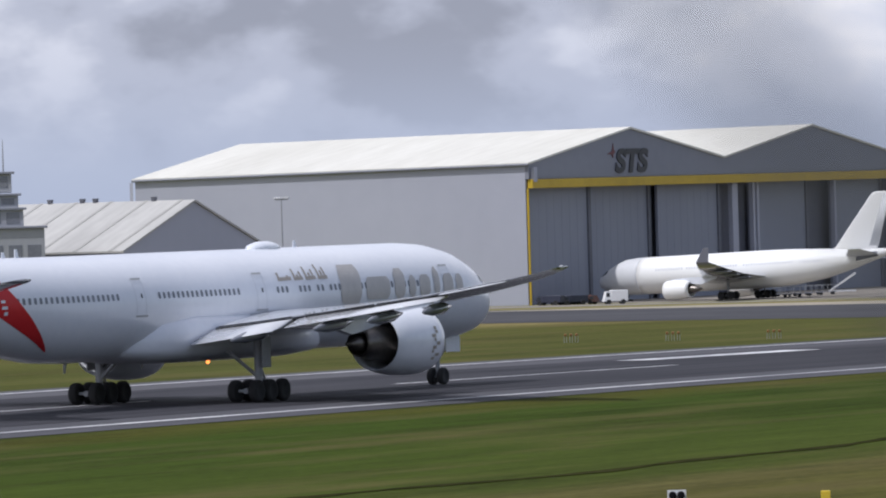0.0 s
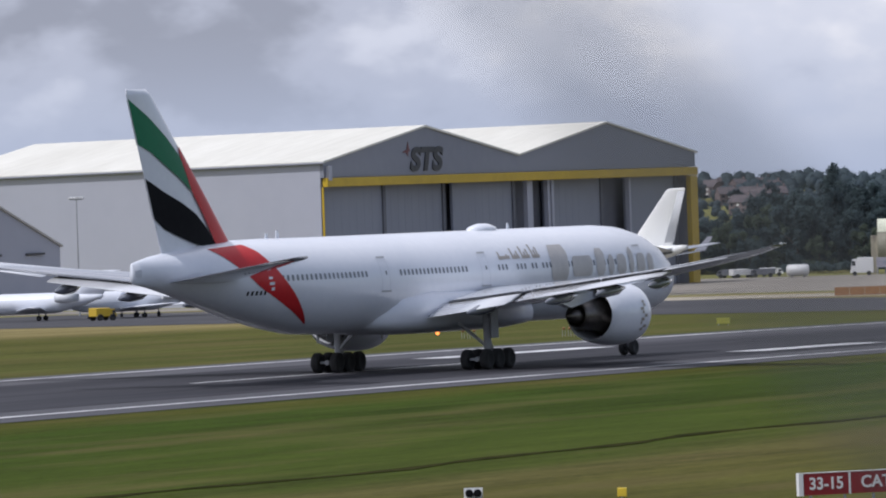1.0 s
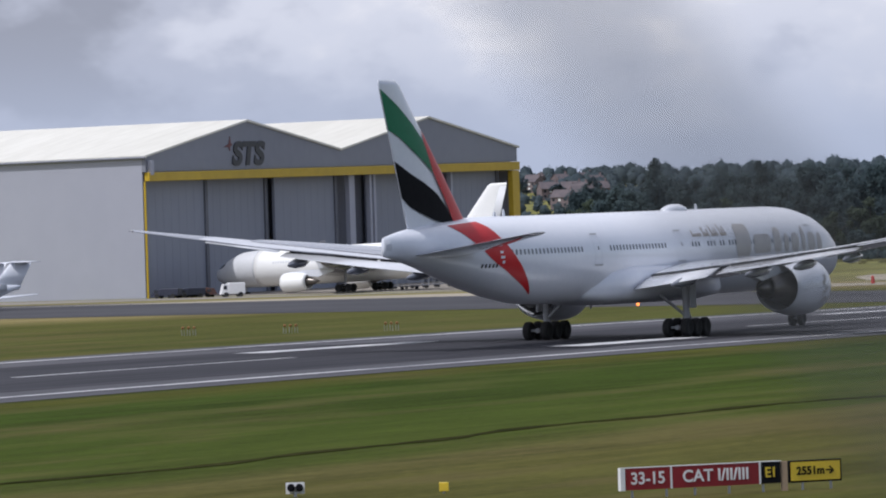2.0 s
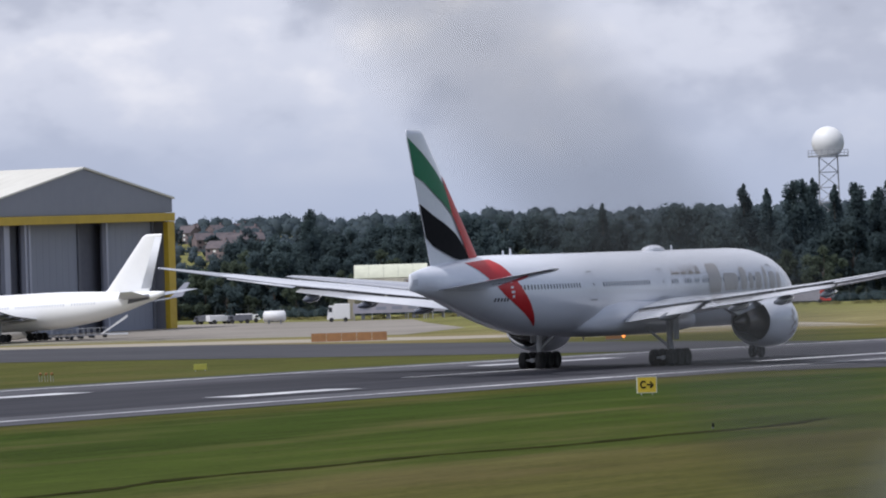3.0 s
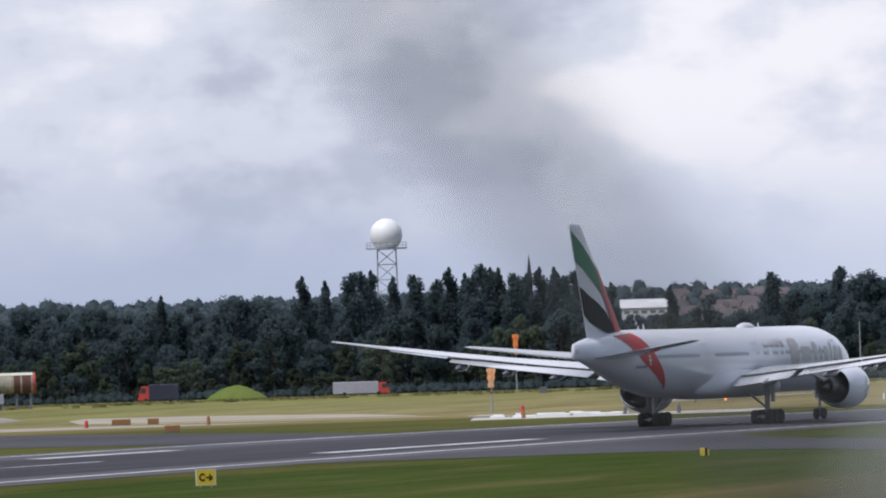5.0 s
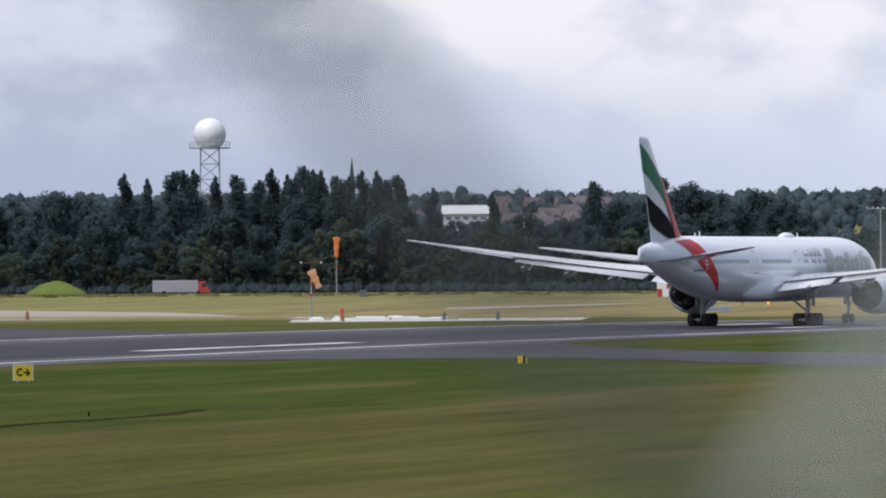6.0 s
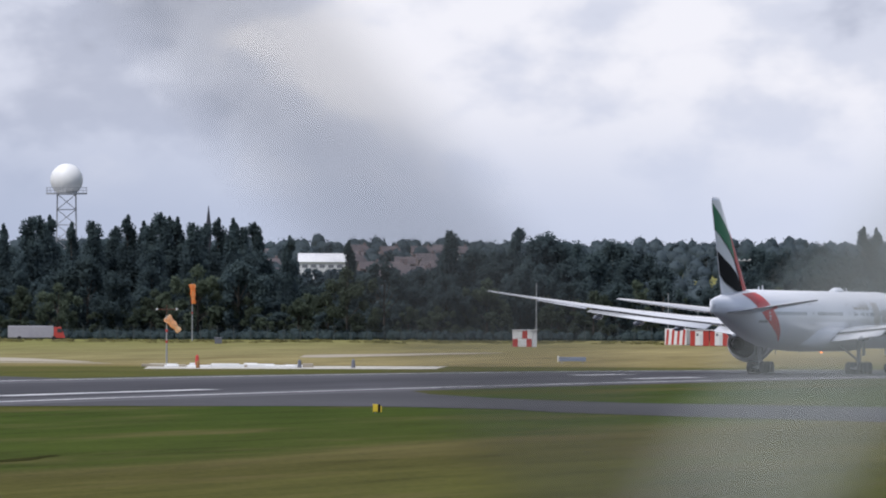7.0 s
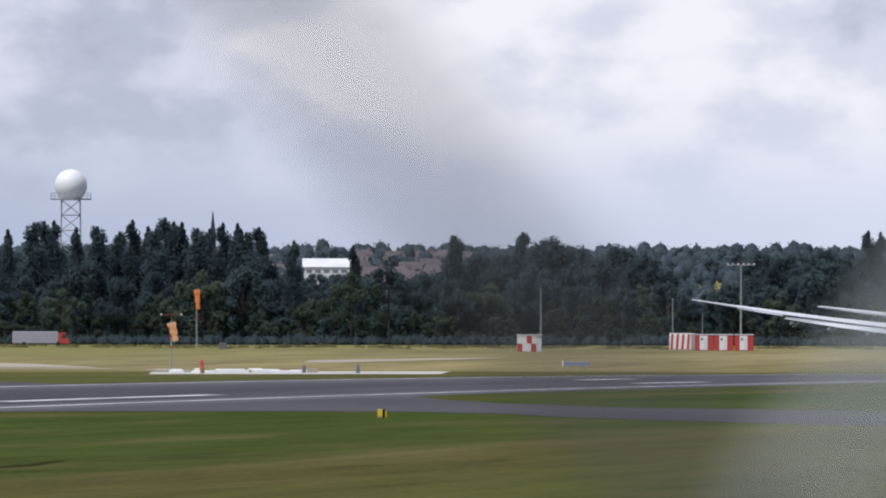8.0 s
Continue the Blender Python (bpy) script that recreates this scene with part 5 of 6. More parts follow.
# brick and tiles turned dull and bluish: distance haze in the colour
BRICK = surf("red_brown_brick", (0.15, 0.115, 0.12), (0.20, 0.16, 0.165), rough=0.9, big=0.3, fine=3)
TILES = surf("brown_roof_tiles", (0.085, 0.075, 0.085), (0.14, 0.115, 0.12), rough=0.9, big=0.3, fine=3)


def build_small_hangar():
    x0, x1, y0, y1 = 912.8, 948.8, 560.0, 592.0
    g = ground_z(930) - 0.1
    h = thing("small_hangar", "grey gabled hangar with a weathered sheet roof", "hangar", (x0, y0, g))
    W, E, R, D = x1 - x0, 5.8 - g, 12.0 - g, y1 - y0
    bm = bmesh.new()
    loft(bm, [[(0, y, 0), (W, y, 0), (W, y, E), (W / 2, y, R), (0, y, E)] for y in (0, 0.4)])
    part("gable_wall", bm, CLAD, h, "grey clad gable")
    bm = bmesh.new()
    loft(bm, [[(0, y, 0), (W, y, 0), (W, y, E), (W / 2, y, R), (0, y, E)] for y in (D - 0.4, D)])
    part("gable_wall", bm, GABLE, h)
    for x in (0, W - 0.4):
        bm = bmesh.new()
        box(bm, (x, 0.41, 0), (x + 0.4, D - 0.41, E - 0.2))
        part("side_wall", bm, CLAD, h)
    for xa, xb in ((-0.4, W / 2), (W + 0.4, W / 2)):
        bm = bmesh.new()
        loft(bm, [[(xa, y, E - 0.1), (xb, y, R + 0.04), (xb, y, R + 0.3), (xa, y, E + 0.16)] for y in (-0.3, D + 0.3)])
        rf = part("roof", bm, OLD_ROOF, h, "weathered sheet roof slope")
        for i in range(6):
            bm = bmesh.new()
            y = 1.5 + 5.4 * i
            loft(bm, [[(xa, yy, E + 0.165), (xb, yy, R + 0.305), (xb, yy, R + 0.36), (xa, yy, E + 0.22)] for yy in (y, y + 0.5)])
            part("roof_strip", bm, GRIME, rf, "grimy roof strip")
    for x in (9, 16, 27):
        bm = bmesh.new()
        box(bm, (x, -0.35, R - 7.2), (x + 4.5, -0.01, R - 6.9))
        part("door_rail", bm, LOGO_DARK, h)
    for y in (6, 15, 17, 22):
        bm = bmesh.new()
        rod(bm, (W / 2, y, R + 0.2), (W / 2, y, R + 0.8), 0.35, 0.45, 8)
        part("roof_vent", bm, EDGE, h)


build_small_hangar()


def build_control_building():
    b = thing("control_building", "pale stepped control building with window bands", "building", polar(32.56, 1058), facing(32.56))
    for x0, x1, z0, z1, dy in ((-8, 9.2, 0, 11.6, 0), (-8, 6.6, 11.6, 14.0, 1), (-8, 6.0, 14.0, 15.8, 2.0), (-8, 5.2, 16.2, 18.6, 2.6)):
        bm = bmesh.new()
        box(bm, (x0, dy, z0), (x1, 14 - dy, z1 - 0.004), 0.06)
        st = part("storey", bm, RENDERED, b, "pale rendered storey")
        bm = bmesh.new()
        box(bm, (x0 - 0.3, dy - 0.4, z1), (x1 + 0.4, 14 - dy + 0.4, z1 + 0.3), 0.04)
        part("roof_slab", bm, GABLE, st)
        n = int((x1 - x0) / 2.4)
        for lv in range(max(1, int((z1 - z0) / 3.4))):
            for i in range(n):
                bm = bmesh.new()
                xa = x1 - 2.2 - 2.4 * i
                za = z0 + 0.7 + 3.6 * lv
                box(bm, (xa, dy - 0.06, za), (xa + 1.7, dy - 0.003, min(za + 1.6, z1 - 0.3)))
                part("window", bm, CABIN, st)
    bm = bmesh.new()
    rod(bm, (4.2, 4, 18.6), (4.2, 4, 23), 0.12, 0.04)
    part("mast", bm, GALV, b)


build_control_building()


def lamp_mast(x, y, height, arms, label, r=0.12):
    m = thing("light_mast", label, "mast", (x, y, ground_z(x, y)))
    bm = bmesh.new()
    rod(bm, (0, 0, -0.2), (0, 0, height), r, r * 0.5, 8)
    part("pole", bm, GALV, m)
    if arms:
        thing_arm(m, height, arms)
    return m


def thing_arm(m, height, arms):
    u = Vector((0.33, -0.94, 0))
    bm = bmesh.new()
    rod(bm, Vector((0, 0, height)) - u * arms / 2, Vector((0, 0, height)) + u * arms / 2, 0.07, n=6)
    arm = part("crossarm", bm, GALV, m)
    for k in (-0.5, -0.3, -0.1, 0.1, 0.3, 0.5):
        bm = bmesh.new()
        c = Vector((0, 0, height)) + u * arms * k
        box(bm, c + Vector((-0.14, -0.14, 0.05)), c + Vector((0.14, 0.14, 0.3)), 0.03)
        part("lamp_head", bm, PAINT, arm)
    return arm


lamp_mast(862.2, 506.4, 14.0, 1.6, "grey light mast standing before the hangar")
lamp_mast(1384.3, 460.5, 10.1, 0, "slim pale aerial mast behind the chequered hut", 0.16)
lamp_mast(1395.2, 439.7, 8.4, 0, "slim pale aerial mast by the striped huts", 0.14)
lamp_mast(1386.5, 424.5, 14.2, 4.6, "tall grey mast with a crossarm of lamps", 0.2)
lamp_mast(1372.0, 427.0, 6.0, 0, "slim pale aerial mast by the striped huts", 0.08)

# ---- fire training ground ----
CREAM = surf("cream_steel_panel", (0.62, 0.63, 0.50), (0.50, 0.51, 0.40), rough=0.7, big=0.15, fine=1)
DARK_CREAM = surf("darker_cream_steel", (0.27, 0.25, 0.20), (0.44, 0.42, 0.34), rough=0.8, big=0.25, fine=1.2, stretch=(1, 1, 0.4))
SOOT = surf("sooty_steel_panel", (0.16, 0.14, 0.12), (0.42, 0.39, 0.31), rough=0.8, big=0.3, fine=1.2, stretch=(1, 1, 0.3))
BANNER = surf("lilac_grey_banner", (0.36, 0.35, 0.40), (0.30, 0.29, 0.34), rough=0.7, big=0.2, fine=1.5)
RUST = surf("dark_red_rust", (0.13, 0.05, 0.035), (0.07, 0.04, 0.035), rough=0.9, big=0.4, fine=2)
ORANGE = surf("orange_barrier", (0.26, 0.125, 0.042), (0.19, 0.09, 0.035), rough=0.7, big=0.3, fine=2)
SIGN_RED = surf("sign_red", (0.26, 0.008, 0.014), (0.21, 0.007, 0.012), rough=0.5, big=0.3, fine=3)
RED_PAINT = surf("red_paint", (0.48, 0.05, 0.04), (0.38, 0.04, 0.03), rough=0.6, big=0.4, fine=3)
SIGN_YELLOW = surf("sign_yellow", (0.70, 0.50, 0.03), (0.60, 0.43, 0.03), rough=0.5, big=0.3, fine=3)
NAVY = surf("dark_navy_paint", (0.020, 0.024, 0.045), (0.03, 0.035, 0.06), rough=0.5, big=0.3, fine=3)
SIGN_BLUE = surf("faded_blue", (0.20, 0.24, 0.34), (0.26, 0.30, 0.40), rough=0.6, big=0.3, fine=3)
PLAIN_WHITE = surf("white_paint", (0.78, 0.78, 0.78), (0.70, 0.70, 0.70), rough=0.5, big=0.3, fine=3)
# pale tones in the sock cloth stand in for sun glowing through
PALE_SOCK = surf("sunlit_windsock_cloth", (1.0, 0.88, 0.68), (1.0, 0.52, 0.22), rough=0.7, big=0.5, fine=2, translucent=0.72)
SOCK = surf("orange_windsock_cloth", (1.0, 0.70, 0.38), (1.0, 0.30, 0.05), rough=0.7, big=0.5, fine=2, translucent=0.72)


def block(name, label, category, az, rng, lo, hi, mt, bevel=0.05, turn=0, group=""):
    """A boxy thing on the ground: one base mesh part, to which details are added."""
    t = thing(name, label, category, polar(az, rng), facing(az) + turn, group)
    bm = bmesh.new()
    box(bm, lo, hi, bevel)
    part("body", bm, mt, t)
    return t


def detail(t, name, lo, hi, mt, label="", bevel=0.0):
    bm = bmesh.new()
    box(bm, lo, hi, bevel)
    return part(name, bm, mt, t, label)


def letters(t, body, size, at, mt, name="lettering", label="", stretch=1.0, bold=0.0):
    """Raised writing on the front of a thing."""
    cu = bpy.data.curves.new("letters", "FONT")
    cu.body, cu.size, cu.extrude, cu.offset = body, size, 0.008, bold
    cu.align_x, cu.align_y = "CENTER", "CENTER"
    ob = new("letters", cu)
    me = bpy.data.meshes.new_from_object(ob.evaluated_get(bpy.context.evaluated_depsgraph_get()))
    bpy.data.objects.remove(ob)
    me.materials.append(mt)
    lt = new(name, me)
    lt.parent = t
    if label:
        lt["label"] = label
    lt.matrix_basis = Matrix.Translation(at) @ pose(0, 0, 0, 90, 0, 0) @ Matrix.Diagonal((stretch, 1, 1, 1))
    return lt


def training_ground():
    t = thing("training_rig", "large cream drum-shaped fire training rig with a darker lower half", "training rig", polar(24.67, 1400), facing(24.67))

    def drum(x0, x1, a0, a1, r=4.05, n=20):
        """A strip of the drum's shell between two angles from straight up, towards the front."""
        bm = bmesh.new()
        ring = [radians(a0 + (a1 - a0) * k / n) for k in range(n + 1)]
        loft(bm, [[(x, 4.2 - q * math.sin(a), 5.15 + q * math.cos(a)) for a, q in [(a, r) for a in ring] + [(a, r - 0.12) for a in reversed(ring)]] for x in (x0, x1)])
        return bm

    for k in range(5):
        x0 = -6.2 + 2.48 * k
        part("upper_panel", drum(x0, x0 + 2.45, -100, 62), CREAM, t, "cream steel shell panel")
        # lower shell panels take a darker colour than the upper ones
        part("lower_panel", drum(x0, x0 + 2.45, 62.5, 150), DARK_CREAM, t, "darker steel shell panel")
    part("seam_rail", drum(-6.25, 6.25, 60, 64, 4.15, 4), CREAM, t)
    for x in (-6.24, 6.22):
        bm = bmesh.new()
        rod(bm, (x, 4.2, 5.15), (x + 0.03, 4.2, 5.15), 3.9, n=32)
        part("end_wall", bm, SOOT, t)
    for i in range(3):
        part("scorch_panel", drum(2.5 + 1.25 * i, 3.4 + 1.25 * i, 72, 138, 4.075, 10), RUST, t, "scorched steel shutter")
    for x in (-5.2, -1.0, 3.4):
        detail(t, "cradle", (x, 1.6, 0), (x + 0.6, 6.8, 1.6), EDGE)
    detail(t, "annex", (-7.4, 2.6, 0), (-6.26, 6, 6.4), SOOT)
    for x in (2.2, 4.2, 6.0):
        detail(t, "scaffold_post", (x, -1.2, 0), (x + 0.14, -1.06, 6.6), EDGE)
    detail(t, "scaffold_beam", (2.2, -1.2, 6.5), (6.14, -1.06, 6.64), EDGE)
    b = thing("banner_fence", "lilac-grey banner fence with white lettering", "banner", polar(24.62, 1388), facing(24.62))
    for i in range(6):
        detail(b, "fence_post", (-7.6 + 3.0 * i, 0.06, 0), (-7.48 + 3.0 * i, 0.16, 3.0), GALV)
    detail(b, "panel", (-7.7, -0.02, 1.2), (7.7, 0.05, 2.85), BANNER)
    for i in range(5):
        detail(b, "letter_bar", (-6.6 + 2.7 * i, -0.045, 1.75), (-4.9 + 2.7 * i, -0.025, 2.25), DOORS)
    m = thing("training_mockup", "scorched cylindrical aircraft mock-up with pale crown and red end", "mock-up", polar(24.205, 1405), facing(24.205))
    bm = bmesh.new()
    turned(bm, [(-4.2, 0.9), (-4.0, 1.75), (2.6, 1.75), (2.7, 1.6)], "x", 24, (0, 0, 4.4), True)
    hull = part("hull", bm, SOOT, m, "scorched steel hull", True)
    for x0, x1, mt in ((-3.9, -1.9, DARK_CREAM), (-0.6, 0.5, RUST), (0.8, 2.3, RUST)):
        bm = bmesh.new()
        turned(bm, [(x0, 1.765), (x1, 1.765)], "x", 24, (0, 0, 4.4))
        part("hull_band", bm, mt, hull, "", True)
    bm = bmesh.new()
    turned(bm, [(2.71, 0.2), (2.71, 1.82), (3.05, 1.82), (3.05, 0.2)], "x", 24, (0, 0, 4.4), True)
    part("end_ring", bm, RED_PAINT, m, "red end ring")
    bm = bmesh.new()
    loft(bm, [[(x, 1.8 * math.sin(radians(a)), 4.4 + 1.8 * math.cos(radians(a))) for a in range(-40, 41, 10)] for x in (-3.95, 2.6)], cap=False, closed=False)
    part("crown_panel", bm, CREAM, m, "pale crown panel", True)
    for x in (-3.0, -0.4, 2.0):
        detail(m, "trestle", (x, -0.9, 0), (x + 0.4, 0.9, 2.75), EDGE)
    c = block("white_locker", "small white locker by the banner fence", "locker", 24.42, 1384, (-0.95, 0, 2.2), (0.95, 0.9, 3.3), PLAIN_WHITE)
    for x in (-0.8, 0.65):
        detail(c, "leg", (x, 0.1, 0), (x + 0.15, 0.8, 2.19), GALV)


training_ground()


def build_vehicle(name, label, category, az, rng, length, height, mt, cab=None, turn=0, cab_side=1, group=""):
    """A van, lorry or car seen from afar: body, cab, windows, wheels."""
    v = thing(name, label, category, polar(az, rng), facing(az) + turn, group)
    h, L, w = height, length / 2, 1.0
    cl = min(2.0, length * 0.32)
    body_hi = L - cl if cab_side > 0 else L
    body_lo = -L if cab_side > 0 else -L + cl
    detail(v, "body", (body_lo, -w, 0.45), (body_hi, w, h), mt, "", 0.06)
    bm = bmesh.new()
    x0, x1 = (L - cl + 0.01, L) if cab_side > 0 else (-L, -L + cl - 0.01)
    nose = 0.35 * cl * cab_side
    lo = [(x0, -w, 0.45), (x1, -w, 0.45), (x1, w, 0.45), (x0, w, 0.45)]
    hi = [(x0 - (min(0, nose)), -w * 0.92, h * 0.92), (x1 - max(0, nose), -w * 0.92, h * 0.92), (x1 - max(0, nose), w * 0.92, h * 0.92), (x0 - min(0, nose), w * 0.92, h * 0.92)]
    loft(bm, [lo, hi])
    c = part("cab", bm, cab or mt, v)
    detail(c, "cab_window", (x0 + cl * 0.3, -w - 0.01, h * 0.56), (x0 + cl * 0.72, -w + 0.12, h * 0.82), PANE)
    for x in (-L + length * 0.2, L - length * 0.2):
        for y in (-w, w):
            wl = part("wheel", wheel_mesh(0.38, 0.24), TYRE, v, "black tyre", True)
            wl.location = (x, y * 0.95, 0.38)
    return v


build_vehicle("van", "white van standing on the apron by the parked airliner", "van", 28.15, 1228, 3.6, 2.1, PLAIN_WHITE, None, 10, -1)
build_vehicle("lorry", "white lorry beside the training ground", "lorry", 25.04, 1381, 3.9, 3.0, PLAIN_WHITE, None, 0, -1)
build_vehicle("trailer_lorry", "pale trailer with a red cab at the tree line", "lorry", 21.84, 1440, 9.9, 2.5, BANNER, RED_PAINT, 0, 1)
build_vehicle("fire_tender", "dark blue lorry with a red cab at the tree line", "lorry", 23.24, 1442, 7.2, 3.1, NAVY, RED_PAINT, 0, -1)
for k, (az, r, mt) in enumerate(((28.60, 1235, NAVY), (28.52, 1240, EDGE), (28.44, 1238, NAVY), (28.36, 1240, RUST), (25.72, 1400, EDGE), (25.86, 1402, PLAIN_WHITE), (25.95, 1404, EDGE), (25.66, 1410, PLAIN_WHITE))):
    build_vehicle("car", ("dark" if mt in (EDGE, NAVY) else "rusty red" if mt == RUST else "white") + " car parked beyond the apron", "car", az, r, 4.2, 1.5, mt, None, 20 * (k % 3) - 20, 1 if k % 2 else -1, "parked cars")


def trolleys():
    first = thing("equipment_trolley", "grey wheeled equipment trolley near the parked airliner", "trolley", polar(27.0, 1262), facing(27.0), "equipment trolleys")
    detail(first, "deck", (-1.5, -0.7, 0.4), (1.5, 0.7, 0.52), EDGE)
    for x in (-1.45, -0.5, 0.45, 1.38):
        detail(first, "post", (x, -0.68, 0.521), (x + 0.07, -0.61, 1.5), GALV)
    detail(first, "rail", (-1.45, -0.68, 1.501), (1.45, -0.61, 1.57), GALV)
    for x in (-1.1, 1.1):
        for y in (-0.6, 0.6):
            w = part("wheel", wheel_mesh(0.22, 0.14), TYRE, first, "", True)
            w.location = (x, y, 0.22)
    for az, r, t in ((26.86, 1266, 8), (26.93, 1258, -6), (27.08, 1268, 14), (26.78, 1272, 3), (26.70, 1276, -12)):
        copy_thing(first, pose(*polar(az, r), 0, 0, facing(az) + t))
    build_vehicle("tow_tug", "yellow aircraft tow tug by the business jets", "tug", 30.27, 902, 2.5, 1.4, YELLOW, None, 25, 1)


trolleys()


def tank():
    t = thing("storage_tank", "small white storage tank on a cradle", "tank", polar(25.48, 1380), facing(25.48))
    bm = bmesh.new()
    turned(bm, [(-1.9, 0.5), (-1.6, 0.95), (1.6, 0.95), (1.9, 0.5)], "x", 20, (0, 0, 1.25), True)
    part("shell", bm, PLAIN_WHITE, t, "", True)
    for x in (-1.1, 0.9):
        detail(t, "cradle", (x, -0.8, 0), (x + 0.25, 0.8, 0.6), EDGE)


tank()


def steps_by_tail():
    for k, (az, r) in enumerate(((26.58, 1288),)):
        t = thing("access_stairs", "white wheeled access stairs beside the parked airliner", "stairs", polar(az, r), facing(az) + 12 * k, "access stairs")
        for y in (-0.7, 0.7):
            bm = bmesh.new()
            loft(bm, [[(-2.3, y - 0.05, 0.4), (-1.9, y - 0.05, 0.4), (2.0, y - 0.05, 2.9), (2.0, y - 0.05, 3.3)], [(-2.3, y + 0.05, 0.4), (-1.9, y + 0.05, 0.4), (2.0, y + 0.05, 2.9), (2.0, y + 0.05, 3.3)]])
            part("stringer", bm, PLAIN_WHITE, t)
        for i in range(9):
            detail(t, "tread", (-2.0 + 0.44 * i, -0.65, 0.6 + 0.28 * i), (-1.66 + 0.44 * i, 0.65, 0.66 + 0.28 * i), GALV)
        detail(t, "base", (-1.6, -0.8, 0.25), (2.0, 0.8, 0.5), PRIMER)


steps_by_tail()


def barrier():
    b = thing("plastic_barrier", "row of orange-brown plastic barriers across the road", "barrier", polar(24.97, 957), facing(24.97))
    for i in range(5):
        bm = bmesh.new()
        x = -4.35 + 1.75 * i
        loft(bm, [[(x, -0.3, 0), (x, 0.3, 0), (x, 0.12, 1.0), (x, -0.12, 1.0)], [(x + 1.7, -0.3, 0), (x + 1.7, 0.3, 0), (x + 1.7, 0.12, 1.0), (x + 1.7, -0.12, 1.0)]])
        part("segment", bm, ORANGE, b)


barrier()


def windsock(az, rng, height, sock_len, label, cloth):
    w = thing("windsock", label, "windsock", polar(az, rng), facing(az))
    bm = bmesh.new()
    rod(bm, (0, 0, -0.1), (0, 0, height), 0.12, 0.07, 8)
    part("pole", bm, GALV, w, "dull steel pole")
    for z in (0.5, 0.72, 0.94):
        bm = bmesh.new()
        rod(bm, (0, 0, height * z - 0.3), (0, 0, height * z), 0.135, 0.13, 8)
        part("red_band", bm, RED_PAINT, w)
    bm = bmesh.new()
    n = 8
    prof = [(-sock_len * i / n, 0.52 - 0.2 * i / n + 0.07 * math.sin(i * 1.9)) for i in range(n + 1)]
    turned(bm, prof, "z", 14)
    sock = part("sock", bm, cloth, w, "hanging cloth sock", True)
    sock.location = (0, -0.5, height - 0.2)
    bm = bmesh.new()
    rod(bm, (0, 0, height - 0.2), (0, -0.6, height - 0.2), 0.04, n=6)
    part("swivel_arm", bm, GALV, w)
    return w, sock, height, sock_len


SOCK_A = windsock(20.945, 1000, 6.0, 2.3, "orange windsock with sunlit paleness in its cloth, hanging from a red and white pole", PALE_SOCK)
SOCK_B = windsock(20.77, 1440, 10.0, 3.4, "bright orange windsock hanging from a tall pole", SOCK)


def red_tee():
    t = thing("wind_vane", "thin red wind vane beside the windsock", "wind vane", polar(20.945, 1004), facing(20.945))
    bm = bmesh.new()
    rod(bm, (0, 0, 0), (0, 0, 7.3), 0.05, n=6)
    part("post", bm, RUST, t)
    for x in (-1.2, 1.2):
        detail(t, "cup", (x - 0.1, -0.1, 6.68), (x + 0.1, 0.1, 6.9), PRIMER)
    bm = bmesh.new()
    rod(bm, (-1.2, 0, 6.75), (1.2, 0, 6.75), 0.05, n=6)
    part("crossbar", bm, RUST, t)


red_tee()


def pad_clutter():
    rnd = random.Random(21)
    for i in range(16):
        k = i / 15
        az = 21.05 - 1.05 * k + rnd.uniform(-0.03, 0.03)
        w = rnd.uniform(0.5, 1.9)
        t = thing("concrete_block", "low bleached concrete block on the pad", "block", polar(az, 955 + rnd.uniform(-12, 14)), facing(az), "blocks on the pad")
        bm = bmesh.new()
        box(bm, (-w, -0.4, -0.02), (w, 0.4, rnd.uniform(0.2, 0.5)), 0.06)
        part("body", bm, PLAIN_WHITE if i % 3 else CONCRETE, t)
    for az, r, h, mt, nm in ((20.735, 950, 1.3, RED_PAINT, "red"), (20.73, 930, 0.7, ORANGE, "orange"), (20.03, 955, 0.8, EDGE, "dark"), (19.66, 955, 0.9, EDGE, "dark"), (22.9, 985, 0.9, ORANGE, "brown"), (23.74, 985, 0.8, RED_PAINT, "red")):
        t = thing("marker_post", nm + " painted marker post in the dry grass", "marker", polar(az, r), facing(az))
        bm = bmesh.new()
        rod(bm, (0, 0, 0), (0, 0, h), 0.26, 0.2, 10)
        part("body", bm, mt, t)
        bm = bmesh.new()
        rod(bm, (0, 0, h + 0.003), (0, 0, h + 0.16), 0.2, 0.08, 10)
        part("cap", bm, mt, t)


pad_clutter()


def chequered_hut():
    t = block("chequered_hut", "small red and white chequered equipment hut", "hut", 18.48, 1372, (-2.0, 0, 0), (1.2, 2.4, 2.7), PLAIN_WHITE)
    detail(t, "grey_end", (1.21, 0.1, 0), (2.0, 2.3, 2.6), PRIMER)
    for x, z in ((-1.98, 0.02), (-0.4, 1.35), (0.3, 0.02)):
        detail(t, "red_square", (x, -0.03, z), (x + 0.85, -0.003, z + 1.3), RED_PAINT)
    detail(t, "roof", (-2.1, -0.1, 2.71), (2.1, 2.5, 2.82), PRIMER)


chequered_hut()


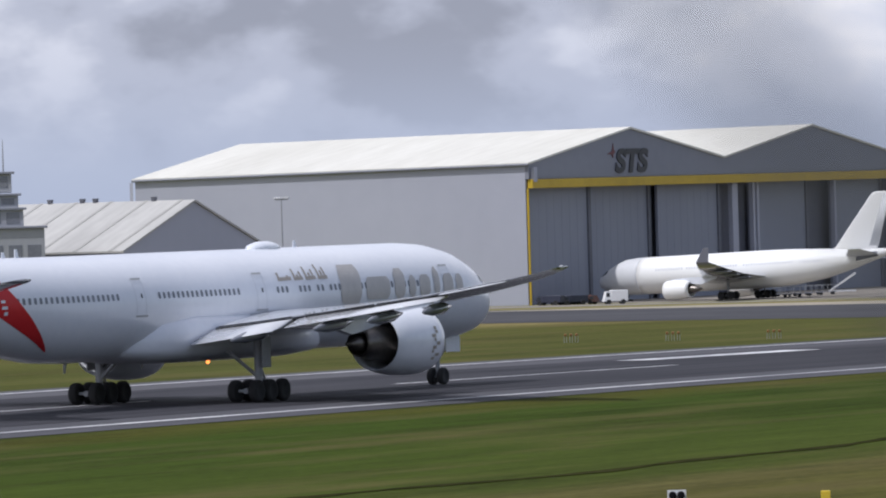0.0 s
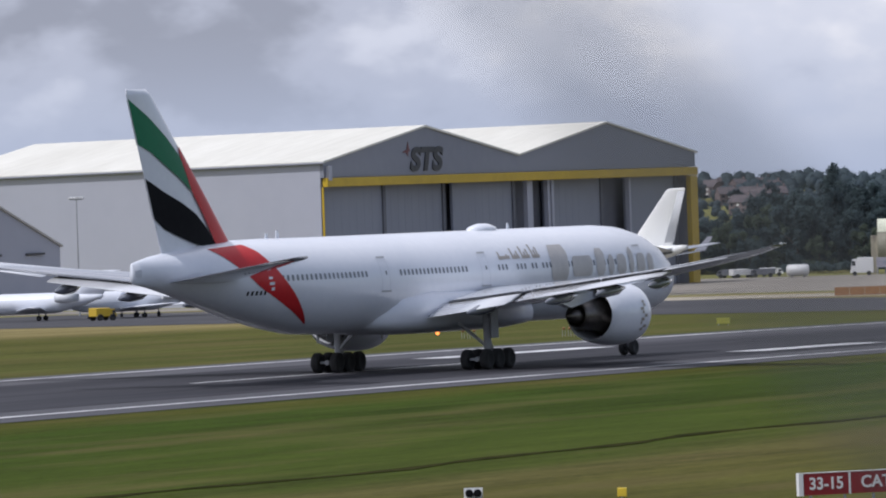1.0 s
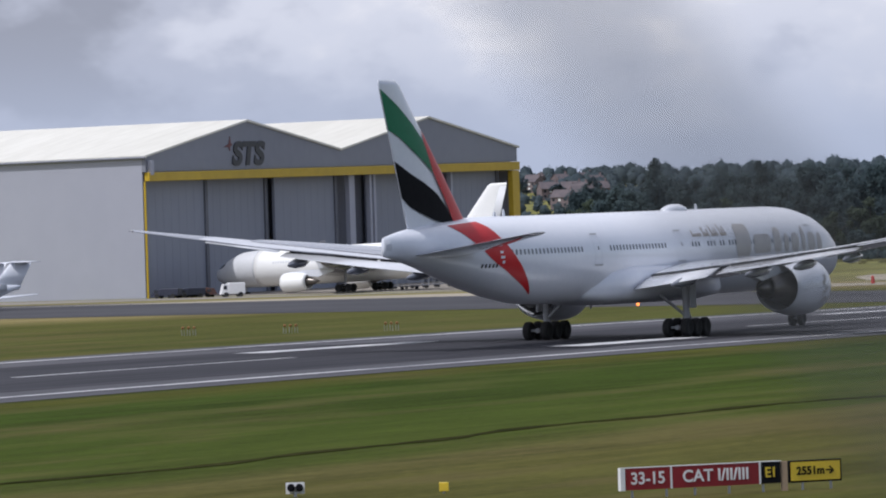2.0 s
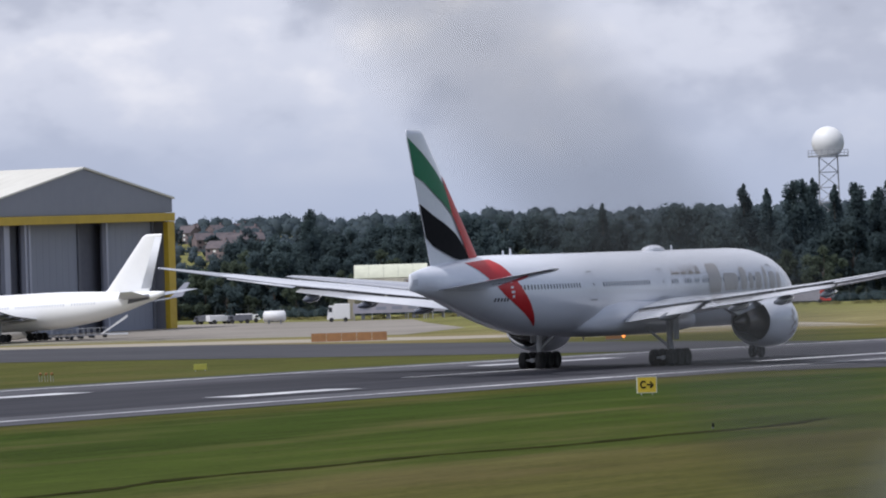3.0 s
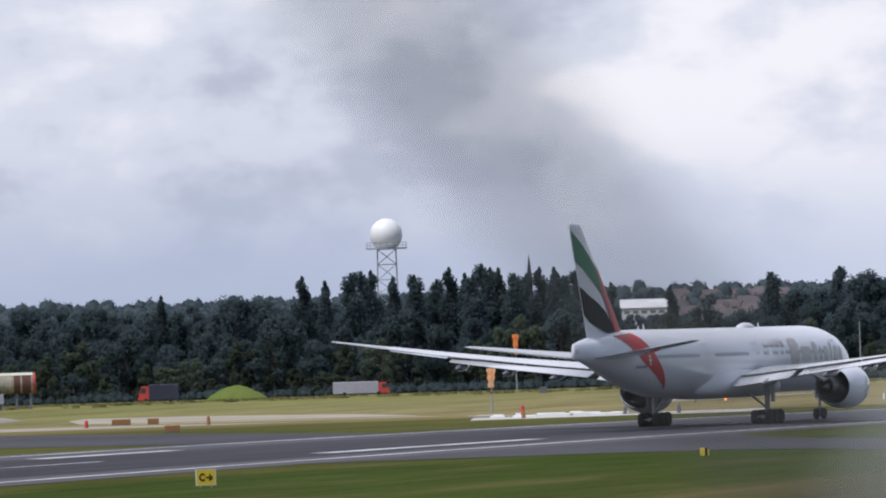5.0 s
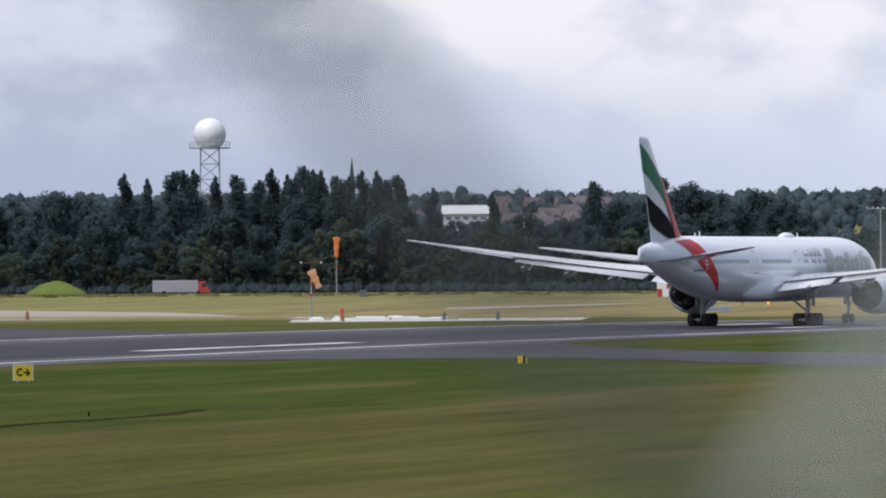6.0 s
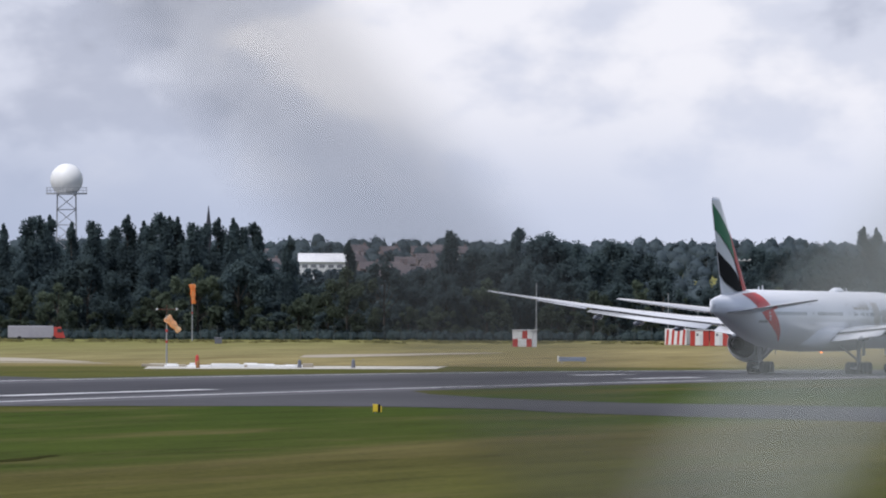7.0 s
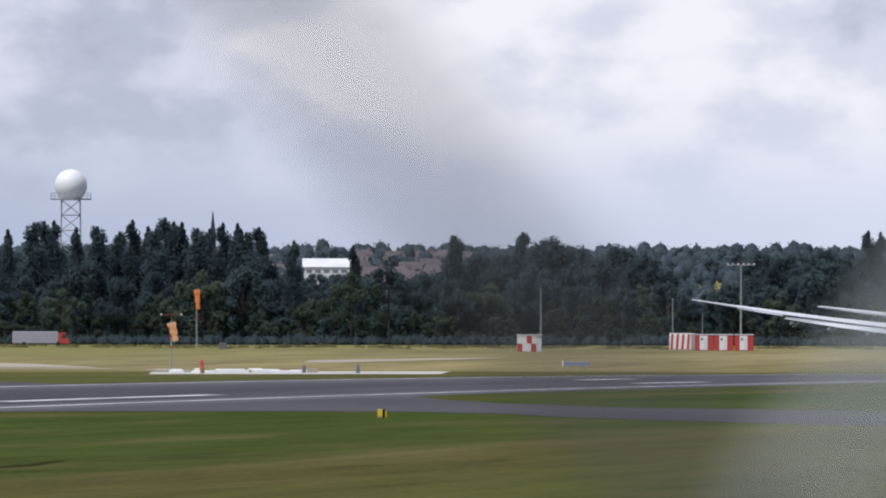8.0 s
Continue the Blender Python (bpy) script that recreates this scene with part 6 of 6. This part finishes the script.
def striped_huts():
    t = block("striped_cabin", "white cabin with slanting red stripes", "cabin", 17.44, 1402, (-1.9, 0, 0), (1.9, 2.6, 2.75), PLAIN_WHITE, 0.08, -14)
    for i in range(4):
        bm = bmesh.new()
        x = -1.75 + 0.95 * i
        loft(bm, [[(x, -0.03, 0.1), (x + 0.42, -0.03, 0.1), (x + 0.62, -0.03, 2.65), (x + 0.2, -0.03, 2.65)], [(x, -0.004, 0.1), (x + 0.42, -0.004, 0.1), (x + 0.62, -0.004, 2.65), (x + 0.2, -0.004, 2.65)]])
        part("red_stripe", bm, RED_PAINT, t)
    for k, az in enumerate((17.275, 17.14, 17.0)):
        t = block("chequered_cabin", "red and white equipment cabin in a row", "cabin", az, 1392, (-1.58, 0, 0), (1.58, 2.6, 2.6), RED_PAINT, 0.06, 0, "row of equipment cabins")
        detail(t, "white_panel", (-0.75, -0.03, 0.1), (0.55, -0.003, 2.5), PLAIN_WHITE)
        detail(t, "door", (0.0, -0.05, 0.1), (0.45, -0.032, 1.9), PRIMER)
        detail(t, "vent", (-0.55, -0.05, 1.7), (-0.2, -0.032, 2.1), EDGE)
        detail(t, "roof", (-1.62, -0.1, 2.61), (1.62, 2.65, 2.72), PRIMER)


striped_huts()


def low_boxes():
    t = block("cable_box", "dark cable box standing in the dry grass", "box", 20.59, 1400, (-0.6, 0, 0), (0.6, 0.8, 0.95), EDGE)
    detail(t, "lid", (-0.66, -0.06, 0.951), (0.66, 0.86, 1.05), GABLE)
    t = block("blue_panel", "long low faded blue panel on short legs", "panel", 18.15, 1178, (-1.9, 0, 0.35), (1.9, 0.2, 0.95), SIGN_BLUE, 0.02)
    detail(t, "white_end", (-2.15, -0.02, 0.3), (-1.91, 0.22, 1.1), PLAIN_WHITE)
    for x in (-1.6, 1.4):
        detail(t, "leg", (x, 0.05, 0), (x + 0.12, 0.15, 0.34), GALV)
    for az, r, s in ((23.15, 860, 1.0), (23.5, 1060, 1.5), (23.28, 1062, 0.9)):
        t = block("cabinet", "weathered yellow-brown cabinet in the grass", "cabinet", az, r, (-0.8 * s, 0, 0.1), (0.8 * s, 0.5, 0.75), ORANGE, 0.03)
        detail(t, "plinth", (-0.85 * s, -0.05, 0), (0.85 * s, 0.55, 0.095), EDGE)
    for i, y in enumerate((298.6, 307.6, 316.8)):
        t = thing("approach_light_unit", "low orange-red approach slope light unit", "light", (584.5, y, ground_z(584)), 115, "approach slope lights")
        for x in (-0.45, 0.0, 0.45):
            for dx in (-0.1, 0.1):
                bm = bmesh.new()
                rod(bm, (x + dx, 0, -0.02), (x + dx, 0, 0.5), 0.025, n=6)
                part("leg", bm, GALV, t)
            bm = bmesh.new()
            turned(bm, [(-0.24, 0.08), (-0.2, 0.115), (0.2, 0.115), (0.26, 0.05)], "y", 12, (x, 0, 0.62), True)
            part("lamp_head", bm, ORANGE, t, "dull orange lamp head", True)


low_boxes()


# ---- signs and lights in the near grass ----
def near_sign():
    a, b = Vector((276.3, 131.9, 0)), Vector((283.3, 126.1, 0))
    L = (b - a).length
    turn = math.degrees(math.atan2(b.y - a.y, b.x - a.x))
    g = ground_z(280)
    t = thing("taxiway_sign", "red mandatory runway sign with black and yellow panels beside it", "sign", (a.x, a.y, g), turn)
    k = L / 390.0
    z0, z1 = 0.30, 1.10
    detail(t, "end_cap", (0, -0.10, z0 - 0.02), (8 * k, 0.12, z1 + 0.03), PLAIN_WHITE)
    for x0, x1, mt, nm in ((9, 87, SIGN_RED, "red_panel"), (91, 243, SIGN_RED, "red_panel"), (247, 281, BLACK, "black_panel")):
        detail(t, nm, (x0 * k, -0.08, z0), (x1 * k, 0.10, z1), mt)
        detail(t, "top_rail", (x0 * k - 0.04, -0.09, z1 + 0.002), (x1 * k + 0.04, 0.11, z1 + 0.03), PLAIN_WHITE)
    for x in (87.4, 243.4):
        detail(t, "divider", (x * k, -0.09, z0), ((x + 3.2) * k, 0.11, z1), PLAIN_WHITE)
    detail(t, "wood_post", (284 * k, -0.06, 0), (294 * k, 0.06, z1), surf("weathered_timber", (0.42, 0.30, 0.20), (0.34, 0.25, 0.17), rough=0.9, big=1, fine=6))
    detail(t, "yellow_border", (297 * k, -0.05, z0 - 0.02), (390 * k, 0.07, z1 + 0.0), BLACK)
    detail(t, "yellow_panel", (300 * k, -0.08, z0 + 0.05), (387 * k, -0.052, z1 - 0.06), SIGN_YELLOW)
    for body, x, s, mt, st in (("33-15", 48, 0.62, PLAIN_WHITE, 0.98), ("CAT I/II/III", 167, 0.62, PLAIN_WHITE, 1.02), ("E1", 264, 0.52, SIGN_YELLOW, 0.95), ("2551m\u2192", 343, 0.42, BLACK, 1.0)):
        letters(t, body, s, (x * k, -0.092, (z0 + z1) / 2), mt, "lettering", "sign lettering", st, 0.012)
    for x in (20, 80, 130, 190, 250, 320, 370):
        detail(t, "leg", (x * k, -0.03, 0), (x * k + 0.07, 0.04, z0 - 0.021), GALV)


near_sign()


def turn_sign():
    t = thing("direction_sign", "small yellow direction sign with black lettering in the grass", "sign", (492.4, 208.3, ground_z(492)), facing(22.94) + 14)
    detail(t, "panel", (-0.61, -0.06, 0.18), (0.61, 0.06, 1.15), SIGN_YELLOW, "", 0.02)
    for lo, hi in (((-0.66, -0.065, 0.14), (-0.612, 0.065, 1.19)), ((0.612, -0.065, 0.14), (0.66, 0.065, 1.19)), ((-0.61, -0.065, 1.152), (0.61, 0.065, 1.19)), ((-0.61, -0.065, 0.14), (0.61, 0.065, 0.178))):
        detail(t, "rim", lo, hi, CREAM)
    letters(t, "C\u2192", 0.66, (0.0, -0.075, 0.66), BLACK, "lettering", "black lettering", 0.85, 0.02)
    for x in (-0.4, 0.33):
        detail(t, "leg", (x, -0.03, 0), (x + 0.07, 0.03, 0.139), GALV)


turn_sign()


def near_lights():
    t = thing("guard_light", "twin runway guard light in black and white housing", "light", polar(27.754, 318), facing(27.75))
    for x in (-0.16, 0.16):
        bm = bmesh.new()
        turned(bm, [(-0.14, 0.10), (-0.13, 0.15), (0.14, 0.15), (0.16, 0.06)], "y", 14, (x, 0, 0.36), True)
        part("lamp_hood", bm, BLACK, t, "", True)
    detail(t, "back_plate", (-0.36, 0.17, 0.12), (0.36, 0.2, 0.56), PLAIN_WHITE)
    detail(t, "foot", (-0.06, -0.05, 0), (0.06, 0.05, 0.24), GALV)
    for az, r, dark in ((26.731, 317, 0), (19.507, 588, 1), (22.48, 448, 2)):
        t = thing("edge_light", "small yellow taxiway edge marker in the grass" if dark < 2 else "small dark edge light in the grass", "light", polar(az, r), facing(az), "taxiway edge markers")
        s = 1.0 if dark < 2 else 0.3
        mt = SIGN_YELLOW if dark < 2 else BLACK
        detail(t, "housing", (-0.17 * s, -0.15, 0.08), (0.19 * s, 0.15, 0.42 if dark == 0 else 0.62 * max(s, 0.5)), mt, "", 0.02)
        detail(t, "foot", (-0.05, -0.05, 0), (0.05, 0.05, 0.078), GALV)
        if dark == 1:
            detail(t, "dark_side", (0.191, -0.14, 0.06), (0.36, 0.15, 0.62), BLACK)
            detail(t, "end_lamp", (0.361, -0.12, 0.06), (0.46, 0.15, 0.5), SIGN_YELLOW)


near_lights()

yellow_board = block("yellow_board", "small yellow-green marker board beyond the runway", "marker", 26.0, 690, (-0.55, 0, 0.12), (0.55, 0.12, 0.6), surf("dull_yellow_green", (0.36, 0.35, 0.06), (0.28, 0.28, 0.05), rough=0.7, big=1, fine=6), 0.02)
for xx in (-0.45, 0.35):
    detail(yellow_board, "leg", (xx, 0.03, 0), (xx + 0.08, 0.09, 0.119), GALV)


# ---- boundary fence, rough grass, hillside houses ----
FENCE_GREY = surf("dull_fence_steel", (0.05, 0.06, 0.06), (0.08, 0.09, 0.09), rough=0.8, big=1, fine=4)


def boundary_fence():
    for k in range(22):
        az = 16.0 + 0.46 * k
        t = thing("fence_panel", "dull steel mesh fence bay at the tree line", "fence", polar(az, 1456), facing(az), "boundary fence bays")
        for x in (-5.8, -2.9, 0.0, 2.9):
            detail(t, "post", (x, 0, 0), (x + 0.08, 0.08, 2.5), FENCE_GREY)
        bm = bmesh.new()
        for z in (0.1, 0.7, 1.3, 1.9, 2.4):
            box(bm, (-5.8, 0.03, z), (5.85, 0.045, z + 0.014))
        tagged(part("wire_mesh", bm, FENCE_GREY, t), kind="stuff")


boundary_fence()


def rough_grass():
    tall = surf("tall_dry_grass", (0.20, 0.18, 0.06), (0.15, 0.145, 0.05), rough=0.95, big=0.4, fine=3, island=0.25, translucent=0.5)
    rnd = random.Random(33)
    verts, faces = [], []
    for j in range(420):
        az = rnd.uniform(15.8, 25.4)
        r = 1438 - abs(rnd.gauss(0, 14))
        x, y, z = polar(az, r)
        blob(verts, faces, (x, y, z), rnd.uniform(0.6, 1.9), rnd, 26, 0.16, rnd.uniform(0.18, 0.42), 0.55, 0.9)
    me = bpy.data.meshes.new("rough_grass")
    me.from_pydata(verts, [], faces)
    me.materials.append(tall)
    tagged(new("rough_grass", me), "tufts of tall dry grass before the trees", "grass", "", "stuff")


rough_grass()


def woodland_floor():
    """Dark ground sheet added under the belt to darken the gaps between trees."""
    bm = bmesh.new()
    rows = []
    for k in range(60):
        az = radians(15.0 + 12.8 * k / 59)
        rows.append([(r * math.cos(az), r * math.sin(az), ground_z(r * math.cos(az), r * math.sin(az)) + 0.04) for r in (1461, 1500, 1560, 1640, 1760)])
    loft(bm, rows, cap=False, closed=False)
    tagged(part("woodland_floor", bm, SOIL), "dark ground sheet under the trees", "ground", "", "structure")


woodland_floor()


def grass_mound():
    turf = surf("lush_mound_turf", (0.11, 0.15, 0.035), (0.15, 0.18, 0.05), rough=0.95, big=0.3, fine=2, bump=0.5, bump_size=0.1, spec=0.02)
    bm = bmesh.new()
    rnd = random.Random(5)
    rings = []
    for k in range(9):
        u = k / 8
        r = 1 - u * 0.94
        h = 2.6 * (1 - (1 - u) ** 1.6)
        rings.append([(5.8 * r * math.cos(2 * math.pi * i / 28) * rnd.uniform(0.96, 1.04), 4.0 * r * math.sin(2 * math.pi * i / 28), h * rnd.uniform(0.95, 1.03) - 0.05) for i in range(28)])
    loft(bm, rings)
    ob = tagged(part("grass_mound", bm, turf, None, "", True), "rounded mound of fresh green turf before the trees", "mound")
    ob.matrix_basis = pose(*polar(22.70, 1438), 0, 0, facing(22.70))


grass_mound()


def build_house(at, turn, wall_mt, roof_mt):
    h = thing("house", "small brick house with a pitched roof on the hillside", "house", at, turn, "hillside houses")
    bm = bmesh.new()
    loft(bm, [[(x, -4, -2), (x, 4, -2), (x, 4, 5), (x, 0, 8.2), (x, -4, 5)] for x in (-5, 5)])
    part("wall", bm, wall_mt, h)
    for s in (-1, 1):
        bm = bmesh.new()
        loft(bm, [[(x, s * 4.4, 4.8), (x, 0, 8.35), (x, 0, 8.6), (x, s * 4.4, 5.05)] for x in (-5.3, 5.3)])
        part("roof", bm, roof_mt, h)
    for x in (-3.2, 0.0, 3.0):
        for z in (0.8, 3.2):
            bm = bmesh.new()
            box(bm, (x - 0.7, -4.06, z), (x + 0.7, -4.003, z + 1.2))
            part("window", bm, PANE if x else PLAIN_WHITE, h)
    bm = bmesh.new()
    box(bm, (3.6, -0.5, 7.6), (4.5, 0.5, 9.8))
    part("chimney", bm, BRICK, h)
    return h


CREAM_ROOF = surf("pale_roof_sheet", (0.72, 0.72, 0.72), (0.58, 0.58, 0.60), rough=0.8, big=0.25, fine=1.5)


def houses():
    first = build_house(polar(19.4, 2350), facing(19.4), BRICK, TILES)
    rnd = random.Random(17)
    for j in range(38):
        az = rnd.uniform(*rnd.choice(((18.9, 20.3), (18.9, 19.8), (18.9, 19.8), (25.6, 26.15))))
        copy_thing(first, pose(*polar(az, rnd.uniform(2400, 3000), 0.5), 0, 0, facing(az) + rnd.uniform(-50, 50)) @ Matrix.Diagonal((0.66, 0.66, 0.66, 1)))
    w = thing("white_warehouse", "long low white-roofed building on the hillside", "building", polar(19.88, 2300), facing(19.88))
    detail(w, "wall", (-6.2, 0, -1), (6.6, 14, 9.6), PRIMER)
    for k in range(5):
        detail(w, "window", (-5.4 + 2.4 * k, -0.06, 8.0), (-3.9 + 2.4 * k, -0.003, 8.9), CABIN)
    bm = bmesh.new()
    loft(bm, [[(-6.6, -0.4, 9.61), (-6.6, 7, 12.0), (-6.6, 14.4, 9.61)], [(7.0, -0.4, 9.61), (7.0, 7, 12.0), (7.0, 14.4, 9.61)]])
    part("roof", bm, CREAM_ROOF, w, "pale sheet roof")
    s = thing("spire", "thin dark spire above the trees", "spire", polar(20.66, 1640), 0)
    bm = bmesh.new()
    tip = EYE.z + 1640 * math.tan(radians(0.262)) - ground_z(*polar(20.66, 1640)[:2])
    rod(bm, (0, 0, 0), (0, 0, tip - 3.6), 0.75, 0.6, 8)
    rod(bm, (0, 0, tip - 3.6), (0, 0, tip), 0.5, 0.06, 8)
    part("shaft", bm, LOGO_DARK, s)


houses()


# ---- a wire fence blurred right before the camera, on an added, unseen terrace ----
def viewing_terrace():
    # pale and dark wire colours, chosen for a pale and a dark smear
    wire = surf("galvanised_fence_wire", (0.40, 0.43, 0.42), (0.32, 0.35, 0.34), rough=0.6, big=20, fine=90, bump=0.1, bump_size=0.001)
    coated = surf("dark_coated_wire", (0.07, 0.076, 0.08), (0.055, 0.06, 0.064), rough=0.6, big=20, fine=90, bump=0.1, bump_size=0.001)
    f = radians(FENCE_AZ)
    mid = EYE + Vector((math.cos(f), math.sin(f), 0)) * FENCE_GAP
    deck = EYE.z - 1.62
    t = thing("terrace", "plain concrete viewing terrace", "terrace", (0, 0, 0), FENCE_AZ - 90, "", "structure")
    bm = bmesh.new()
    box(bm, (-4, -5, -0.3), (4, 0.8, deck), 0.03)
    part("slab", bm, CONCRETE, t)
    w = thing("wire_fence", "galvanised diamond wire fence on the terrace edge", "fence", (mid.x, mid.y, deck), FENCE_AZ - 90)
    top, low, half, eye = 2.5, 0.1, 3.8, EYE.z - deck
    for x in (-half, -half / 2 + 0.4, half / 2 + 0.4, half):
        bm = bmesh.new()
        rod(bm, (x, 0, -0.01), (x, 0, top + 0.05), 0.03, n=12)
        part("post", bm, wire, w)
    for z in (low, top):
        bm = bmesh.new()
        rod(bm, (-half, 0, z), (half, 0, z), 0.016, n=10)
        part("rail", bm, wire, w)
    # two families of slanting wires : a point of the first one, its slope, radius, offset and material; set to blur
    # into soft smears
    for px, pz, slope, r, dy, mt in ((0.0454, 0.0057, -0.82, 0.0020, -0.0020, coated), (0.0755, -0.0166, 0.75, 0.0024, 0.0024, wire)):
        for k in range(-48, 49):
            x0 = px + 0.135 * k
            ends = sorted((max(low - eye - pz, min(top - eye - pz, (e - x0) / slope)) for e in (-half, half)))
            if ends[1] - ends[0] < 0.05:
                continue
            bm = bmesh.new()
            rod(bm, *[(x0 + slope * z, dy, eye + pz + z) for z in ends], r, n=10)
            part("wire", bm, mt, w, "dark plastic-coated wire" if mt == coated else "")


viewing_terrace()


# ---- what moves ----
def motions():
    walk(AIRLINER, [(0.5 * i, place_of_jet(0.5 * i)) for i in range(17)])
    # each sock swings about its swivel: time, sideways and forward lean
    for (w, sock, height, length), rows in ((SOCK_A, ((0, 4, 8), (3.5, 4, 6), (4.5, 0, 4), (5.5, 3, 2), (6.0, -25, 8), (6.5, -52, 10), (7.0, -42, 8), (7.5, -29, 5), (8.0, -14, 4))),
                                            (SOCK_B, ((0, 2, 4), (3.5, 2, 4), (5.5, 0, 3), (6.5, 1, 4), (7.0, -4, 4), (7.5, -9, 4), (8.0, -4, 3)))):
        walk(sock, [(t, pose(0, -0.5, height - 0.2, a, b, 0)) for t, b, a in rows])


motions()
